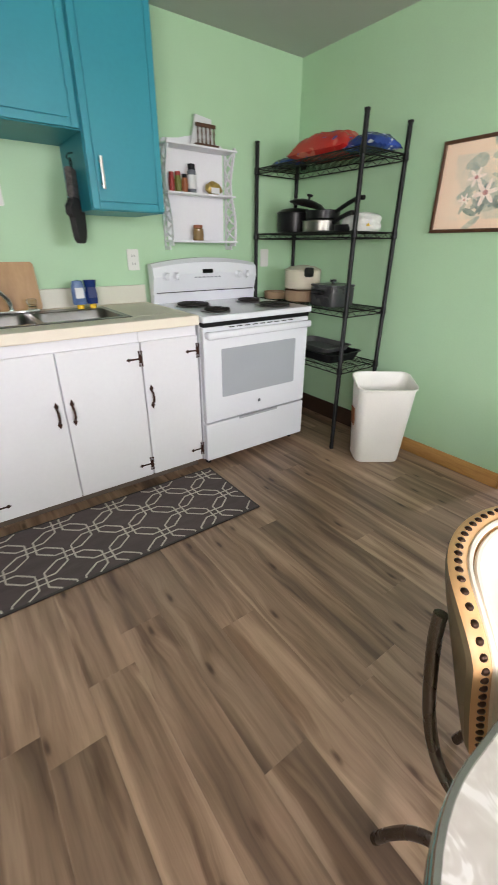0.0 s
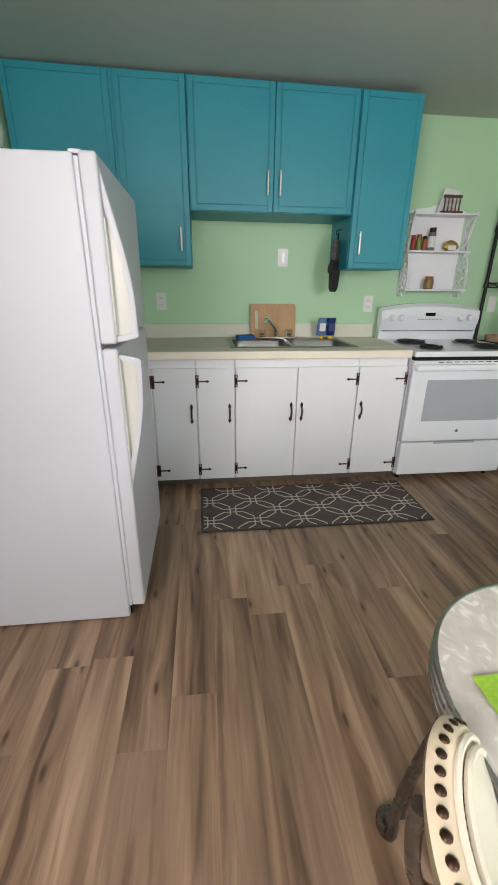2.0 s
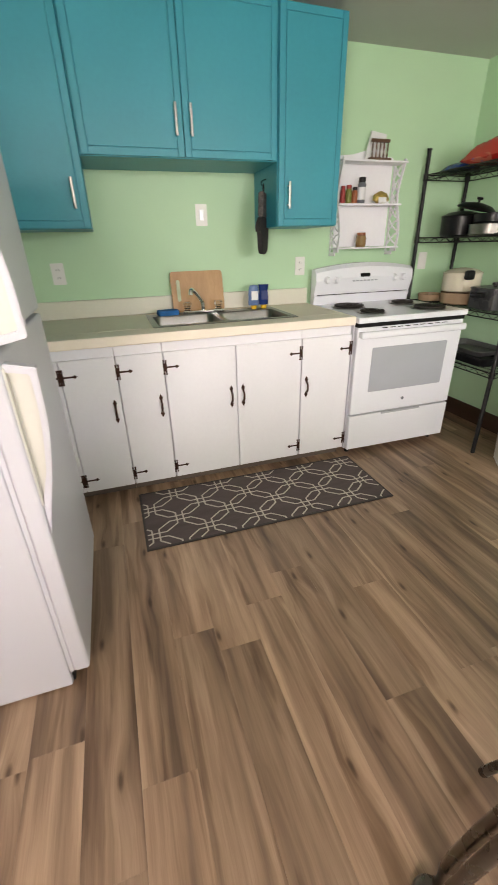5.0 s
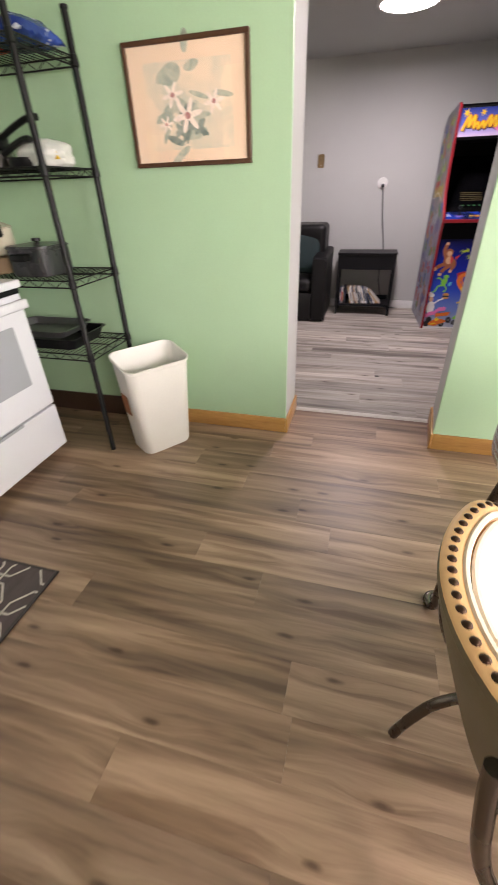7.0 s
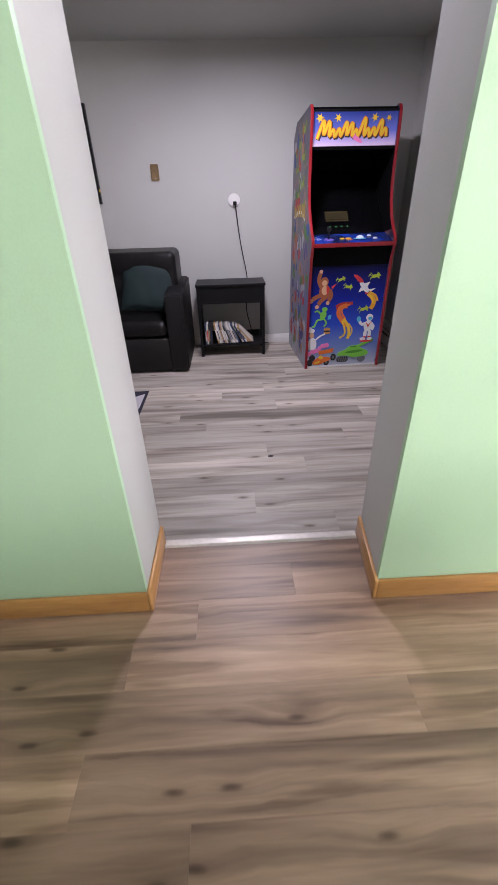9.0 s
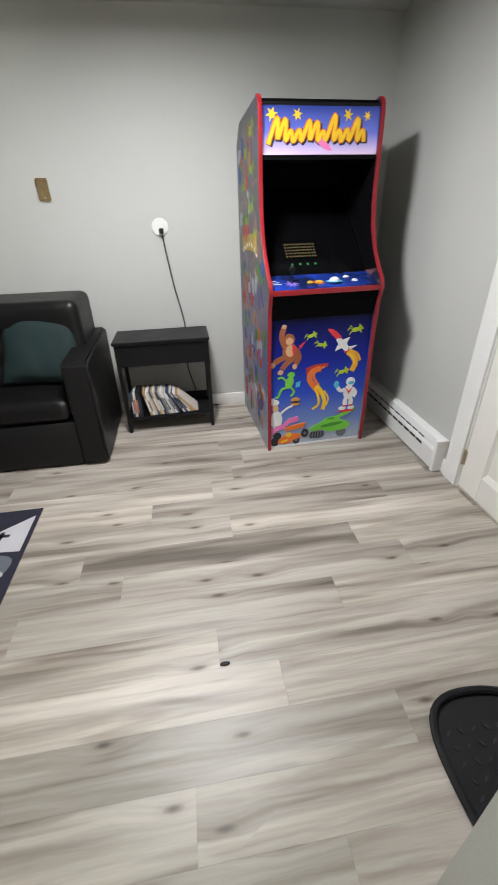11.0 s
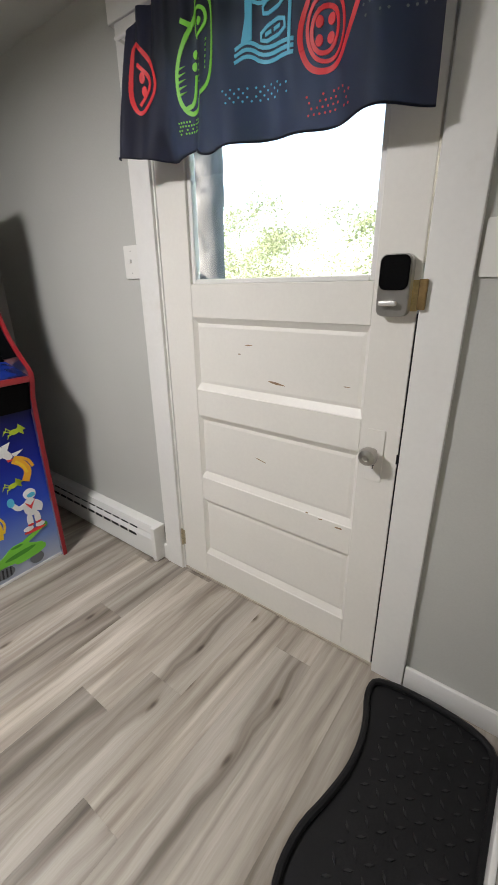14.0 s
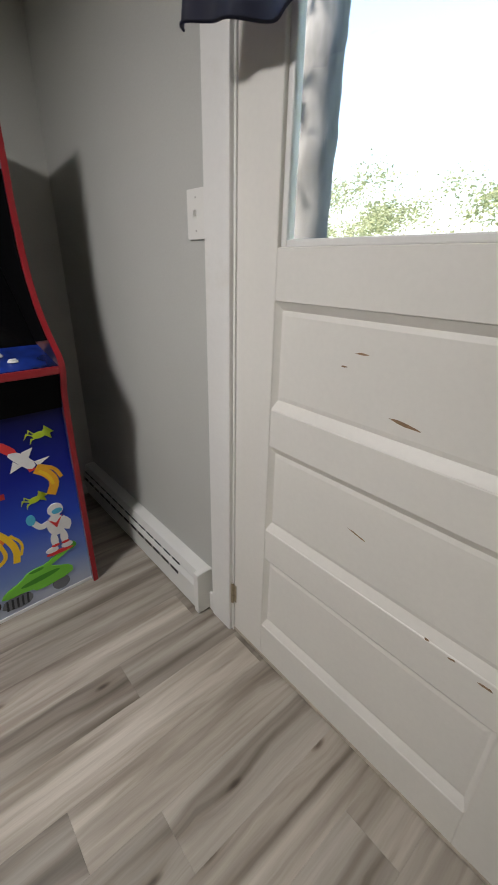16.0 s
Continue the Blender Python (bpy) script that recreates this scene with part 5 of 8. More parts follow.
for dz, h, w in ((0.0, 0.11, 0.06),):
    p = [BM @ Vector((-0.1645 - (z - 0.25) * 0.068, 0.115 + v, z)) for z, v in ((0.24, -0.035), (0.24, 0.035), (0.35, 0.035), (0.35, -0.035))]
    q = [BM @ (BM.inverted() @ c + Vector((-0.003, 0, 0))) for c in p]
    lo_, hi_ = [lab.verts.new(c) for c in p], [lab.verts.new(c) for c in q]
    lab.faces.new(hi_)
    for i in range(4):
        lab.faces.new((lo_[i], lo_[(i + 1) % 4], hi_[(i + 1) % 4], hi_[i]))
part("sticker", lab, BROWNP, bn, "dark red sticker")

# ---- kitchen: framed flower picture ----
pc = thing("framed_picture", (KX1, 1.33, 1.33), "framed watercolour print of pale lilies", "picture")
PY0, PY1, PZ0, PZ1, PXW = 1.060, 1.601, 1.330, 1.750, KX1 - 0.001


def pic_place(u, v, lift):
    return Vector((PXW - 0.0125 - lift, PY1 - u, PZ0 + v))


W_, H_ = PY1 - PY0, PZ1 - PZ0
for d in ((PY0, PY1, PZ0, PZ0 + 0.017), (PY0, PY1, PZ1 - 0.017, PZ1), (PY0, PY0 + 0.017, PZ0 + 0.017, PZ1 - 0.017), (PY1 - 0.017, PY1, PZ0 + 0.017, PZ1 - 0.017)):
    part("frame", box(PXW - 0.022, PXW, d[0], d[1], d[2], d[3], 0.003), DARKWALNUT, pc, "narrow dark walnut frame")
part("mat_board", box(PXW - 0.012, PXW - 0.002, PY0 + 0.016, PY1 - 0.016, PZ0 + 0.016, PZ1 - 0.016), PAPER, pc, "peach mat board")


def wash(name, a, c, p0, p1, size):
    m, nt, bs = nodes_of(name)
    n_ = noise_tex(nt, coords(nt), size, 6, 0.6, 0.6)
    link(nt, ramp(nt, n_, [(p0, a), (p1, c)]), bs.inputs["Base Color"])
    bs.inputs["Roughness"].default_value = 0.8
    return m


part("print_ground", print_on([[(0.085, 0.06), (W_ - 0.075, 0.06), (W_ - 0.075, H_ - 0.07), (0.085, H_ - 0.07)]], pic_place, 0.0008), wash("watercolour_wash", (0.47, 0.46, 0.35), (0.70, 0.55, 0.39), 0.34, 0.58, 7), pc)
LEAFW = wash("sage_wash", (0.27, 0.31, 0.24), (0.52, 0.48, 0.36), 0.35, 0.7, 22)
LEAFD = wash("deep_sage_wash", (0.11, 0.15, 0.12), (0.33, 0.35, 0.28), 0.35, 0.7, 25)
PETAL = wash("petal_wash", (0.62, 0.50, 0.42), (0.78, 0.68, 0.56), 0.3, 0.7, 40)
CORE = wash("petal_core_wash", (0.32, 0.12, 0.11), (0.55, 0.30, 0.25), 0.3, 0.7, 50)
rp = random.Random(8)
part("leaves", print_on([ellipse(0.27 + rp.gauss(0, 0.07), 0.18 + rp.gauss(0, 0.06), rp.uniform(0.03, 0.06), rp.uniform(0.008, 0.02), rp.uniform(0, 180), 12) for _ in range(22)] + [ellipse(0.20, 0.31, 0.05, 0.035, 20, 14)], pic_place, 0.0012), LEAFW, pc)
part("deep_leaves", print_on([ellipse(0.26 + rp.gauss(0, 0.035), 0.15 + rp.gauss(0, 0.04), rp.uniform(0.025, 0.045), rp.uniform(0.006, 0.014), rp.uniform(20, 160), 12) for _ in range(14)], pic_place, 0.0016), LEAFD, pc)
for fx_, fz_, fr_ in ((0.265, 0.175, 0.062), (0.205, 0.245, 0.045), (0.385, 0.215, 0.042), (0.165, 0.15, 0.03)):
    part("flower", print_on([ellipse(fx_ + fr_ * 0.55 * math.cos(a), fz_ + fr_ * 0.45 * math.sin(a), fr_ * 0.55, fr_ * 0.17, math.degrees(a), 12) for a in (0.2 + 1.047 * k for k in range(6))], pic_place, 0.0021), PETAL, pc)
    part("flower_core", print_on([ellipse(fx_, fz_, fr_ * 0.22, fr_ * 0.2, 0, 10)], pic_place, 0.0026), CORE, pc)
pg = part("glazing", box(PXW - 0.0175, PXW - 0.0165, PY0 + 0.0165, PY1 - 0.0165, PZ0 + 0.0165, PZ1 - 0.0165), GLASS, pc)
pg.visible_shadow = False

# ---- kitchen: rug with trellis lines ----
GX0, GX1, GY0, GY1 = -0.215, 1.178, 1.543, 2.060
rg = thing("kitchen_rug", ((GX0 + GX1) / 2, (GY0 + GY1) / 2, 0), "dark grey runner rug with cream trellis pattern", "rug")
RUGC = surface("dark_taupe_pile", (0.098, 0.076, 0.074), 0.95, vary=0.3, scale=30, fine=350, relief=0.5, stretch=(0.25, 1, 1))
part("rug_body", box(GX0, GX1, GY0, GY1, 0.0005, 0.0075, 0.002), RUGC, rg)
b = bmesh.new()
for d in ((GX0, GX1, GY0, GY0 + 0.012), (GX0, GX1, GY1 - 0.012, GY1), (GX0, GX0 + 0.012, GY0 + 0.013, GY1 - 0.013), (GX1 - 0.012, GX1, GY0 + 0.013, GY1 - 0.013)):
    box(d[0], d[1], d[2], d[3], 0.0006, 0.0088, 0.002, 1, b)
part("bound_edge", b, surface("rug_binding", (0.06, 0.05, 0.048), 0.9), rg)
lines, pu, pv = [], 0.278, 0.236


def clip_line(p, q):
    (x0, y0), (x1, y1) = p, q
    t0, t1 = 0.0, 1.0
    for d, lo_, hi_ in ((x1 - x0, GX0 + 0.014 - x0, GX1 - 0.014 - x0), (y1 - y0, GY0 + 0.014 - y0, GY1 - 0.014 - y0)):
        if abs(d) < 1e-9:
            if lo_ > 0 or hi_ < 0:
                return None
        else:
            a, c = sorted((lo_ / d, hi_ / d))
            t0, t1 = max(t0, a), min(t1, c)
    return ((x0 + t0 * (x1 - x0), y0 + t0 * (y1 - y0)), (x0 + t1 * (x1 - x0), y0 + t1 * (y1 - y0))) if t1 > t0 + 1e-3 else None


# double-line diagonals that meet in small square knots, as linked octagons
g = 0.018
for i in range(-2, 14):
    for j in range(-2, 7):
        if (i + j) % 2:
            continue
        cx, cy = GX0 + 0.055 + i * pu / 2, GY0 + 0.098 + j * pv / 2
        for sx in (1, -1):
            lines.append(((cx + sx * 0.058, cy + g), (cx - sx * 0.058, cy + g)))
            lines.append(((cx + sx * 0.058, cy - g), (cx - sx * 0.058, cy - g)))
        for sx in (1, -1):
            lines.append(((cx + sx * g, cy - 0.047), (cx + sx * g, cy + 0.047)))
        for sx in (1, -1):
            for sy in (1, -1):
                ex, ey = cx + sx * pu / 2, cy + sy * pv / 2
                lines.append(((cx + sx * 0.058, cy + sy * g), (ex - sx * g, ey - sy * 0.047)))
                lines.append(((cx + sx * g, cy + sy * 0.047), (ex - sx * 0.058, ey - sy * g)))
seen_lines = set()
b = bmesh.new()
for p, q in lines:
    c = clip_line(p, q)
    if not c:
        continue
    key = tuple(sorted((tuple(round(v, 3) for v in c[0]), tuple(round(v, 3) for v in c[1]))))
    if key in seen_lines:
        continue
    seen_lines.add(key)
    for quad in ribbon(c, 0.0078):
        lo_ = [b.verts.new((v.x, v.y, 0.0074)) for v in quad]
        hi_ = [b.verts.new((v.x, v.y, 0.0086)) for v in quad]
        b.faces.new(hi_)
        for i in range(4):
            b.faces.new((lo_[i], lo_[(i + 1) % 4], hi_[(i + 1) % 4], hi_[i]))
part("trellis_pattern", b, surface("cream_yarn", (0.56, 0.51, 0.44), 0.95, vary=0.25, scale=60, fine=400, relief=0.4), rg, "cream trellis lines")

# ---- kitchen: table and chairs ----
TBX0, TBX1, TBY0, TBY1, TH = 0.160, 1.488, -0.640, 0.192, 0.752
tb = thing("kitchen_table", ((TBX0 + TBX1) / 2, (TBY0 + TBY1) / 2, 0), "retro table with pearly white top and ribbed metal edge", "table")
cx, cy, w, h = (TBX0 + TBX1) / 2, (TBY0 + TBY1) / 2, TBX1 - TBX0, TBY1 - TBY0
m, nt, bs = nodes_of("cracked_ice_laminate")
flake = noise_tex(nt, coords(nt, (1.0, 0.55, 1)), 26, 2, 0.45, 2.6)
haze = noise_tex(nt, coords(nt), 5, 3)
col = ramp(nt, flake, [(0.30, (0.54, 0.495, 0.455)), (0.52, (0.59, 0.545, 0.505)), (0.60, (0.63, 0.59, 0.55)), (0.66, (0.76, 0.73, 0.70))])
link(nt, mix(nt, col, ramp(nt, haze, [(0.3, (0.9, 0.88, 0.86)), (0.7, (1, 1, 1))]), 1.0, "MULTIPLY"), bs.inputs["Base Color"])
bs.inputs["Roughness"].default_value = 0.22
part("tabletop", prism(rounded(w - 0.006, h - 0.006, 0.247, 16, cx, cy), 0.036, pose(0, 0, TH - 0.036)), m, tb, "pearly white cracked-ice laminate")
b = bmesh.new()
prof = [(0.0, -0.052), (0.004, -0.054), (0.005, -0.042), (0.002, -0.039), (0.006, -0.036), (0.006, -0.026), (0.002, -0.023), (0.006, -0.020), (0.006, -0.010), (0.002, -0.007), (0.005, -0.004), (0.004, 0.002), (-0.002, 0.0025), (-0.003, 0.0005)]
base_o = rounded(w, h, 0.25, 16, cx, cy)
nn = len(base_o)
norms = []
for i in range(nn):
    d = Vector((base_o[(i + 1) % nn][0] - base_o[i - 1][0], base_o[(i + 1) % nn][1] - base_o[i - 1][1], 0)).normalized()
    norms.append(Vector((d.y, -d.x, 0)))
cols = [[b.verts.new((base_o[i][0] + norms[i].x * o, base_o[i][1] + norms[i].y * o, TH + z)) for o, z in prof] for i in range(nn)]
for i in range(nn):
    a, c = cols[i], cols[(i + 1) % nn]
    for k in range(len(prof) - 1):
        b.faces.new((a[k], a[k + 1], c[k + 1], c[k]))
part("edge_band", b, surface("ribbed_aluminium", (0.50, 0.50, 0.49), 0.25, 1.0, vary=0.1, relief=0.0), tb, "ribbed aluminium edge band")
part("apron", prism(rounded(w - 0.14, h - 0.14, 0.19, 10, cx, cy), 0.05, pose(0, 0, TH - 0.10)), GREYMETAL, tb)
for sx in (-1, 1):
    for sy in (-1, 1):
        px_, py_ = cx + sx * (w / 2 - 0.15), cy + sy * (h / 2 - 0.10)
        fx2, fy2 = cx + sx * (w / 2 - 0.100), cy + sy * (h / 2 - 0.012)
        d = Vector((sx * 0.62, sy * 0.78, 0))
        s = Vector((-d.y, d.x, 0)) * 0.022
        top_, foot = Vector((px_, py_, TH - 0.06)), Vector((fx2, fy2, 0.016))
        knee = top_.lerp(foot, 0.80)
        pts = [top_ + s, knee + s * 1.3, foot + s * 1.6 - d * 0.035, foot + d * 0.01 + s, foot + d * 0.01 - s, foot - s * 1.6 - d * 0.035, knee - s * 1.3 , top_ - s]
        leg = part("leg", tube(pts, 0.0135, 10, rounds=3), GREYMETAL, tb, "bent bronze-grey tube leg", True)
solid("placemat", box(0.215, 0.50, -0.36, 0.005, TH + 0.003, TH + 0.006, 0.001, 1), surface("lime_woven_mat", (0.30, 0.50, 0.04), 0.9, vary=0.35, scale=60, fine=300, relief=0.6), (0.35, -0.18, TH), "lime green woven placemat on the table", "placemat")


def dining_chair():
    """A chair that faces +y, its back's middle over the origin."""
    c = thing("dining_chair", (0, 0, 0), "retro padded chair with studded tan border and tube legs", "chair", "chairs round the table")
    R, half, n = 0.235, 0.228, 10

    def back_pt(u, v, off):
        """u along the curved back, v height; off: towards the sitter."""
        u *= 1 - 0.30 * max(0.0, 0.74 - v) / 0.25
        a = u / R
        return Vector(((R - off) * math.sin(a), R - (R - off) * math.cos(a) - 0.055 - (v - 0.815) * 0.34, v))

    def outline(inset):
        w_, r_, v0, v1 = half - inset, 0.075 - inset * 0.5, 0.49 + inset, 0.815 - inset
        pts = []
        for s in range(9):
            pts.append((w_, v0 + 0.03 + (v1 - r_ - v0 - 0.03) * s / 8))
        for i in range(1, n):
            a = math.pi / 2 * i / n
            pts.append((w_ - r_ + r_ * math.cos(a), v1 - r_ + r_ * math.sin(a)))
        for s in range(17):
            pts.append((w_ - r_ - 2 * (w_ - r_) * s / 16, v1))
        for i in range(1, n):
            a = math.pi / 2 * i / n
            pts.append((-w_ + r_ - r_ * math.sin(a), v1 - r_ + r_ * math.cos(a)))
        for s in range(9):
            pts.append((-w_, v1 - r_ - (v1 - r_ - v0 - 0.03) * s / 8))
        for s in range(17):
            pts.append((-w_ + 0.03 + 2 * (w_ - 0.03) * s / 16, v0))
        return pts

    def shell(*loops_):
        b = bmesh.new()
        loops = [[b.verts.new(back_pt(u, v, f)) for u, v in o] for o, f in loops_]
        for la, lb in zip(loops, loops[1:]):
            for i in range(len(la)):
                b.faces.new((la[i], la[(i + 1) % len(la)], lb[(i + 1) % len(la)], lb[i]))
        return b

    def fill(o, offs, bulge=0.0):
        """A padded sheet: rings of the outline shrinking to the middle."""
        b = bmesh.new()
        mv = 0.65
        rings_ = []
        for k in range(8):
            s = 1 - k / 8
            rings_.append([b.verts.new(back_pt(u * s, mv + (v - mv) * s, offs + bulge * (1 - s ** 5))) for u, v in o])
        for a, q in zip(rings_, rings_[1:]):
            for i in range(len(a)):
                b.faces.new((a[i], a[(i + 1) % len(a)], q[(i + 1) % len(a)], q[i]))
        b.faces.new(rings_[-1])
        return b

    bk = shell((outline(0.012), -0.040), (outline(0.002), -0.036))
    join(bk, fill(outline(0.012), -0.040, -0.004))
    back = part("backrest", bk, OLIVE, c, "olive tan vinyl outer back", True)
    part("border", shell((outline(0.002), -0.036), (outline(-0.001), -0.030), (outline(0.000), -0.012), (outline(0.008), -0.004), (outline(0.018), 0.000)), TAN, back, "tan vinyl border", True)
    for off_, in_ in ((-0.004, 0.006), (0.006, 0.013)):
        part("piping", tube([back_pt(u, v, off_) for u, v in outline(in_)], 0.005, 6, closed=True), VINYL, back, "cream piping", True)
    part("cushion", fill(outline(0.014), 0.006, 0.036), VINYL, back, "cream vinyl pad", True)
    so, lo_o = outline(0.002), outline(0.04)
    per = [(so[i], so[(i + 1) % len(so)]) for i in range(len(so))]
    total = sum(math.dist(a, q) for a, q in per)
    count, run, k = 80, 0.0, 0
    for a, q in per:
        l = math.dist(a, q)
        while k < count and run + l >= total * k / count:
            s = (total * k / count - run) / l if l else 0
            u, v = a[0] + (q[0] - a[0]) * s, a[1] + (q[1] - a[1]) * s
            if v > 0.53:
                p0 = back_pt(u, v, -0.021)
                p1 = back_pt(u * 0.5, 0.67 + (v - 0.67) * 0.5, -0.021)
                turn = (p0 - p1).to_track_quat("Z", "Y").to_matrix().to_4x4() if v < 0.80 else Matrix.Identity(4)
                part("stud", lathe([(0.0068, -0.002), (0.0065, 0.003), (0.0043, 0.0054), (0, 0.0065)], (0, 0, 0), 10, None, Matrix.Translation(p0) @ turn), STUD, back, "", True)
            k += 1
        run += l
    seat = part("seat", prism(rounded(0.42, 0.40, 0.10, 8, 0, 0.30), 0.075, pose(0, 0, 0.405), 0.018), VINYL, c, "cream vinyl seat", True)
    part("seat_frame", prism(rounded(0.39, 0.37, 0.09, 8, 0, 0.30), 0.012, pose(0, 0, 0.392)), GREYMETAL, c)
    for s in (-1, 1):
        part("back_upright", tube([(s * 0.150, -0.035, 0.72), (s * 0.158, -0.030, 0.66), (s * 0.168, 0.0, 0.50), (s * 0.175, 0.05, 0.41), (s * 0.175, 0.12, 0.392)], 0.0115, 10, rounds=2), GREYMETAL, c, "", True)
        part("back_leg", tube([(s * 0.178, -0.020, 0.012), (s * 0.180, 0.005, 0.100), (s * 0.182, 0.045, 0.200), (s * 0.182, 0.110, 0.270), (s * 0.182, 0.20, 0.295), (s * 0.178, 0.25, 0.33), (s * 0.175, 0.25, 0.395)], 0.0125, 10, rounds=3), GREYMETAL, c, "", True)
        part("front_leg", tube([(s * 0.182, 0.50, 0.012), (s * 0.184, 0.45, 0.085), (s * 0.184, 0.39, 0.135), (s * 0.182, 0.33, 0.15), (s * 0.178, 0.29, 0.20), (s * 0.175, 0.29, 0.395)], 0.0125, 10, rounds=3), GREYMETAL, c, "", True)
    for o in c.children_recursive:
        ORIGIN[o] = Vector()
    return c


chair = dining_chair()
chair.matrix_basis = pose(0.750, 0.298, 0, 0, 0, 180)
chair_2 = copy_thing(chair, pose(0.104, -0.275, 0, 0, 0, -90))
CREAMVINYL = surface("cream_vinyl_border", (0.74, 0.60, 0.44), 0.4, vary=0.06, scale=7, fine=200, relief=0.1)
for o in chair_2.children_recursive:
    if o.name.startswith("border"):
        o.data = o.data.copy()
        o.data.materials[0] = CREAMVINYL
        o["label"] = "cream vinyl border"
tagged(chair_2, "retro padded chair with studded cream border and tube legs", "chair", "chairs round the table")


# ---- living room: entrance door ----
YD = LY0 + 0.004  # inner face of the door leaf
dr = thing("door_1", (3.65, YD, 0), "cream painted panelled entrance door with upper glass", "door", kind="structure")
LX_0, LX_1, YB = 3.180, 4.130, YD - 0.042
b = bmesh.new()
for d in ((LX_0, 3.300, 0.014, 2.085), (3.985, LX_1, 0.014, 2.085)):
    box(d[0], d[1], YB, YD, d[2], d[3], 0.002, 1, b)
part("stile", b, DOORPAINT, dr)
for z0, z1 in ((0.014, 0.150), (0.437, 0.545), (0.824, 0.932), (1.204, 1.320), (1.955, 2.085)):
    part("rail", box(3.3002, 3.9848, YB, YD - 0.0004, z0, z1, 0.002, 1), DOORPAINT, dr)
for z0, z1 in ((0.150, 0.437), (0.545, 0.824), (0.932, 1.204)):
    b = bmesh.new()
    zo, zi = (z0 + 0.0005, z1 - 0.0005), (z0 + 0.026, z1 - 0.020)
    outer = [(3.3005, zo[0]), (3.9845, zo[0]), (3.9845, zo[1]), (3.3005, zo[1])]
    inner = [(3.312, zi[0]), (3.973, zi[0]), (3.973, zi[1]), (3.312, zi[1])]
    rings = [[b.verts.new((x, y, z)) for x, z in o] for o, y in ((outer, YB), (outer, YD - 0.003), (inner, YD - 0.016), ([(x + (0.012 if x < 3.6 else -0.012), z + (0.012 if z < (z0 + z1) / 2 else -0.012)) for x, z in inner], YD - 0.0135))]
    for a, c in zip(rings, rings[1:]):
        for i in range(4):
            b.faces.new((a[i], a[(i + 1) % 4], c[(i + 1) % 4], c[i]))
    b.faces.new(rings[-1])
    b.faces.new(rings[0][::-1])
    part("door_panel", b, DOORPAINT, dr)
b = bmesh.new()
for d in ((3.300, 3.318, 1.320, 1.955), (3.967, 3.985, 1.320, 1.955), (3.3182, 3.9668, 1.320, 1.336), (3.3182, 3.9668, 1.939, 1.955)):
    box(d[0], d[1], YB + 0.004, YD - 0.010, d[2], d[3], 0.004, 2, b)
part("glazing_bead", b, TRIM, dr)
pane = part("pane", box(3.305, 3.980, YB + 0.018, YB + 0.022, 1.325, 1.950), GLASS, dr)
pane.visible_shadow = False
# scrapes down to the wood
for sx, sz, sw, shh, tilt in ((3.616, 0.998, 0.075, 0.007, -6), (3.735, 1.118, 0.035, 0.004, 3), (3.775, 1.085, 0.018, 0.004, 0), (3.684, 0.694, 0.055, 0.004, -12), (3.470, 0.548, 0.012, 0.008, 0), (3.415, 0.540, 0.018, 0.006, 5), (3.345, 0.529, 0.03, 0.007, 0), (3.36, 1.02, 0.025, 0.003, 0)):
    rs = random.Random(int(sx * 1000))
    o = [(sw / 2 * math.cos(a) * rs.uniform(0.75, 1.1), shh / 2 * math.sin(a) * rs.uniform(0.5, 1.3)) for a in (6.283 * k / 12 for k in range(12))]
    inpanel = any(z0 + 0.03 < sz < z1 - 0.02 for z0, z1 in ((0.150, 0.437), (0.545, 0.824), (0.932, 1.204)))
    part("paint_scrape", prism(o, 0.0006, pose(sx, YD - (0.0133 if inpanel else 0.0), sz, 90, 0, 0) @ pose(0, 0, 0, 0, 0, 180 - tilt) @ pose(0, 0, -0.0, 0, 180, 0)), BAREWOOD, dr, "paint chip down to bare wood")
# casing
for d in ((4.139, 4.247, 0.0, 2.112), (3.062, 3.171, 0.0, 2.112)):
    part("casing", box(d[0], d[1], LY0 + 0.0005, LY0 + 0.021, d[2], d[3], 0.003), TRIM, dr)
part("casing", box(3.045, 4.272, LY0 + 0.0005, LY0 + 0.026, 2.113, 2.216, 0.003), TRIM, dr, "white head casing")
for d in ((4.1305, 4.1385, 0.0, 2.10), (3.1715, 3.1745, 0.0, 2.10)):
    part("stop", box(d[0], d[1], YB - 0.02, YD + 0.004, d[2], d[3]), TRIM, dr)
part("sill", box(3.175, 4.135, LY0 - 0.12, LY0 + 0.006, 0.001, 0.013, 0.003), surface("worn_sill", (0.50, 0.44, 0.36), 0.6, vary=0.35, scale=20), dr, "worn painted sill")
for z in (0.14, 1.75):
    h_ = lathe([(0.006, 0), (0.006, 0.085), (0.004, 0.09)], (4.134, YD + 0.006, z), 10)
    box(4.118, 4.134, YD + 0.0005, YD + 0.003, z + 0.004, z + 0.082, 0.001, 1, h_)
    part("hinge", h_, surface("painted_brass_hinge", (0.45, 0.38, 0.26), 0.5, 0.4, vary=0.4, scale=60), dr, "paint-worn brass hinge")
part("spring_strip", box(3.1750, 3.1796, YD - 0.012, YD + 0.0035, 1.36, 2.08), surface("pale_weather_strip", (0.62, 0.58, 0.48), 0.35, 0.6, vary=0.3, scale=40), dr, "pale metal weather strip")
part("latch_gap", box(3.1748, 3.1797, YD - 0.012, YD + 0.0010, 0.02, 1.24), BLACK, dr, "dark gap beside the door leaf")
part("latch", box(3.1735, 3.1830, YD - 0.004, YD + 0.0045, 0.815, 0.845, 0.001, 1), BLACK, dr, "black latch tongue")

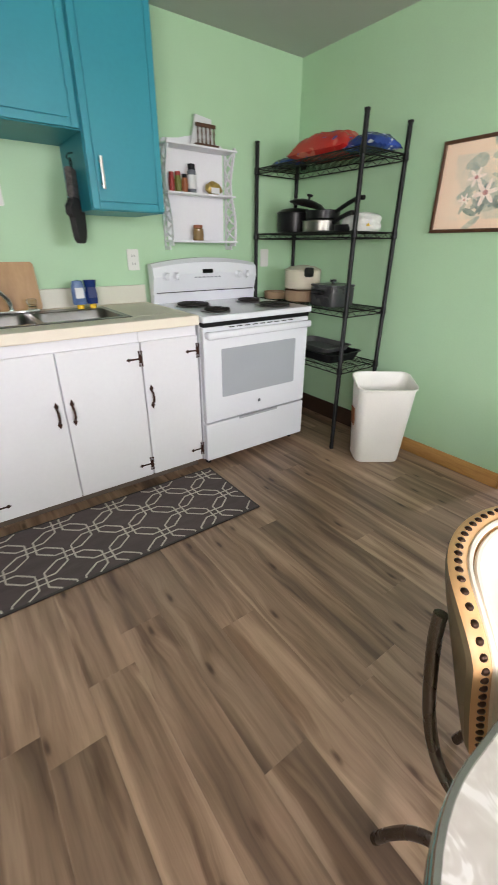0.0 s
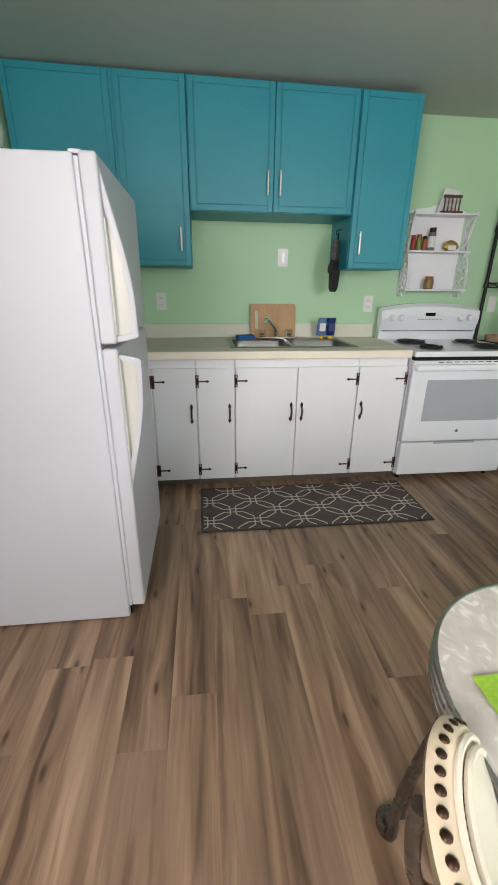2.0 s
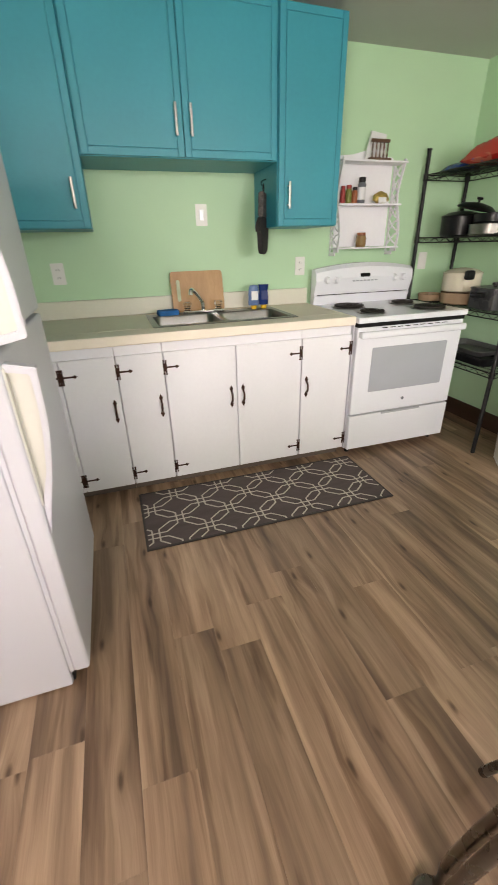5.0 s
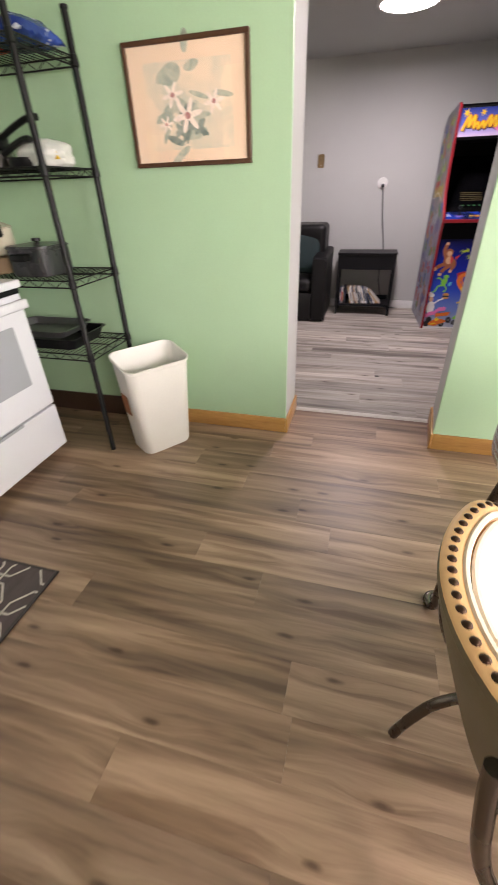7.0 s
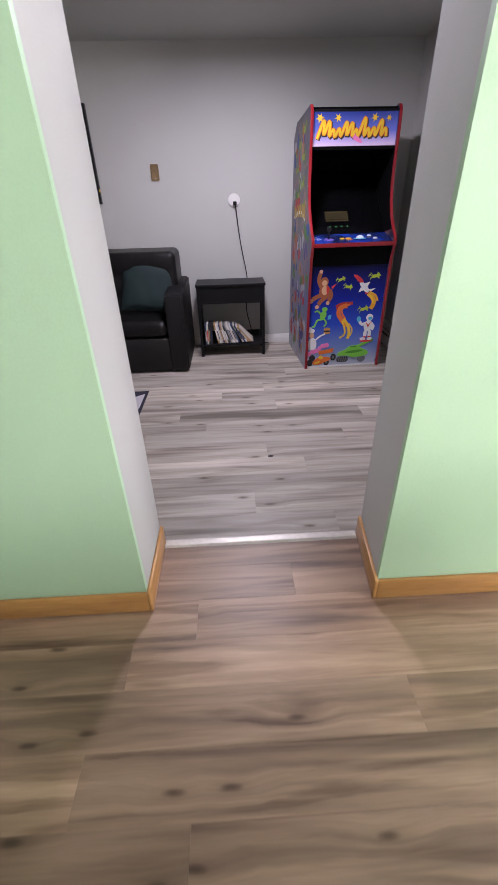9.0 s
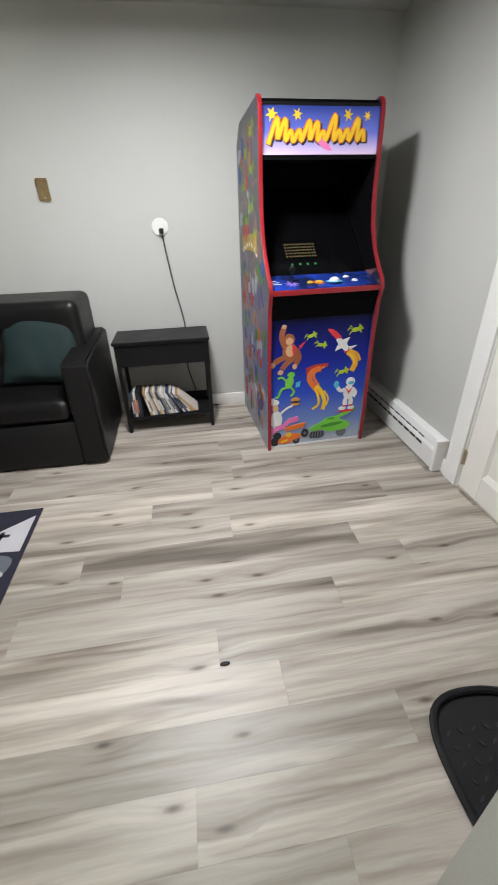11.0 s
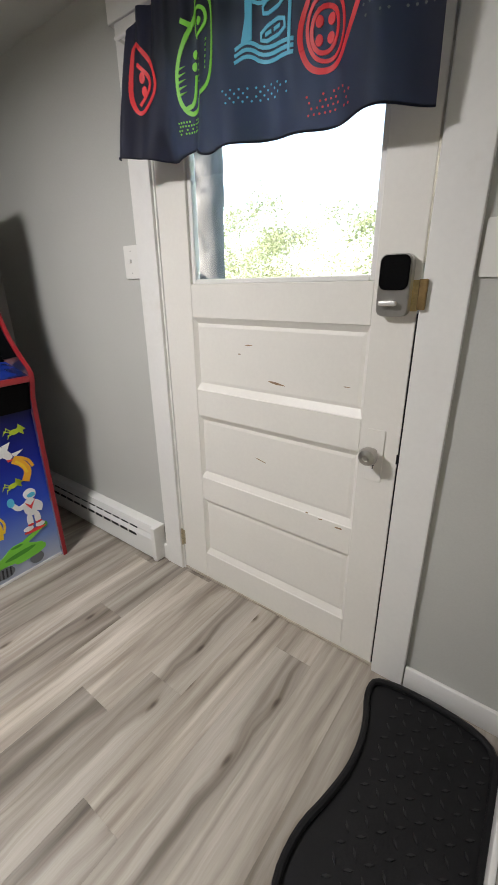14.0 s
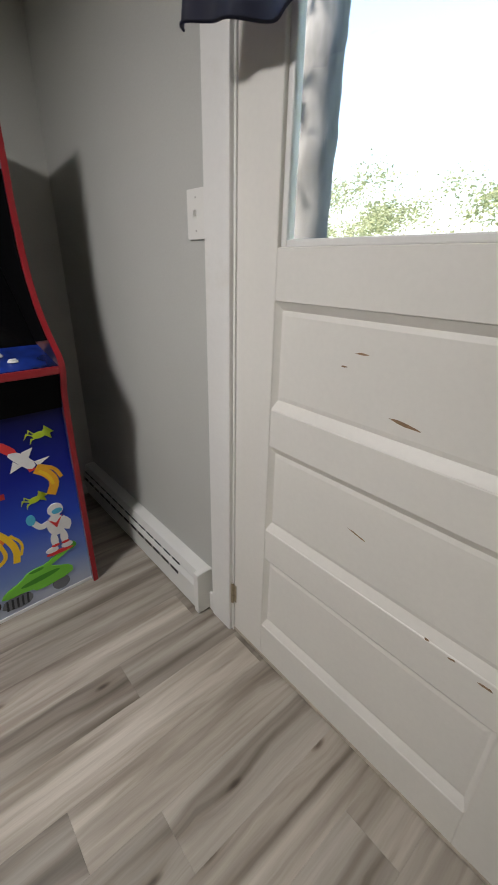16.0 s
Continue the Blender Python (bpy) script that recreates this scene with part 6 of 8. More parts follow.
lk = thing("smart_lock", (3.236, YD, 1.305), "black and nickel keypad deadbolt on the door", "lock")
part("housing", prism(rounded(0.082, 0.150, 0.018, 6), 0.030, pose(3.238, YD + 0.0005, 1.307, 90, 0, 180), 0.004), NICKEL, lk, "", True)
part("keypad_cover", prism(rounded(0.074, 0.082, 0.016, 6), 0.006, pose(3.238, YD + 0.0302, 1.338, 90, 0, 180), 0.002), BLACKGLASS, lk, "glossy black cover", True)
part("thumb_turn", box(3.222, 3.268, YD + 0.036, YD + 0.050, 1.259, 1.271, 0.004), surface("pale_lever", (0.72, 0.71, 0.68), 0.3, 0.5, vary=0.05), lk, "pale metal thumb turn")
part("pivot", lathe([(0.010, 0), (0.010, 0.010), (0, 0.011)], (3.238, YD + 0.030, 1.265), 12, None, pose(0, 0, 0, -90)), NICKEL, lk)
part("strike_plate", box(3.179, 3.198, YD + 0.0005, YD + 0.006, 1.245, 1.320, 0.001, 1), BRASS, lk, "worn brass strike plate")
part("strike_box", box(3.156, 3.176, LY0 + 0.0215, LY0 + 0.034, 1.250, 1.322, 0.002, 1), surface("tarnished_strike", (0.36, 0.24, 0.11), 0.35, 0.9, vary=0.4, scale=40), lk, "tarnished strike box")
kn = thing("door_knob", (3.245, YD, 0.83), "round nickel knob on a painted backplate", "door knob")
part("backplate", box(3.222, 3.276, YD + 0.0003, YD + 0.004, 0.742, 0.910, 0.0015), DOORPAINT, kn)
part("knob", lathe([(0.012, 0), (0.011, 0.018), (0.018, 0.026), (0.027, 0.034), (0.029, 0.046), (0.024, 0.058), (0.010, 0.063), (0.006, 0.060), (0, 0.060)], (3.252, YD + 0.004, 0.838), 24, None, pose(0, 0, 0, -90)), NICKEL, kn, "satin nickel knob", True)
part("keyhole", prism(ellipse(0, 0.004, 0.004, 0.004, 0, 10), 0.0004, pose(3.250, YD + 0.0040, 0.792, 90, 0, 180)), DARKP, kn)
part("keyhole_slot", box(3.2485, 3.2515, YD + 0.0040, YD + 0.0044, 0.782, 0.793), DARKP, kn)

# ---- valance curtain on a rod ----
cu = thing("valance_curtain", (3.67, -0.90, 1.66), "black valance with neon game controller outlines", "curtain")
CXL, CXR = 4.140, 3.178


def cloth(u, v, lift=0.0):
    """u runs along the cloth from the hinge side, v from the hem (0) to the rod (1)."""
    x = CXL + (CXR - CXL) * u
    x += (4.070 - CXL) * v * max(0.0, 1 - u * 3.0) * 0.9
    low = 1 - v
    fold = 0.017 * math.sin(u * 30 + 1.3 * math.sin(v * 2)) * (0.30 + 0.70 * low) + 0.024 * math.sin(u * 15.5 + 0.7) * low + 0.006 * math.sin(u * 71 + v * 3) * v + 0.020 * math.sin(u * 52 + 0.8) * low * math.exp(-(u / 0.32) ** 2) + 0.008 * math.sin(u * 88 + 2.0 * v) * v * v
    curl = 0.045 * math.exp(-((u - 0.36) / 0.06) ** 2) * low ** 2 - 0.03 * math.exp(-((u - 0.27) / 0.05) ** 2) * low ** 2
    y = -0.868 + fold + curl
    hem = 1.668 + 0.030 * (1 - u) ** 4 - 0.018 * math.exp(-((u - 0.39) / 0.05) ** 2) + 0.014 * math.exp(-((u - 0.29) / 0.05) ** 2) - 0.012 * u + 0.004 * math.sin(u * 23)
    top = 2.074 + 0.003 * math.sin(u * 40) - 0.06 * math.exp(-u / 0.07)
    return Vector((x, y + lift, hem + (top - hem) * v))


b = bmesh.new()
NU, NV = 120, 24
for s in (0.0,):
    grid = [[b.verts.new(cloth(i / NU, j / NV, s)) for j in range(NV + 1)] for i in range(NU + 1)]
    for i in range(NU):
        for j in range(NV):
            b.faces.new((grid[i][j], grid[i + 1][j], grid[i + 1][j + 1], grid[i][j + 1]))
m, nt, bs = nodes_of("black_valance_cloth")
lt = nt.nodes.new("ShaderNodeBsdfTranslucent")
lt.inputs[0].default_value = (0.10, 0.11, 0.20, 1)
mx = nt.nodes.new("ShaderNodeMixShader")
mx.inputs[0].default_value = 0.45
bs.inputs["Base Color"].default_value = (0.008, 0.0085, 0.014, 1)
bs.inputs["Roughness"].default_value = 0.62
bs.inputs["Specular IOR Level"].default_value = 0.3
bs.inputs["Sheen Weight"].default_value = 0.06
bump(nt, bs, noise_tex(nt, coords(nt), 700, 2), 0.3, 0.0008)
link(nt, bs.outputs[0], mx.inputs[1])
link(nt, lt.outputs[0], mx.inputs[2])
link(nt, mx.outputs[0], nt.nodes["Material Output"].inputs[0])
cloth_ob = part("cloth", b, m, cu, "", True)
part("hem", tube([cloth(i / 100, 0.004, 0.001) for i in range(101)], 0.003, 6), m, cu, "", True)
rod = part("rod", tube([(3.12, -0.905, 2.042), (4.19, -0.905, 2.042)], 0.006, 8), TRIM, cu)
for x in (3.125, 4.185):
    part("bracket", tube([(x, -0.905, 2.042), (x, -0.95, 2.042)], 0.005, 8), TRIM, cu)


def printed(name, mat_, shapes, label):
    def place(x, z, lift):
        v = (z - 1.66) / 0.43
        u = (CXL - x) / (CXL - CXR)
        for _ in range(3):
            p = cloth(u, v)
            u += (p.x - x) / (CXL - CXR)
            v += (z - p.z) / 0.43
        return cloth(min(max(u, 0.001), 0.999), min(max(v, 0.001), 0.999), 0.0008 + max(0.0, lift))
    return part(name, print_on(shapes, place, 0.0008), mat_, cloth_ob, label)


def loop_line(pts, w, rounds=3):
    return strips(smooth_path(pts, rounds, True), w, True)


def open_line(pts, w, rounds=2):
    return strips(smooth_path(pts, rounds), w)


CRED, CGREEN, CBLUE = plain("neon_red", (0.75, 0.03, 0.04)), plain("neon_green", (0.20, 0.62, 0.06)), plain("neon_blue", (0.10, 0.50, 0.70))
s = loop_line([(3.50, 1.82), (3.47, 1.745), (3.40, 1.735), (3.355, 1.79), (3.33, 1.86), (3.27, 1.91), (3.19, 1.93), (3.19, 2.06), (3.26, 2.07), (3.34, 2.03), (3.40, 1.96), (3.46, 1.90)], 0.012)
s += loop_line([(3.478, 1.815), (3.455, 1.762), (3.405, 1.752), (3.372, 1.79), (3.385, 1.85), (3.43, 1.875), (3.465, 1.86)], 0.008)
s += loop_line([(3.43 + 0.034 * math.cos(a), 1.812 + 0.042 * math.sin(a)) for a in (0.628 * k for k in range(10))], 0.009, 1)
s += [ellipse(3.43 + 0.019 * math.cos(a), 1.812 + 0.023 * math.sin(a), 0.009, 0.011, 0, 10) for a in (0.785 + 1.571 * k for k in range(4))]
s += [ellipse(3.285, 1.975, 0.018, 0.023, 0, 14), ellipse(3.255, 2.01, 0.016, 0.019, 0, 14), ellipse(3.29, 2.025, 0.013, 0.016, 0, 14), ellipse(3.315, 1.995, 0.012, 0.015, 0, 14)]
s += open_line([(3.36, 1.845), (3.35, 1.875)], 0.009, 0) + open_line([(3.335, 1.885), (3.325, 1.915)], 0.009, 0)
s += open_line([(3.40, 1.965), (3.385, 1.95), (3.36, 1.965), (3.35, 2.0)], 0.012)
s = [[(x_ + 0.004, z_ + 0.030) for x_, z_ in o] for o in s]
printed("red_controller", CRED, s, "neon red game controller outline")
s = loop_line([(3.925, 1.90), (3.93, 1.82), (3.90, 1.775), (3.86, 1.78), (3.85, 1.81), (3.80, 1.80), (3.775, 1.84), (3.775, 1.96), (3.80, 2.005), (3.84, 2.01)], 0.011)
s += loop_line([(3.86, 1.96), (3.85, 1.93), (3.82, 1.93), (3.80, 1.95), (3.81, 1.98), (3.84, 1.985)], 0.008, 2)
s += [ellipse(3.865, 1.905, 0.009, 0.010, 0, 10), ellipse(3.87, 1.88, 0.009, 0.010, 0, 10), ellipse(3.825, 1.955, 0.008, 0.009, 0, 10)]
s += [[(3.85 - 0.0, 1.84 + 0.012 * k), (3.80, 1.85 + 0.012 * k), (3.80, 1.855 + 0.012 * k), (3.85, 1.842 + 0.012 * k)] for k in range(6)]
s += [[(3.925, 1.82 + 0.014 * k), (3.90, 1.83 + 0.014 * k), (3.925, 1.827 + 0.014 * k)] for k in range(5)]
s += open_line([(3.905, 1.79), (3.875, 1.80), (3.865, 1.86)], 0.011) + open_line([(3.90, 1.98), (3.87, 1.965), (3.855, 1.985)], 0.011)
s = [[(x_ - 0.030, z_) for x_, z_ in o] for o in s]
printed("green_controller", CGREEN, s, "neon green game controller outline")
s = []
for k in range(3):
    s += open_line([(3.70, 1.985 - 0.016 * k), (3.66, 1.965 - 0.016 * k), (3.60, 1.96 - 0.016 * k), (3.56, 1.975 - 0.016 * k)], 0.008)
    s += open_line([(3.735, 1.845 - 0.016 * k), (3.69, 1.86 - 0.016 * k), (3.64, 1.83 - 0.016 * k), (3.53, 1.825 - 0.014 * k)], 0.009)
s += open_line([(3.555, 1.985), (3.545, 2.0), (3.538, 1.98), (3.545, 1.80)], 0.009)
s += loop_line([(3.645, 1.93), (3.565, 1.935), (3.56, 1.905), (3.64, 1.90)], 0.009, 1) + loop_line([(3.65, 1.875), (3.56, 1.88), (3.555, 1.845), (3.65, 1.845)], 0.009, 1)
s += [[(3.70, 1.95), (3.68, 1.95), (3.68, 1.86), (3.715, 1.85), (3.70, 1.91)], [(3.635, 1.865), (3.61, 1.866), (3.61, 1.857), (3.635, 1.856)], [(3.60, 1.866), (3.575, 1.867), (3.575, 1.858), (3.60, 1.857)]]
s = [[(3.590 + (x_ - 3.630) * 0.80, 1.905 + (z_ - 1.895) * 0.86) for x_, z_ in o] for o in s]
printed("blue_controller", CBLUE, s, "neon blue game console outline")
s = loop_line([(4.06, 1.99), (4.02, 1.95), (3.98, 1.89), (3.985, 1.85), (4.05, 1.80), (4.075, 1.84), (4.07, 1.92)], 0.011) + open_line([(4.05, 1.93), (4.005, 1.89), (4.01, 1.86), (4.05, 1.83)], 0.010)
s += [ellipse(4.035, 1.895, 0.010, 0.014, 0, 10), ellipse(4.03, 1.862, 0.010, 0.013, 0, 10)]
printed("red_joystick", CRED, s, "neon red controller outline at the edge")
rd = random.Random(5)
for nm, mm, cx_, cz_, w_, h2 in (("red_dots", CRED, 3.42, 1.715, 0.06, 0.025), ("blue_dots", CBLUE, 3.62, 1.77, 0.09, 0.018), ("green_dots", CGREEN, 3.87, 1.752, 0.04, 0.018), ("grey_dots", GREYP, 3.27, 1.86, 0.07, 0.04)):
    printed(nm, mm, [ellipse(cx_ - w_ + 2 * w_ * (i + 0.5 * (j % 2)) / 9, cz_ - h2 + 2 * h2 * j / 4, 0.0026, 0.0026, 0, 6) for i in range(9) for j in range(4) if rd.random() < 0.85], "small halftone dots")

# ---- switches ----


def wall_switch(x, z, label):
    t = thing("light_switch", (x, LY0, z), label, "switch", "white wall plates")
    part("plate", prism(rounded(0.085, 0.122, 0.006), 0.007, pose(x, LY0 + 0.0005, z, 90, 0, 180), 0.002), SWITCHW, t)
    part("toggle", box(x - 0.004, x + 0.004, LY0 + 0.007, LY0 + 0.018, z - 0.004, z + 0.010, 0.002), SWITCHW, t)
    for dz in (-0.04, 0.04):
        part("screw", lathe([(0.003, 0), (0.002, 0.001), (0, 0.001)], (x, LY0 + 0.0073, z + dz), 8, None, pose(0, 0, 0, -90)), NICKEL, t)


wall_switch(4.303, 1.405, "white toggle switch beside the door hinges")
wall_switch(3.012, 1.385, "white toggle switch beside the door lock")

# ---- baseboard heater ----
ht = thing("baseboard_heater", (4.86, LY0, 0), "white electric baseboard heater along the wall", "heater")
prof = [(0.0, 0.012), (0.062, 0.012), (0.062, 0.055), (0.068, 0.060), (0.068, 0.128), (0.058, 0.150), (0.058, 0.158), (0.050, 0.192), (0.0, 0.196)]
HM = Matrix(((0, 0, 1, 4.282), (1, 0, 0, LY0 + 0.001), (0, 1, 0, 0), (0, 0, 0, 1)))
part("housing", prism(prof, 5.465 - 4.282, HM), surface("white_heater_paint", (0.76, 0.76, 0.73), 0.4, vary=0.04), ht)
part("end_cap", box(4.272, 4.300, LY0 + 0.001, LY0 + 0.072, 0.008, 0.200, 0.004), surface("heater_end_paint", (0.78, 0.77, 0.74), 0.4, vary=0.04), ht)
for k in range(14):
    x = 4.42 + k * 0.075
    part("slot", box(x, x + 0.062, LY0 + 0.0675, LY0 + 0.0693, 0.106, 0.122), BLACK, ht)
    part("slot", box(x, x + 0.058, LY0 + 0.0555, LY0 + 0.0612, 0.148, 0.156), BLACK, ht)

# ---- boot mat ----
mo = smooth_path([(2.775, -0.915), (2.95, -0.940), (3.135, -0.925), (3.150, -0.86), (3.105, -0.74), (3.095, -0.62), (3.115, -0.50), (3.150, -0.38), (3.140, -0.25), (3.06, -0.190), (2.90, -0.185), (2.78, -0.20), (2.757, -0.35), (2.757, -0.80)], 2, True)
bm_ = thing("boot_mat", (2.95, -0.55, 0), "black rubber boot tray with raised lip", "mat")
part("tray", prism(mo, 0.004, pose(0, 0, 0.0005)), RUBBER, bm_)
part("lip", tube([(x, y, 0.012) for x, y in mo], 0.011, 8, closed=True), RUBBER, bm_, "", True)
TREAD = surface("rubber_tread", (0.018, 0.018, 0.020), 0.34, vary=0.3, relief=0.1)
stud_mesh = None
for i in range(9):
    for j in range(18):
        x, y = 2.79 + i * 0.037, -0.90 + j * 0.039
        if 2.785 < x < 3.075 and -0.91 < y < -0.22:
            if stud_mesh is None:
                first = part("tread", prism([(-0.013, 0), (0, 0.0036), (0.013, 0), (0, -0.0036)], 0.003, pose(*ORIGIN[bm_])), TREAD, bm_)
                stud_mesh = first.data
                stud = first
            else:
                stud = new("tread", stud_mesh)
                stud.parent = bm_
            stud.matrix_basis = bm_.matrix_basis.inverted() @ pose(x, y, 0.0045, 0, 0, 35 if (i + j) % 2 else -55)

# ---- dark crumb of dirt on the floor ----
b = bmesh.new()
bmesh.ops.create_icosphere(b, subdivisions=2, radius=1.0)
for v in b.verts:
    k = 1 + 0.35 * noise.noise(v.co * 2.1)
    v.co = Vector((3.365 + v.co.x * 0.008 * k, 0.372 + v.co.y * 0.017 * k, 0.003 + v.co.z * 0.0028))
solid("dirt_crumb", b, BLACK, (3.365, 0.372, 0.0), "small dark crumb of dirt on the plank floor", "crumb", smooth=True)

# ---- ceiling lamp ----
cl = thing("ceiling_lamp", (4.17, 0.47, LZ), "round white flush LED ceiling lamp, lit", "lamp")
part("base_ring", lathe([(0.205, 0), (0.205, -0.03), (0.195, -0.04), (0.18, -0.04), (0.18, 0)], (4.17, 0.47, LZ - 0.0005), 40), TRIM, cl, "", True)
part("diffuser", lathe([(0.18, -0.02), (0.17, -0.045), (0.12, -0.058), (0, -0.064)], (4.17, 0.47, LZ), 40), glowing("lamp_diffuser", (0.97, 0.97, 1.0), 2.5), cl, "glowing white diffuser", True)

# ---- arcade machine ----
AY0, AY1 = -0.672, -0.042
MATTBLACK = surface("matt_black_laminate", (0.0025, 0.0025, 0.003), 0.7, vary=0.1, relief=0.0, spec=0.06)
ar = thing("arcade_machine", (5.08, -0.357, 0), "upright arcade machine with red edges and colourful art", "arcade machine")
profile = [(5.428, 0.0), (4.695, 0.0), (4.698, 0.83), (4.665, 0.93), (4.665, 0.975), (4.725, 1.03), (4.798, 1.12), (4.842, 1.22), (4.864, 1.33), (4.871, 1.46), (4.868, 1.60), (4.872, 1.735), (4.892, 1.770), (4.925, 1.772), (5.33, 1.735), (5.428, 1.64)]
m, nt, bs = nodes_of("side_art")
v1 = coords(nt)
sepz = nt.nodes.new("ShaderNodeSeparateXYZ")
link(nt, v1, sepz.inputs[0])
grad = ramp(nt, sepz.outputs["Z"], [(0.0, (0.26, 0.28, 0.34)), (0.5, (0.05, 0.07, 0.20)), (1.0, (0.015, 0.015, 0.03))])
splash = noise_tex(nt, v1, 7.0, 5, 0.6, 1.2)
grad = mix(nt, grad, ramp(nt, noise_tex(nt, v1, 4.0, 3, 0.5, 1.0), [(0.0, (0.02, 0.10, 0.03)), (0.45, (0.03, 0.03, 0.08)), (0.6, (0.20, 0.06, 0.03)), (1.0, (0.30, 0.30, 0.36))]), ramp(nt, splash, [(0.50, (0, 0, 0)), (0.58, (0.75, 0.75, 0.75))]))
link(nt, grad, bs.inputs["Base Color"])
bs.inputs["Roughness"].default_value = 0.3
SM = Matrix(((1, 0, 0, 0), (0, 0, 1, 0), (0, 1, 0, 0), (0, 0, 0, 1)))
for y0 in (AY0, AY1 - 0.018):
    part("side_panel", prism(profile, 0.018, Matrix.Translation((0, y0, 0)) @ SM), m, ar, "printed side panel")
TMOULD = surface("red_t_moulding", (0.27, 0.010, 0.016), 0.35, vary=0.1, relief=0.02)
front_edge = profile[1:14]
for y0 in (AY0, AY1 - 0.018):
    b = bmesh.new()
    pts = []
    fine = smooth_path(front_edge, 1)
    rings = []
    for i, (x, z) in enumerate(fine):
        a, c = fine[max(0, i - 1)], fine[min(len(fine) - 1, i + 1)]
        d = Vector((c[0] - a[0], c[1] - a[1])).normalized()
        nx_, nz_ = -d.y, d.x
        rings.append([b.verts.new((x + nx_ * o, y, z + nz_ * o)) for o, y in ((0.0, y0 - 0.001), (0.005, y0 - 0.001), (0.007, y0 + 0.009), (0.005, y0 + 0.019), (0.0, y0 + 0.019))])
    for a, c in zip(rings, rings[1:]):
        for k in range(4):
            b.faces.new((a[k], a[k + 1], c[k + 1], c[k]))
    part("edge_moulding", b, TMOULD, ar, "red plastic edge moulding", True)
IY0, IY1 = AY0 + 0.0185, AY1 - 0.0185
part("back_panel", box(5.404, 5.426, IY0, IY1, 0.01, 1.63), BLACK, ar)
part("top_panel", prism([(4.905, 1.740), (4.905, 1.762), (5.325, 1.718), (5.402, 1.636), (5.402, 1.615), (5.32, 1.697)], IY1 - IY0, Matrix.Translation((0, IY0, 0)) @ SM), MATTBLACK, ar)
m, nt, bs = nodes_of("front_art")
v1 = coords(nt)
sepz = nt.nodes.new("ShaderNodeSeparateXYZ")
link(nt, v1, sepz.inputs[0])
link(nt, ramp(nt, sepz.outputs["Z"], [(0.04, (0.40, 0.44, 0.54)), (0.16, (0.16, 0.24, 0.50)), (0.36, (0.025, 0.07, 0.46)), (0.56, (0.008, 0.018, 0.24)), (0.78, (0.004, 0.005, 0.05))]), bs.inputs["Base Color"])
bs.inputs["Roughness"].default_value = 0.3
bs.inputs["Specular IOR Level"].default_value = 0.15
FX = 4.712
front = part("front_panel", box(FX, FX + 0.018, IY0, IY1, 0.015, 0.80), m, ar, "blue gradient front panel with flat colour shapes")
part("kick_strip", box(FX - 0.003, FX + 0.002, IY0, IY1, 0.002, 0.016), WHITEP, ar)
part("throat", prism([(4.705, 0.80), (4.680, 0.925), (4.695, 0.93), (4.735, 0.80)], IY1 - IY0, Matrix.Translation((0, IY0, 0)) @ SM), MATTBLACK, ar)


def art(u, v, lift):
    """u from the machine's left edge, v up from the floor; both in metres."""
    return Vector((FX - lift, IY1 - u, v))


AW = IY1 - IY0
TANP, BUNP = plain("tan_print", (0.62, 0.36, 0.20)), plain("bun_print", (0.55, 0.25, 0.06))
DEEPRED, GOLDP, LEAFP = plain("deep_red_print", (0.40, 0.02, 0.02)), plain("gold_print", (0.75, 0.36, 0.02)), plain("leaf_print", (0.05, 0.26, 0.02))


def crab(cx, cy, r, turn):
    """A small six-legged blot with bent legs, as one outline."""
    c, n_ = math.cos(radians(turn)), math.sin(radians(turn))
    pts = []
    for k in range(24):
        a = 2 * math.pi * (k + 0.5) / 24
        pts.append((0.5 * math.cos(a), 0.28 * math.sin(a)))
        if k in (0, 2, 8, 10, 20, 14):
            d = a + math.pi / 24
            x0, y0 = 0.5 * math.cos(d), 0.28 * math.sin(d)
            kx, ky = x0 * 1.75, y0 * 2.0 + 0.22
            pts += [(kx - 0.06, ky + 0.06), (x0 * 2.4, ky - 0.42), (kx, ky - 0.10)]
    return [[(cx + r * (x * c - y * n_), cy + r * (x * n_ + y * c)) for x, y in pts]]


def limb(*pts, w=0.03):
    """A bent band of even width, as one outline."""
    quads = strips(smooth_path(pts, 2), w)
    return [[q[0] for q in quads] + [quads[-1][3], quads[-1][2]] + [q[1] for q in quads[::-1]]]


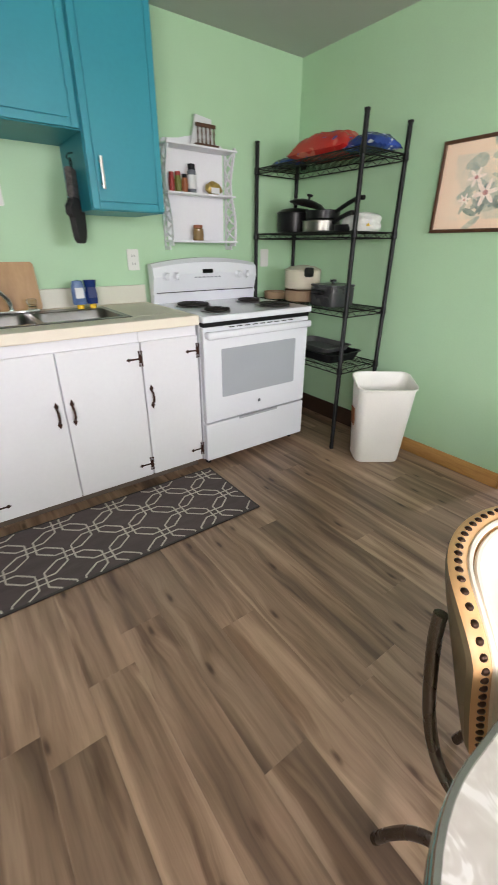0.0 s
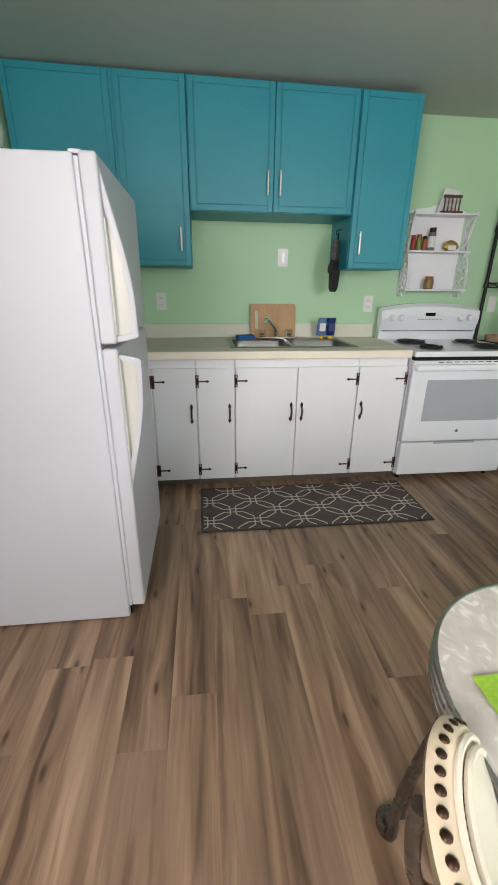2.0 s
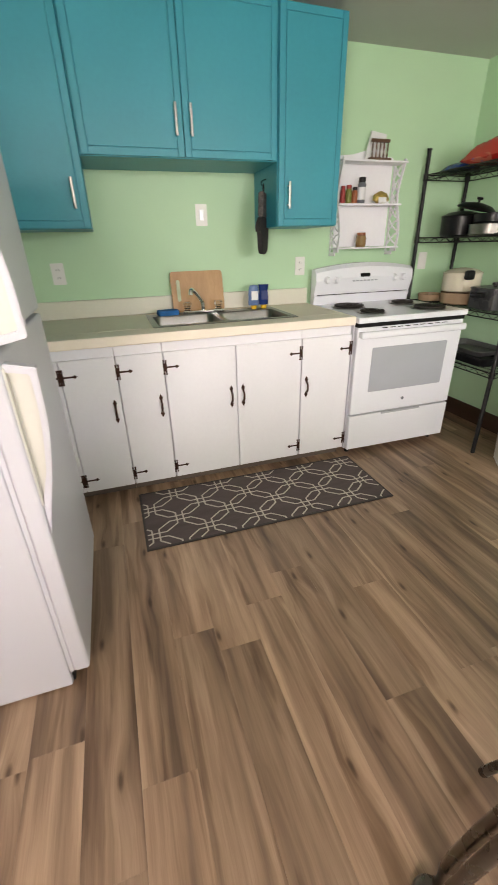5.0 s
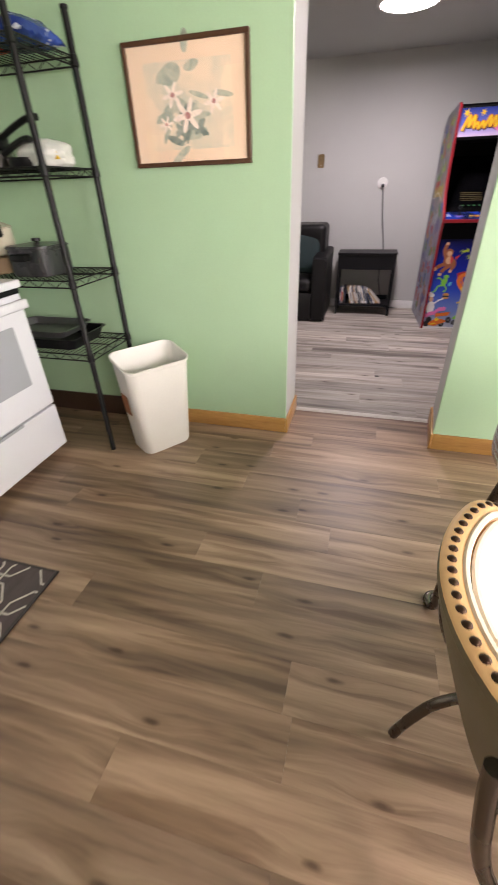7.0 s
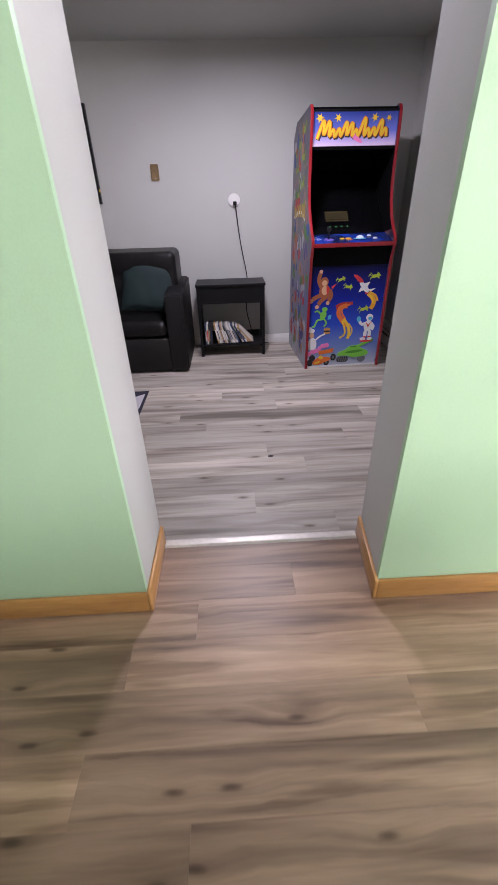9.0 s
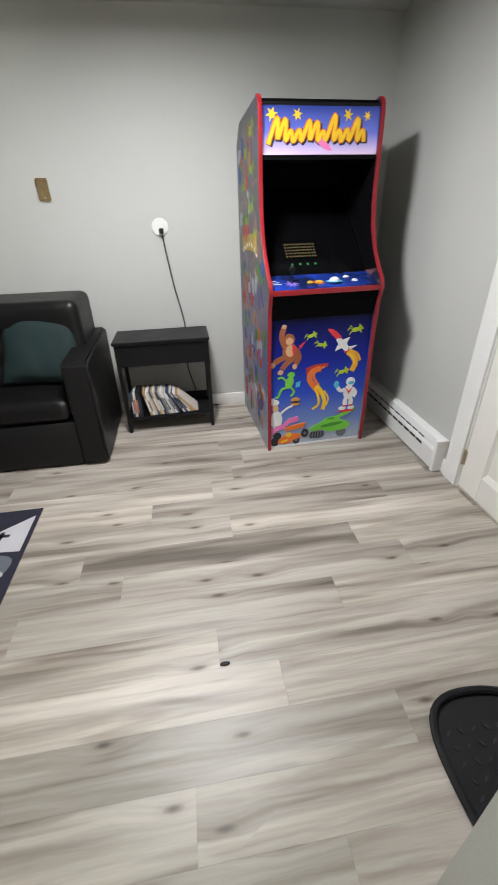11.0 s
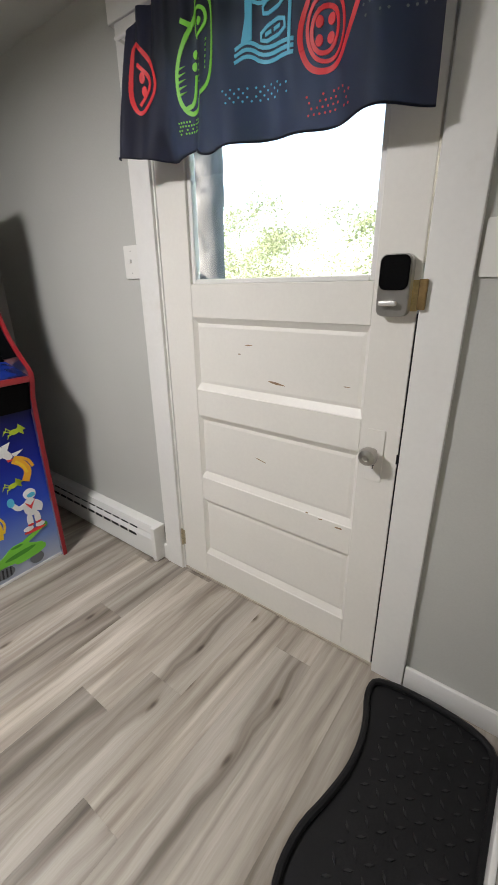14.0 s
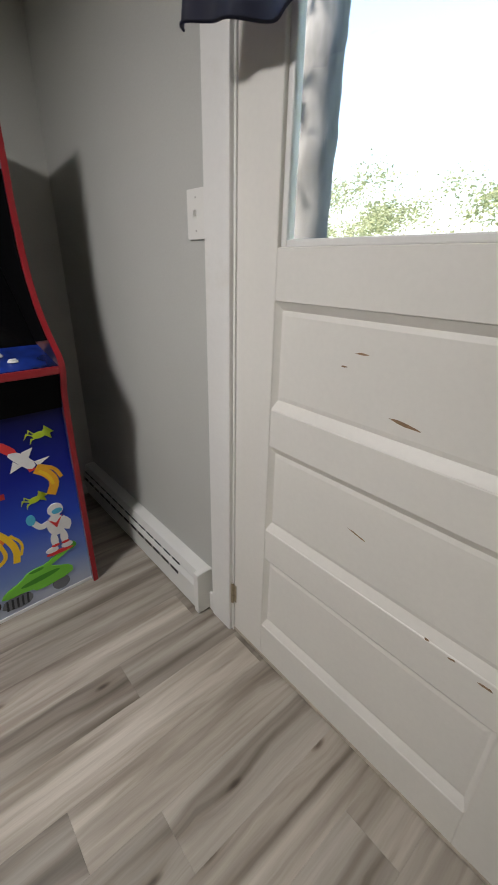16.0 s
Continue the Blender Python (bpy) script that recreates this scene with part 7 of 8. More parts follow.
shapes = [
    ("flame_tail", DEEPRED, limb((0.215, 0.50), (0.27, 0.522), (0.35, 0.520), w=0.022) + limb((0.225, 0.47), (0.255, 0.50), (0.31, 0.495), w=0.03)),
    ("orange_flame", ORANGEP, limb((0.305, 0.505), (0.245, 0.49), (0.235, 0.44), (0.275, 0.385), (0.315, 0.34), w=0.034) + limb((0.33, 0.512), (0.27, 0.495), (0.262, 0.45), (0.30, 0.40), w=0.014)),
    ("yellow_flame", YELLOWP, limb((0.285, 0.40), (0.325, 0.35), (0.345, 0.29), (0.335, 0.235), w=0.024) + limb((0.275, 0.385), (0.30, 0.33), (0.31, 0.27), (0.265, 0.245), w=0.014) + limb((0.335, 0.36), (0.37, 0.31), (0.355, 0.26), w=0.010)),
    ("ape_body", BROWNP, [ellipse(0.115, 0.615, 0.044, 0.058, 10), ellipse(0.108, 0.688, 0.032, 0.034)] + limb((0.085, 0.65), (0.06, 0.70), (0.075, 0.755), w=0.030) + limb((0.15, 0.63), (0.175, 0.585), (0.15, 0.545), w=0.030) + limb((0.085, 0.59), (0.045, 0.575), (0.02, 0.56), w=0.032) + limb((0.12, 0.57), (0.085, 0.545), (0.07, 0.52), w=0.032)),
    ("ape_patch", TANP, [ellipse(0.115, 0.625, 0.026, 0.034), ellipse(0.110, 0.68, 0.021, 0.021), ellipse(0.013, 0.548, 0.014, 0.017), ellipse(0.06, 0.502, 0.017, 0.015), ellipse(0.145, 0.53, 0.014, 0.016), ellipse(0.078, 0.762, 0.014, 0.012)]),
    ("ape_scarf", RED, [[(0.125, 0.66), (0.155, 0.64), (0.135, 0.585), (0.128, 0.62)], [(0.165, 0.65), (0.205, 0.672), (0.175, 0.63)]]),
    ("lime_crab", LIMEP, crab(0.235, 0.70, 0.034, 15)),
    ("lime_crab", LIMEP, crab(0.295, 0.645, 0.036, -10)),
    ("lime_crab", LIMEP, crab(0.50, 0.715, 0.044, 5)),
    ("lime_crab", LIMEP, crab(0.44, 0.47, 0.042, 10)),
    ("rocket_nose", RED, [smooth_path([(0.325, 0.735), (0.375, 0.725), (0.425, 0.675), (0.405, 0.655), (0.365, 0.69)], 1, True), [(0.425, 0.64), (0.47, 0.59), (0.445, 0.585)]]),
    ("rocket_body", WHITEP, [smooth_path([(0.38, 0.675), (0.43, 0.67), (0.475, 0.61), (0.45, 0.59), (0.41, 0.63)], 1, True), [(0.43, 0.665), (0.47, 0.675), (0.452, 0.64)], [(0.465, 0.62), (0.52, 0.625), (0.478, 0.60)], [(0.40, 0.64), (0.385, 0.60), (0.425, 0.615)]]),
    ("rocket_flame", GOLDP, limb((0.465, 0.59), (0.50, 0.565), (0.525, 0.52), (0.50, 0.47), w=0.034) + limb((0.475, 0.60), (0.53, 0.575), (0.548, 0.53), w=0.014)),
    ("rocket_flame_core", YELLOWP, limb((0.475, 0.58), (0.505, 0.55), (0.515, 0.51), w=0.012)),
    ("frog", GREENP, [ellipse(0.115, 0.435, 0.024, 0.038, -20), ellipse(0.125, 0.482, 0.022, 0.017)] + limb((0.10, 0.44), (0.07, 0.475), (0.045, 0.465), w=0.011) + limb((0.105, 0.405), (0.065, 0.40), (0.05, 0.35), (0.03, 0.345), w=0.013) + limb((0.125, 0.405), (0.15, 0.375), (0.125, 0.345), w=0.012)),
    ("blue_cube", BLUEP, [[(0.155, 0.43), (0.182, 0.437), (0.178, 0.405), (0.155, 0.40)]]),
    ("burger_bun", BUNP, [ellipse(0.155, 0.322, 0.028, 0.014), ellipse(0.156, 0.293, 0.027, 0.010)]),
    ("burger_filling", DARKP, [ellipse(0.155, 0.307, 0.029, 0.007)]),
    ("chef", WHITEP, [ellipse(0.038, 0.20, 0.036, 0.06), ellipse(0.028, 0.315, 0.026, 0.019), ellipse(0.015, 0.332, 0.014, 0.014)] + limb((0.06, 0.235), (0.10, 0.27), (0.14, 0.285), w=0.012)),
    ("chef_face", TANP, [ellipse(0.03, 0.278, 0.020, 0.024)]),
    ("worm", PINKP, [ellipse(0.018 + 0.021 * k, 0.122 + 0.011 * k + 0.008 * math.sin(k * 1.6), 0.015, 0.019) for k in range(8)]),
    ("car_wheel", DARKP, [ellipse(0.045, 0.085, 0.026, 0.026), ellipse(0.028, 0.045, 0.027, 0.029), ellipse(0.225, 0.085, 0.024, 0.030), ellipse(0.168, 0.045, 0.024, 0.029)]),
    ("car_wheel_hub", GREYP, [ellipse(0.225, 0.085, 0.010, 0.013), ellipse(0.168, 0.045, 0.010, 0.013)]),
    ("orange_car", ORANGEP, [smooth_path([(0.035, 0.03), (0.075, 0.078), (0.13, 0.095), (0.20, 0.085), (0.20, 0.06), (0.145, 0.045), (0.12, 0.022)], 1, True), [(0.095, 0.142), (0.225, 0.162), (0.215, 0.128), (0.10, 0.112)]]),
    ("car_driver", YELLOWP, [ellipse(0.118, 0.088, 0.019, 0.016), ellipse(0.09, 0.045, 0.026, 0.008, 15)]),
    ("tank_track", GREYP, [smooth_path([(0.245, 0.045), (0.262, 0.090), (0.345, 0.090), (0.365, 0.060), (0.335, 0.030)], 1, True), ellipse(0.47, 0.06, 0.034, 0.030)]),
    ("track_link", DARKP, [[(0.262 + 0.018 * k, 0.040), (0.270 + 0.018 * k, 0.040), (0.274 + 0.018 * k, 0.085), (0.266 + 0.018 * k, 0.085)] for k in range(5)]),
    ("green_tank", GREENP, [smooth_path([(0.25, 0.092), (0.27, 0.125), (0.33, 0.145), (0.36, 0.175), (0.43, 0.178), (0.46, 0.150), (0.525, 0.125), (0.52, 0.085), (0.38, 0.070), (0.36, 0.094)], 1, True)] + limb((0.42, 0.165), (0.48, 0.190), (0.53, 0.215), w=0.022)),
    ("tank_shade", LEAFP, [ellipse(0.40, 0.125, 0.075, 0.012, 5), ellipse(0.535, 0.216, 0.019, 0.017), ellipse(0.39, 0.168, 0.028, 0.007)]),
    ("spaceman", WHITEP, [ellipse(0.495, 0.335, 0.034, 0.046), ellipse(0.502, 0.402, 0.029, 0.027), ellipse(0.478, 0.268, 0.014, 0.034), ellipse(0.515, 0.268, 0.014, 0.034), ellipse(0.462, 0.228, 0.024, 0.012), ellipse(0.52, 0.228, 0.022, 0.012)] + limb((0.47, 0.355), (0.44, 0.345), (0.42, 0.375), w=0.022) + limb((0.52, 0.355), (0.545, 0.33), (0.53, 0.30), w=0.022)),
    ("spaceman_visor", BLUEP, [ellipse(0.507, 0.395, 0.020, 0.012), ellipse(0.412, 0.392, 0.016, 0.022)]),
    ("spaceman_trim", RED, [[(0.468, 0.370), (0.495, 0.345), (0.522, 0.370), (0.495, 0.322)], ellipse(0.49, 0.210, 0.052, 0.008), ellipse(0.478, 0.245, 0.015, 0.006), ellipse(0.516, 0.245, 0.015, 0.006)]),
]
for k, (nm, mm, ss) in enumerate(shapes):
    for j, one in enumerate(ss):
        part(nm, print_on([one], art, 0.0005 + 0.00015 * k + 0.00001 * j), mm, front)


def side_art(x, v, lift):
    return Vector((x, AY1 + lift, v))


rs = random.Random(12)
side_ob = [o for o in ar.children if o.name.startswith("side_panel")][1]
DIMLIME, DIMGOLD = plain("olive_lime_print", (0.22, 0.30, 0.03)), plain("dull_gold_print", (0.40, 0.27, 0.03))
for k, (sx_, sz_, sr_) in enumerate(((5.05, 1.66, 0.075), (5.18, 1.58, 0.085), (5.04, 1.50, 0.07), (5.24, 1.43, 0.06), (5.05, 1.33, 0.075), (5.20, 1.26, 0.06), (4.98, 1.20, 0.045), (5.33, 1.53, 0.05))):
    part("lime_crab", print_on(crab(sx_, sz_, sr_, rs.uniform(-20, 20)), side_art, 0.0008), DIMLIME, side_ob)
part("planet_ring", print_on(limb((4.93, 1.10), (5.02, 1.145), (5.15, 1.15), (5.32, 1.10), w=0.022), side_art, 0.0009), WHITEP, side_ob)
for k in range(6):
    u0 = 4.93 + 0.066 * k
    v0 = 1.105 + 0.012 * math.sin(k * 0.6 + 0.4)
    part("gold_bar", print_on([[(u0, v0), (u0 + 0.045, v0), (u0 + 0.055, v0 + 0.085), (u0 + 0.012, v0 + 0.085)]], side_art, 0.0012), DIMGOLD, side_ob)
PALE = plain("dull_white_print", (0.36, 0.37, 0.40))
side_cols = (("green_patch", plain("dark_green_print", (0.05, 0.17, 0.03))), ("brown_patch", BROWNP), ("pale_patch", PALE), ("purple_patch", plain("dark_purple_print", (0.07, 0.05, 0.18))), ("red_patch", DEEPRED), ("tan_patch", plain("dull_tan_print", (0.32, 0.17, 0.09))), ("blue_patch", plain("dull_blue_print", (0.03, 0.07, 0.24))))
for q_ in range(84):
    nm, mm = side_cols[q_ % len(side_cols)]
    cx_, cz_ = rs.uniform(4.76, 5.37), 0.12 + 0.93 * ((q_ * 0.618) % 1.0)
    if q_ % 5 == 4:
        cx_, cz_ = rs.uniform(5.02, 5.36), rs.uniform(1.2, 1.62)
    body_ = [ellipse(cx_, cz_, rs.uniform(0.018, 0.042), rs.uniform(0.025, 0.06), rs.uniform(-40, 40), 12)]
    body_ += limb((cx_, cz_), (cx_ + rs.uniform(-0.05, 0.05), cz_ + 0.03), (cx_ + rs.uniform(-0.06, 0.06), cz_ + rs.uniform(-0.09, 0.09)), w=rs.uniform(0.012, 0.024))
    for j, one in enumerate(body_):
        part(nm, print_on([one], side_art, 0.0006 + 0.00002 * q_ + 0.00001 * j), mm, side_ob)
# control panel
m, nt, bs = nodes_of("control_panel_art")
v1 = coords(nt)
link(nt, ramp(nt, noise_tex(nt, v1, 5.0, 3), [(0.3, (0.005, 0.01, 0.05)), (0.6, (0.015, 0.05, 0.35))]), bs.inputs["Base Color"])
bs.inputs["Roughness"].default_value = 0.25
cpan = part("control_panel", prism([(4.680, 0.930), (4.673, 0.958), (4.845, 1.003), (4.845, 0.98)], IY1 - IY0, Matrix.Translation((0, IY0, 0)) @ SM), m, ar, "blue control panel")
part("red_strip", box(4.661, 4.672, IY0, IY1, 0.930, 0.957, 0.003), TMOULD, ar, "red front strip")


def cp(u, d):
    return Vector((4.680 + d, IY1 - u, 0.960 + d * 0.262))


for u, d, mm, r_ in ((0.225, 0.06, YELLOWP, 0.013), (0.275, 0.06, YELLOWP, 0.013), (0.445, 0.105, WHITEP, 0.012), (0.475, 0.055, WHITEP, 0.012)):
    part("button", lathe([(r_ + 0.005, 0), (r_ + 0.004, 0.004), (r_, 0.004), (r_, 0.009), (0, 0.010)], cp(u, d), 16), mm, cpan, "", True)
part("orange_burst", print_on([star(0.275, 0.06, 0.034, 0, 10)], lambda u, d, l: cp(u, d) + Vector((0, 0, l)), 0.001), ORANGEP, cpan)
part("trackball", lathe([(0.028, 0), (0.026, 0.012), (0.016, 0.021), (0, 0.024)], cp(0.36, 0.06), 20), WHITEP, cpan, "white trackball", True)
part("trackball_ring", lathe([(0.045, 0.001), (0.044, 0.004), (0.029, 0.004), (0.029, 0.001)], cp(0.36, 0.06), 24), BLUEP, cpan)
js = part("joystick", lathe([(0.005, 0), (0.005, 0.05), (0.014, 0.056), (0.017, 0.068), (0.012, 0.08), (0, 0.083)], cp(0.125, 0.065), 16), BLACK, cpan, "", True)
part("joystick_plate", print_on([star(0.125, 0.06, 0.042, 0, 9)], lambda u, d, l: cp(u, d) + Vector((0, 0, l)), 0.001), PURPLEP, cpan)
for k in range(3):
    part("instruction_lines", print_on([[(0.02, 0.06 + 0.02 * k), (0.07 - 0.01 * k, 0.06 + 0.02 * k), (0.07 - 0.01 * k, 0.064 + 0.02 * k), (0.02, 0.064 + 0.02 * k)]], lambda u, d, l: cp(u, d) + Vector((0, 0, l)), 0.0008), WHITEP, cpan)
# monitor: black glass that leans back inside the hood
part("monitor_glass", prism([(4.848, 1.002), (4.853, 1.008), (5.29, 1.43), (5.29, 1.40), (4.88, 1.0)], IY1 - IY0 - 0.004, Matrix.Translation((0, IY0 + 0.002, 0)) @ SM), BLACKGLASS, ar, "glossy black monitor glass")
DIMGLOW = glowing("dim_screen_figures", (0.10, 0.075, 0.03), 0.05)
DIMGREEN = glowing("dim_screen_green", (0.015, 0.12, 0.04), 0.08)
ms = lambda u, d, l: Vector((4.853 + d * 0.719, IY1 - u, 1.0085 + d * 0.695)) + Vector((-0.695, 0, 0.719)) * (l + 0.0008)
part("screen_rows", print_on([[(0.15 + 0.0165 * i, 0.11 + 0.020 * j), (0.158 + 0.0165 * i, 0.11 + 0.020 * j), (0.158 + 0.0165 * i, 0.119 + 0.020 * j), (0.15 + 0.0165 * i, 0.119 + 0.020 * j)] for i in range(11) for j in range(5)], ms, 0.0004), DIMGLOW, ar, "rows of small dim figures on the screen")
part("screen_shields", print_on([[(0.165 + 0.045 * i, 0.055), (0.180 + 0.045 * i, 0.055), (0.176 + 0.045 * i, 0.068), (0.169 + 0.045 * i, 0.068)] for i in range(4)], ms, 0.0004), DIMGREEN, ar)
part("hood_back", box(5.29, 5.31, IY0, IY1, 1.38, 1.695), MATTBLACK, ar)
part("hood_underside", box(4.875, 5.29, IY0, IY1, 1.525, 1.543), MATTBLACK, ar)
liner = [(4.853, 1.012)] + [(x + 0.006, z + 0.004) for x, z in profile[5:10]] + [(4.877, 1.524), (5.29, 1.524), (5.29, 1.44)]
for y0 in (IY0, IY1 - 0.003):
    part("inner_liner", prism(liner, 0.003, Matrix.Translation((0, y0, 0)) @ SM), MATTBLACK, ar, "black inner side")
# marquee
m, nt, bs = nodes_of("marquee_art")
v1 = coords(nt)
sepz = nt.nodes.new("ShaderNodeSeparateXYZ")
link(nt, v1, sepz.inputs[0])
gm = nt.nodes.new("ShaderNodeMapRange")
gm.inputs["From Min"].default_value, gm.inputs["From Max"].default_value = 1.545, 1.735
link(nt, sepz.outputs["Z"], gm.inputs["Value"])
gcol = ramp(nt, gm.outputs[0], [(0.0, (0.55, 0.42, 0.58)), (0.18, (0.36, 0.30, 0.55)), (0.45, (0.10, 0.13, 0.46)), (1.0, (0.02, 0.035, 0.18))])
link(nt, gcol, bs.inputs["Base Color"])
link(nt, gcol, bs.inputs["Emission Color"])
bs.inputs["Emission Strength"].default_value = 0.06
bs.inputs["Roughness"].default_value = 0.2
MX = 4.882
mq = part("marquee", prism([(MX + 0.012, 1.546), (MX, 1.546), (MX + 0.004, 1.734), (MX + 0.016, 1.734)], AW, Matrix.Translation((0, IY0, 0)) @ SM), m, ar, "lit blue marquee with yellow lettering shapes")
part("marquee_cap", box(4.884, 4.914, IY0, IY1, 1.735, 1.747), BLACK, ar)


def mqp(u, v, lift):
    return Vector((MX + 0.004 * v / 0.19 - lift, IY1 - u, 1.546 + v))


def script_line(width, du=0.0, dv=0.0):
    """A thick slanted squiggle in the rhythm of script lettering; no characters."""
    ups = (0.10, 0.095, 0.052, 0.055, 0.09, 0.085, 0.05, 0.112, 0.055, 0.058, 0.10, 0.055)
    pts, x = [], 0.032
    for k, up in enumerate(ups):
        pts += [(x, 0.040), (x + 0.012 + up * 0.30, 0.040 + up * 1.05), (x + 0.024 + up * 0.27, 0.038 + up * 0.95)]
        x += 0.0405
    pts.append((x, 0.05))
    return [[(u + du, v + dv) for u, v in q] for q in strips(smooth_path(pts, 2), width)]


part("lettering_shadow", print_on(script_line(0.030, 0.006, -0.006), mqp, 0.0010), DARKP, mq)
part("lettering_edge", print_on(script_line(0.025), mqp, 0.0016), ORANGEP, mq)
part("lettering", print_on(script_line(0.016), mqp, 0.0022), surface("yellow_letter_print", (0.85, 0.55, 0.03), 0.3, vary=0.15, scale=20), mq, "yellow slanted script shapes")
for su, sv, sr in ((0.05, 0.155, 0.030), (0.175, 0.155, 0.026), (0.43, 0.155, 0.026), (0.53, 0.152, 0.020)):
    part("gold_star", print_on([star(su, sv, sr, 10, 6)], mqp, 0.0014), YELLOWP, mq)
part("pink_shape", print_on([smooth_path([(0.27, 0.075), (0.30, 0.07), (0.36, 0.02), (0.345, 0.012), (0.30, 0.03), (0.275, 0.05)], 1, True)], mqp, 0.0028), PINKP, mq)

# the machine stands a little askew to the wall
ar.matrix_basis = pose(4.70, -0.042, 0, 0, 0, 3) @ pose(-4.70, 0.042, 0) @ Matrix.Translation(ORIGIN[ar])

# ---- sofa ----
sf = thing("sofa", (5.1, 1.9, 0), "black leather sofa with tufted back", "sofa")
SFY0, SFY1, SFX = 0.932, 2.75, 4.735
for y0, y1 in ((SFY0, SFY0 + 0.145), (SFY1 - 0.145, SFY1)):
    arm = [(SFX, 0.012), (SFX - 0.004, 0.595), (SFX + 0.012, 0.628), (SFX + 0.05, 0.642), (5.42, 0.665), (5.44, 0.64), (5.44, 0.012)]
    part("arm", prism(arm, y1 - y0, Matrix.Translation((0, y0, 0)) @ SM, 0.014), LEATHER, sf, "", True)
part("base", box(SFX + 0.012, 5.43, SFY0 + 0.146, SFY1 - 0.146, 0.012, 0.292, 0.01), LEATHER, sf, "", True)


def cushion(x0, x1, y0, y1, z0, z1, name, label="", tufts=(), puff=0.02):
    b = bmesh.new()
    n1, n2 = 30, 20
    bb = box(x0, x1, y0, y1, z0, z1, min(0.05, (z1 - z0) / 2.2, (x1 - x0) / 2.2), 4)
    bmesh.ops.subdivide_edges(bb, edges=[e for e in bb.edges if e.calc_length() > 0.1], cuts=14, use_grid_fill=True)
    c = Vector(((x0 + x1) / 2, (y0 + y1) / 2, (z0 + z1) / 2))
    for v in bb.verts:
        q = Vector(((v.co.x - c.x) / (x1 - x0) * 2, (v.co.y - c.y) / (y1 - y0) * 2, (v.co.z - c.z) / (z1 - z0) * 2))
        if name == "seat_cushion" and v.co.z > c.z:
            v.co.z += puff * (1 - q.x ** 2) * (1 - q.y ** 4)
        for ty, tz in tufts:
            r2 = ((v.co.y - ty) ** 2 + (v.co.z - tz) ** 2) / 0.055 ** 2
            if q.x < 0:
                v.co.x += 0.045 * math.exp(-r2) - (0.012 if abs(q.x) > 0.5 else 0)
    join(b, bb)
    return part(name, b, LEATHER, sf, label, True)


ym = (SFY0 + SFY1) / 2
for y0, y1 in ((SFY0 + 0.15, ym - 0.003), (ym + 0.003, SFY1 - 0.15)):
    cushion(SFX + 0.002, 5.22, y0, y1, 0.297, 0.425, "seat_cushion")
tf = [(SFY0 + 0.15 + 0.26 * k + 0.13, z) for k in range(6) for z in (0.56, 0.72)]
bk = cushion(5.17, 5.44, SFY0 + 0.06, SFY1 - 0.06, 0.35, 0.905, "backrest", "button-tufted leather backrest", tf)
for ty, tz in tf:
    part("tuft_button", lathe([(0.012, 0), (0.010, 0.005), (0, 0.007)], (5.175 + 0.03, ty, tz), 10, None, pose(0, 0, 0, 0, -90, 0)), LEATHER, bk, "", True)
b = bmesh.new()
bmesh.ops.create_grid(b, x_segments=16, y_segments=16, size=1.0)
dup = bmesh.ops.duplicate(b, geom=b.faces[:])
lower = {v for v in dup["geom"] if isinstance(v, bmesh.types.BMVert)}
PM = pose(5.045, 1.235, 0.665, 74, 6, -90)
for v in b.verts:
    e = (1 - abs(v.co.x) ** 3.0) * (1 - abs(v.co.y) ** 3.0)
    th = 0.062 * max(0.0, e) ** 0.55 * (-1 if v in lower else 1)
    pinch = 1 - 0.07 * (1 - v.co.x ** 2) * abs(v.co.y) ** 4 - 0.07 * (1 - v.co.y ** 2) * abs(v.co.x) ** 4
    wr = 0.006 * noise.noise(Vector((v.co.x * 3, v.co.y * 3, 0.5)))
    v.co = Vector((v.co.x * 0.225 * pinch, v.co.y * 0.225 * pinch, th + wr))
bmesh.ops.remove_doubles(b, verts=b.verts, dist=0.002)
bmesh.ops.transform(b, matrix=PM, verts=b.verts)
solid("throw_pillow", b, PILLOW, (5.075, 1.235, 0.43), "dark green velvet pillow on the black sofa", "pillow", smooth=True)

# ---- side table with discs ----
stb = thing("side_table", (5.25, 0.555, 0), "black side table with drawer box and lower shelf", "side table")
QX0, QX1, QY0, QY1 = 5.105, 5.40, 0.262, 0.850
part("tabletop", box(QX0 - 0.008, QX1, QY0 - 0.008, QY1 + 0.008, 0.612, 0.632, 0.003), BLACK, stb)
part("drawer_box", box(QX0 + 0.006, QX1 - 0.006, QY0 + 0.012, QY1 - 0.012, 0.470, 0.6115, 0.003), BLACK, stb)
for x in (QX0 + 0.004, QX1 - 0.028):
    for y in (QY0, QY1 - 0.024):
        part("leg", box(x, x + 0.024, y, y + 0.024, 0.0, 0.611, 0.002), BLACK, stb)
part("lower_shelf", box(QX0 + 0.006, QX1 - 0.006, QY0 + 0.004, QY1 - 0.004, 0.095, 0.113, 0.002), BLACK, stb)
part("shelf_lip", box(QX1 - 0.012, QX1 - 0.005, QY0 + 0.026, QY1 - 0.026, 0.1135, 0.16), BLACK, stb)
rc = random.Random(21)
y = QY1 - 0.045
cols_ = [WHITEP, plain("ivory_case", (0.55, 0.5, 0.42)), plain("navy_case", (0.03, 0.05, 0.12)), plain("tan_case", (0.45, 0.28, 0.12)), RED, GREYP, plain("cream_case", (0.60, 0.57, 0.5)), DARKP]
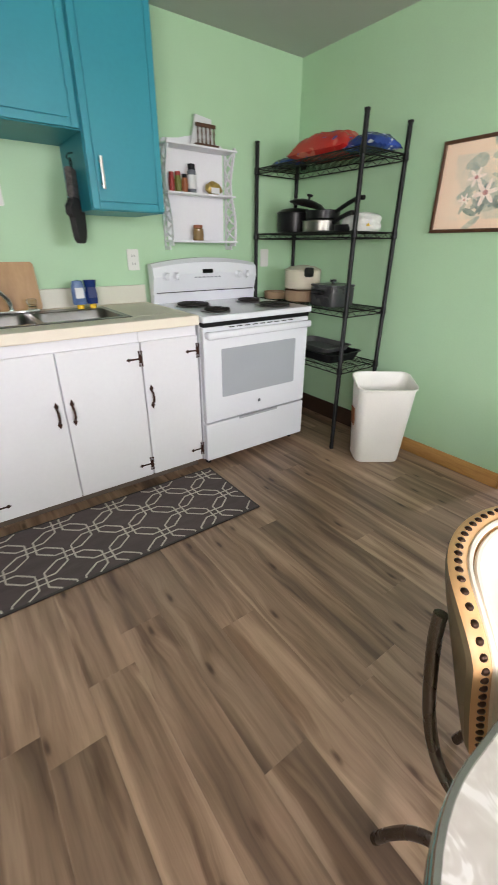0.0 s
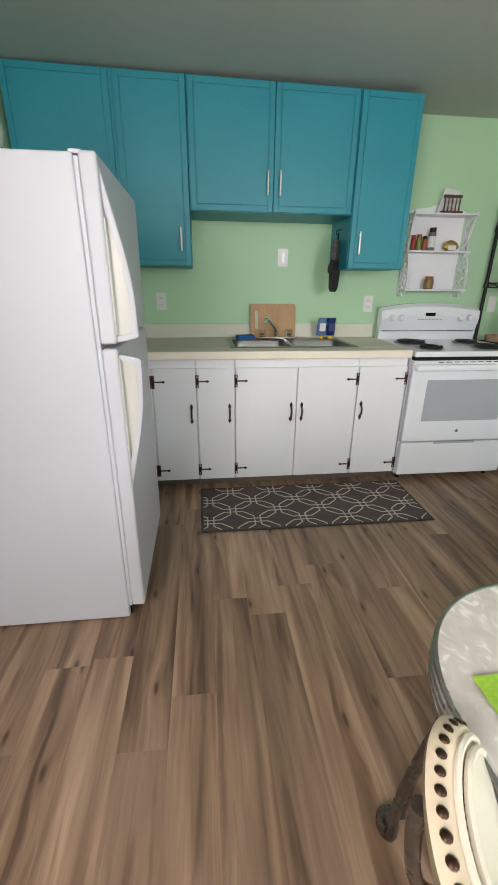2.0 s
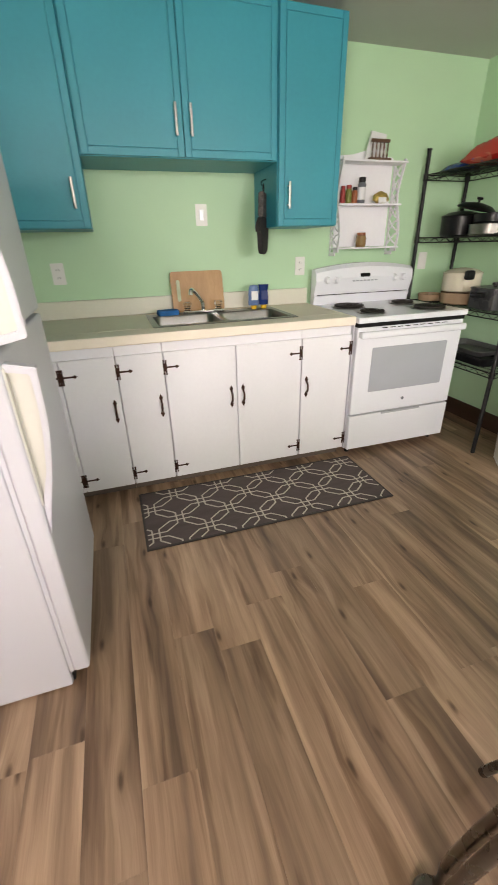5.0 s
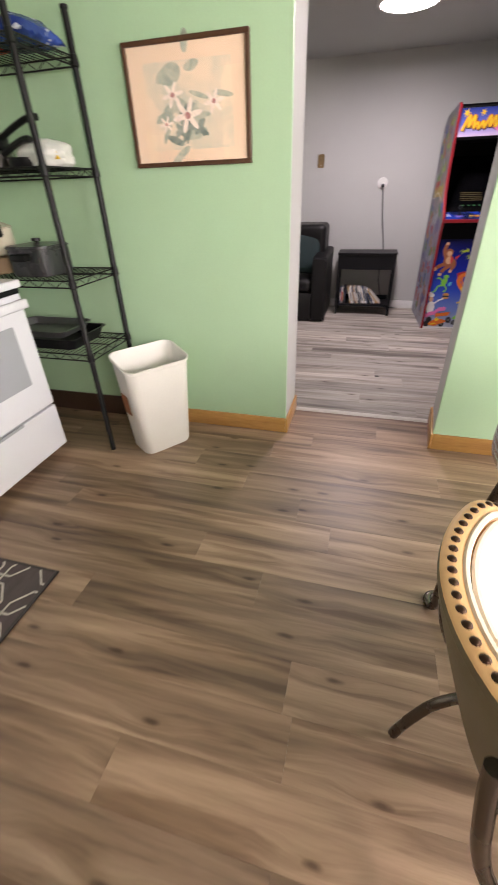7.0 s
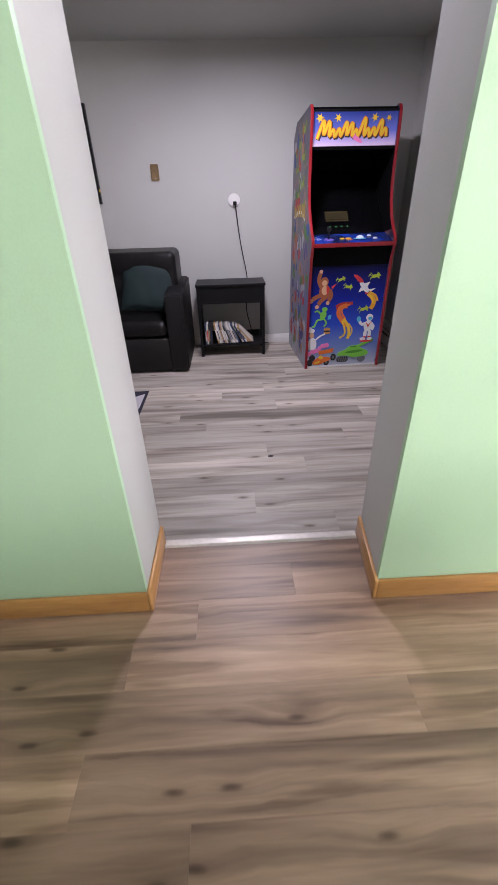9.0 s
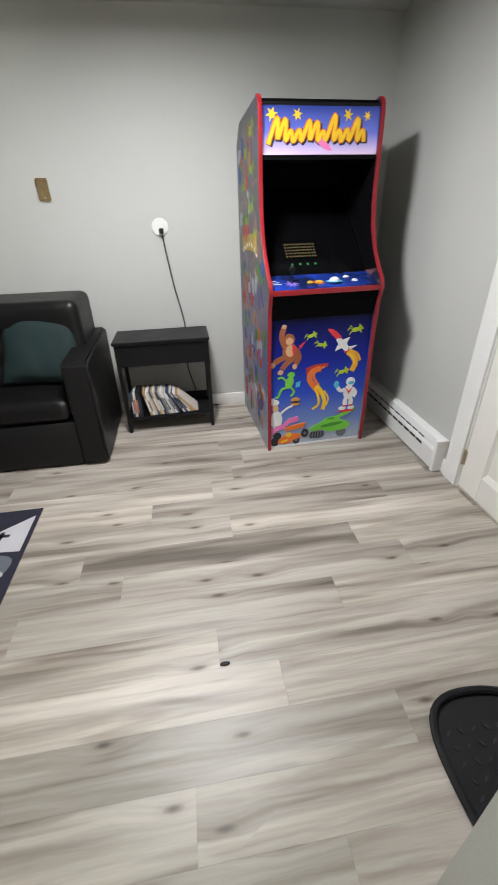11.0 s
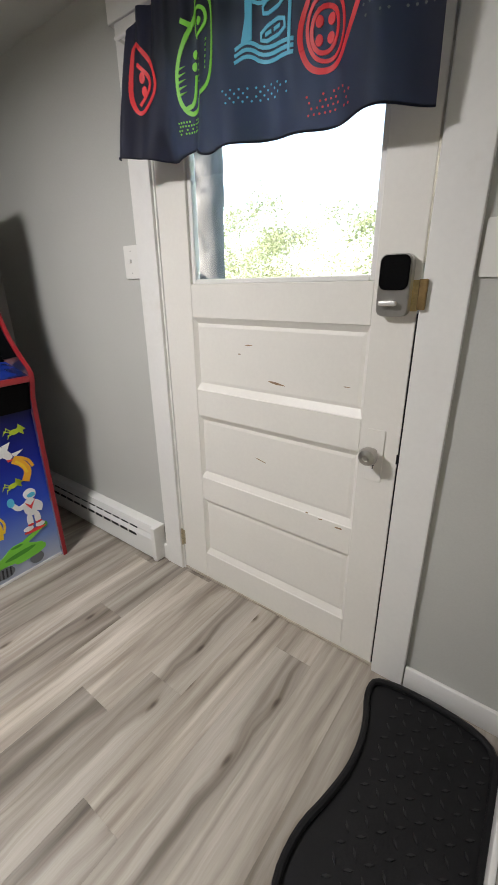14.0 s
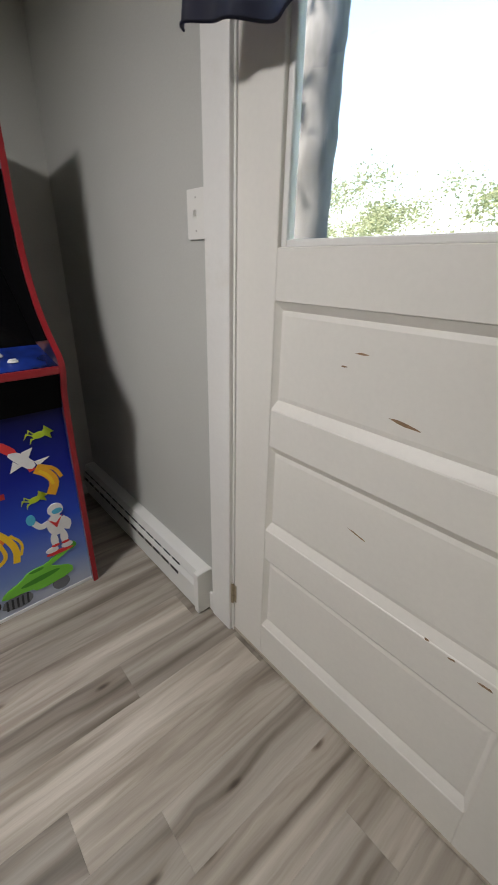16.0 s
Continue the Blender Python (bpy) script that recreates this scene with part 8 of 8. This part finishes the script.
for k in range(26):
    lean = 0 if k < 4 else min(26, 12 + (k - 4) * 1.1) if k < 17 else min(48, 30 + (k - 17) * 3)
    hgt = 0.178 if k % 5 else 0.165
    m_ = pose(QX0 + 0.012, y, 0.1135 + (0.0135 if lean else 0.0) * math.sin(radians(lean)), -lean, 0, 0)
    bb = box(0, 0.135, -0.0135, 0, 0, hgt, 0.001, 1)
    mat_ = cols_[rc.randrange(len(cols_))]
    bmesh.ops.transform(bb, matrix=m_, verts=bb.verts)
    t = thing("disc_case", m_ @ Vector((0, 0, 0)), "slim upright disc case on the table's shelf" if not lean else "slim leaning disc case on the table's shelf", "disc case", "disc cases on the shelf")
    case = part("case", bb, mat_, t)
    sp = box(-0.0006, 0.0, -0.011, -0.0025, 0.03, hgt - 0.05, 0)
    bmesh.ops.transform(sp, matrix=m_, verts=sp.verts)
    part("spine_title", sp, cols_[rc.randrange(len(cols_))], case)
    y -= 0.0165 if lean < 15 else 0.0145 / max(0.5, math.cos(radians(lean)))
    if k == 3:
        y -= 0.05
    if k == 16:
        y -= 0.02
    if y < QY0 + 0.10:
        break

# ---- wall items on the grey wall ----
t = thing("wall_socket", (LX1, 0.492, 1.241), "round white wall socket with a black plug", "outlet")
part("plate", lathe([(0.052, 0), (0.052, 0.006), (0.046, 0.012), (0, 0.013)], (LX1 - 0.0005, 0.492, 1.241), 28, None, pose(0, 0, 0, 0, -90, 0)), SWITCHW, t, "", True)
part("receptacle", lathe([(0.02, 0), (0.02, 0.004), (0, 0.005)], (LX1 - 0.013, 0.492, 1.241), 18, None, pose(0, 0, 0, 0, -90, 0)), SWITCHW, t)
part("plug", box(LX1 - 0.045, LX1 - 0.0175, 0.470, 0.500, 1.205, 1.235, 0.006), BLACK, t, "black plug")
solid("power_cord", tube([(LX1 - 0.04, 0.482, 1.208), (LX1 - 0.03, 0.475, 1.14), (LX1 - 0.012, 0.462, 1.02), (LX1 - 0.008, 0.44, 0.86), (LX1 - 0.010, 0.405, 0.70), (LX1 - 0.02, 0.39, 0.55), (LX1 - 0.03, 0.42, 0.35), (LX1 - 0.03, 0.37, 0.16), (LX1 - 0.035, 0.34, 0.006), (LX1 - 0.03, 0.20, 0.006)], 0.0042, 8, rounds=2), BLACK, (LX1 - 0.03, 0.45, 0.006), "thin black power cord down the wall", "cord", smooth=True)
t = thing("wall_plate", (LX1, 1.133, 1.452), "tarnished brass blank plate on the grey wall", "wall plate")
part("plate", prism(rounded(0.066, 0.115, 0.01), 0.012, pose(LX1 - 0.0005, 1.133, 1.452, 90, 0, -90), 0.003), surface("tarnished_brass_plate", (0.25, 0.17, 0.08), 0.45, 0.5, vary=0.35, scale=30), t)
part("screw", lathe([(0.005, 0), (0.004, 0.002), (0, 0.002)], (LX1 - 0.0125, 1.13, 1.412), 10, None, pose(0, 0, 0, 0, -90, 0)), NICKEL, t)
t = thing("wall_poster", (LX1, 2.15, 1.24), "large black framed panel with a white figure shape", "picture")
part("panel", box(LX1 - 0.035, LX1 - 0.0005, 1.600, 2.75, 1.24, 1.90, 0.003), BLACK, t)
part("white_shape", box(LX1 - 0.0362, LX1 - 0.035, 1.80, 2.2, 1.42, 1.75), WHITEP, t)
part("corner_tab", box(LX1 - 0.038, LX1 - 0.03, 1.594, 1.602, 1.325, 1.345), YELLOWP, t)

# ---- game rug ----
UX0, UX1, UY0, UY1 = 3.335, 4.352, 1.215, 2.75
gr = thing("game_rug", (3.85, 2.0, 0), "dark rug printed with purple and grey game consoles", "rug")
part("rug_body", box(UX0, UX1, UY0, UY1, 0.0005, 0.006, 0.002), surface("navy_rug_pile", (0.016, 0.016, 0.030), 0.95, vary=0.3, scale=20, fine=400, relief=0.4), gr)
RP = lambda u, v, l: Vector((UX1 - v, UY0 + u, 0.0060 + l))
rug_art = {
    "purple_console": (PURPLEP, [smooth_path([(0.21, 0.07), (0.55, 0.06), (0.60, 0.15), (0.58, 0.27), (0.40, 0.30), (0.22, 0.26), (0.17, 0.16)], 2, True), smooth_path([(0.06, 0.52), (0.22, 0.50), (0.28, 0.56), (0.40, 0.66), (0.46, 0.74), (0.38, 0.76), (0.30, 0.68), (0.16, 0.72), (0.08, 0.66)], 2, True)]),
    "grey_pad": (plain("rug_grey", (0.11, 0.12, 0.135)), [smooth_path([(0.02, 0.33), (0.20, 0.32), (0.38, 0.30), (0.46, 0.36), (0.45, 0.48), (0.34, 0.50), (0.2, 0.47), (0.05, 0.48)], 2, True), smooth_path([(0.25, 0.50), (0.45, 0.52), (0.52, 0.60), (0.40, 0.60)], 1, True), smooth_path([(0.05, 0.76), (0.22, 0.78), (0.24, 0.84), (0.06, 0.83)], 1, True)]),
    "white_handheld": (plain("rug_white", (0.50, 0.48, 0.50)), [[(0.02, 0.06), (0.16, 0.16), (0.30, 0.285), (0.02, 0.31)], smooth_path([(0.02, 0.93), (0.12, 0.86), (0.32, 0.96), (0.34, 1.0), (0.10, 0.99)], 1, True), ellipse(0.075, 0.445, 0.03, 0.022), ellipse(0.19, 0.58, 0.05, 0.032), smooth_path([(0.36, 0.80), (0.44, 0.80), (0.44, 0.92), (0.38, 0.96)], 1, True)]),
    "screen": (plain("rug_screen", (0.05, 0.065, 0.07)), [[(0.27, 0.11), (0.49, 0.10), (0.50, 0.22), (0.27, 0.22)]]),
    "dark_mark": (DARKP, [ellipse(0.13, 0.39, 0.04, 0.024)] + [ellipse(0.22 + 0.045 * i, 0.39 + 0.03 * j, 0.019, 0.012) for i, j in ((0, 0), (1, -1), (1, 1), (2, 0))] + [[(0.10, 0.185), (0.18, 0.18), (0.18, 0.20), (0.10, 0.205)], [(0.13, 0.165), (0.15, 0.165), (0.15, 0.22), (0.13, 0.22)]]),
    "pale_cross": (WHITEP, [[(0.33, 0.072), (0.41, 0.070), (0.41, 0.084), (0.33, 0.086)], [(0.36, 0.055), (0.38, 0.055), (0.38, 0.10), (0.36, 0.10)], [(0.12, 0.66), (0.21, 0.655), (0.21, 0.67), (0.12, 0.675)], [(0.155, 0.635), (0.175, 0.635), (0.175, 0.695), (0.155, 0.695)], ellipse(0.42, 0.255, 0.026, 0.012), ellipse(0.39, 0.275, 0.026, 0.012)]),
}
for k, (nm, (mm, ss)) in enumerate(rug_art.items()):
    for one in ss:
        part(nm, print_on([one], RP, 0.0005 + 0.0002 * k), mm, gr)


# ---- floor planks ----
PW, PL, PX = 0.153, 1.22, 0.293
JOINT = {-5: 0.42, -4: 0.585, -2: 0.917, -1: 1.083, 4: 0.61, 8: 0.55, 9: 0.703, 10: 0.994, 18: -0.147, 19: 0.19, 20: 0.388, 22: -0.47}
PLANKS = {}


def plank_mesh(w, l, material):
    key = (round(w, 3), round(l, 3), material.name)
    if key not in PLANKS:
        g, t, c = 0.0001, 0.004, 0.0004
        lo = [(g, g), (w - g, g), (w - g, l - g), (g, l - g)]
        hi = [(g + c, g + c), (w - g - c, g + c), (w - g - c, l - g - c), (g + c, l - g - c)]
        verts = [(x, y, -t) for x, y in lo] + [(x, y, -c) for x, y in lo] + [(x, y, 0) for x, y in hi]
        faces = [(8, 9, 10, 11)]
        for a in (0, 4):
            faces += [(a + i, a + (i + 1) % 4, a + 4 + (i + 1) % 4, a + 4 + i) for i in range(4)]
        me = bpy.data.meshes.new("plank")
        me.from_pydata(verts, [], faces)
        me.materials.append(material)
        PLANKS[key] = me
    return PLANKS[key]


def lay(x0, x1, y0, y1, material, parent, seed):
    rnd = random.Random(seed)
    for k in range(math.floor((x0 - PX) / PW), math.ceil((x1 - PX) / PW)):
        a, c = max(x0, PX + k * PW), min(x1, PX + (k + 1) * PW)
        if c - a < 0.01:
            continue
        end = JOINT.get(k, rnd.uniform(0, PL))
        y = end - PL * math.ceil((end - y0) / PL)
        while y < y1:
            s, e = max(y0, y), min(y1, y + PL)
            if e - s > 0.02:
                ob = new("plank", plank_mesh(c - a, e - s, material))
                ob.location = (a, s, 0.0)
                ob.parent = parent
            y += PL


lay(KX0, 2.72, KY0, KY1, FLOOR_K, floor_k, 3)
lay(2.73, LX1, LY0, LY1, FLOOR_L, floor_l, 4)
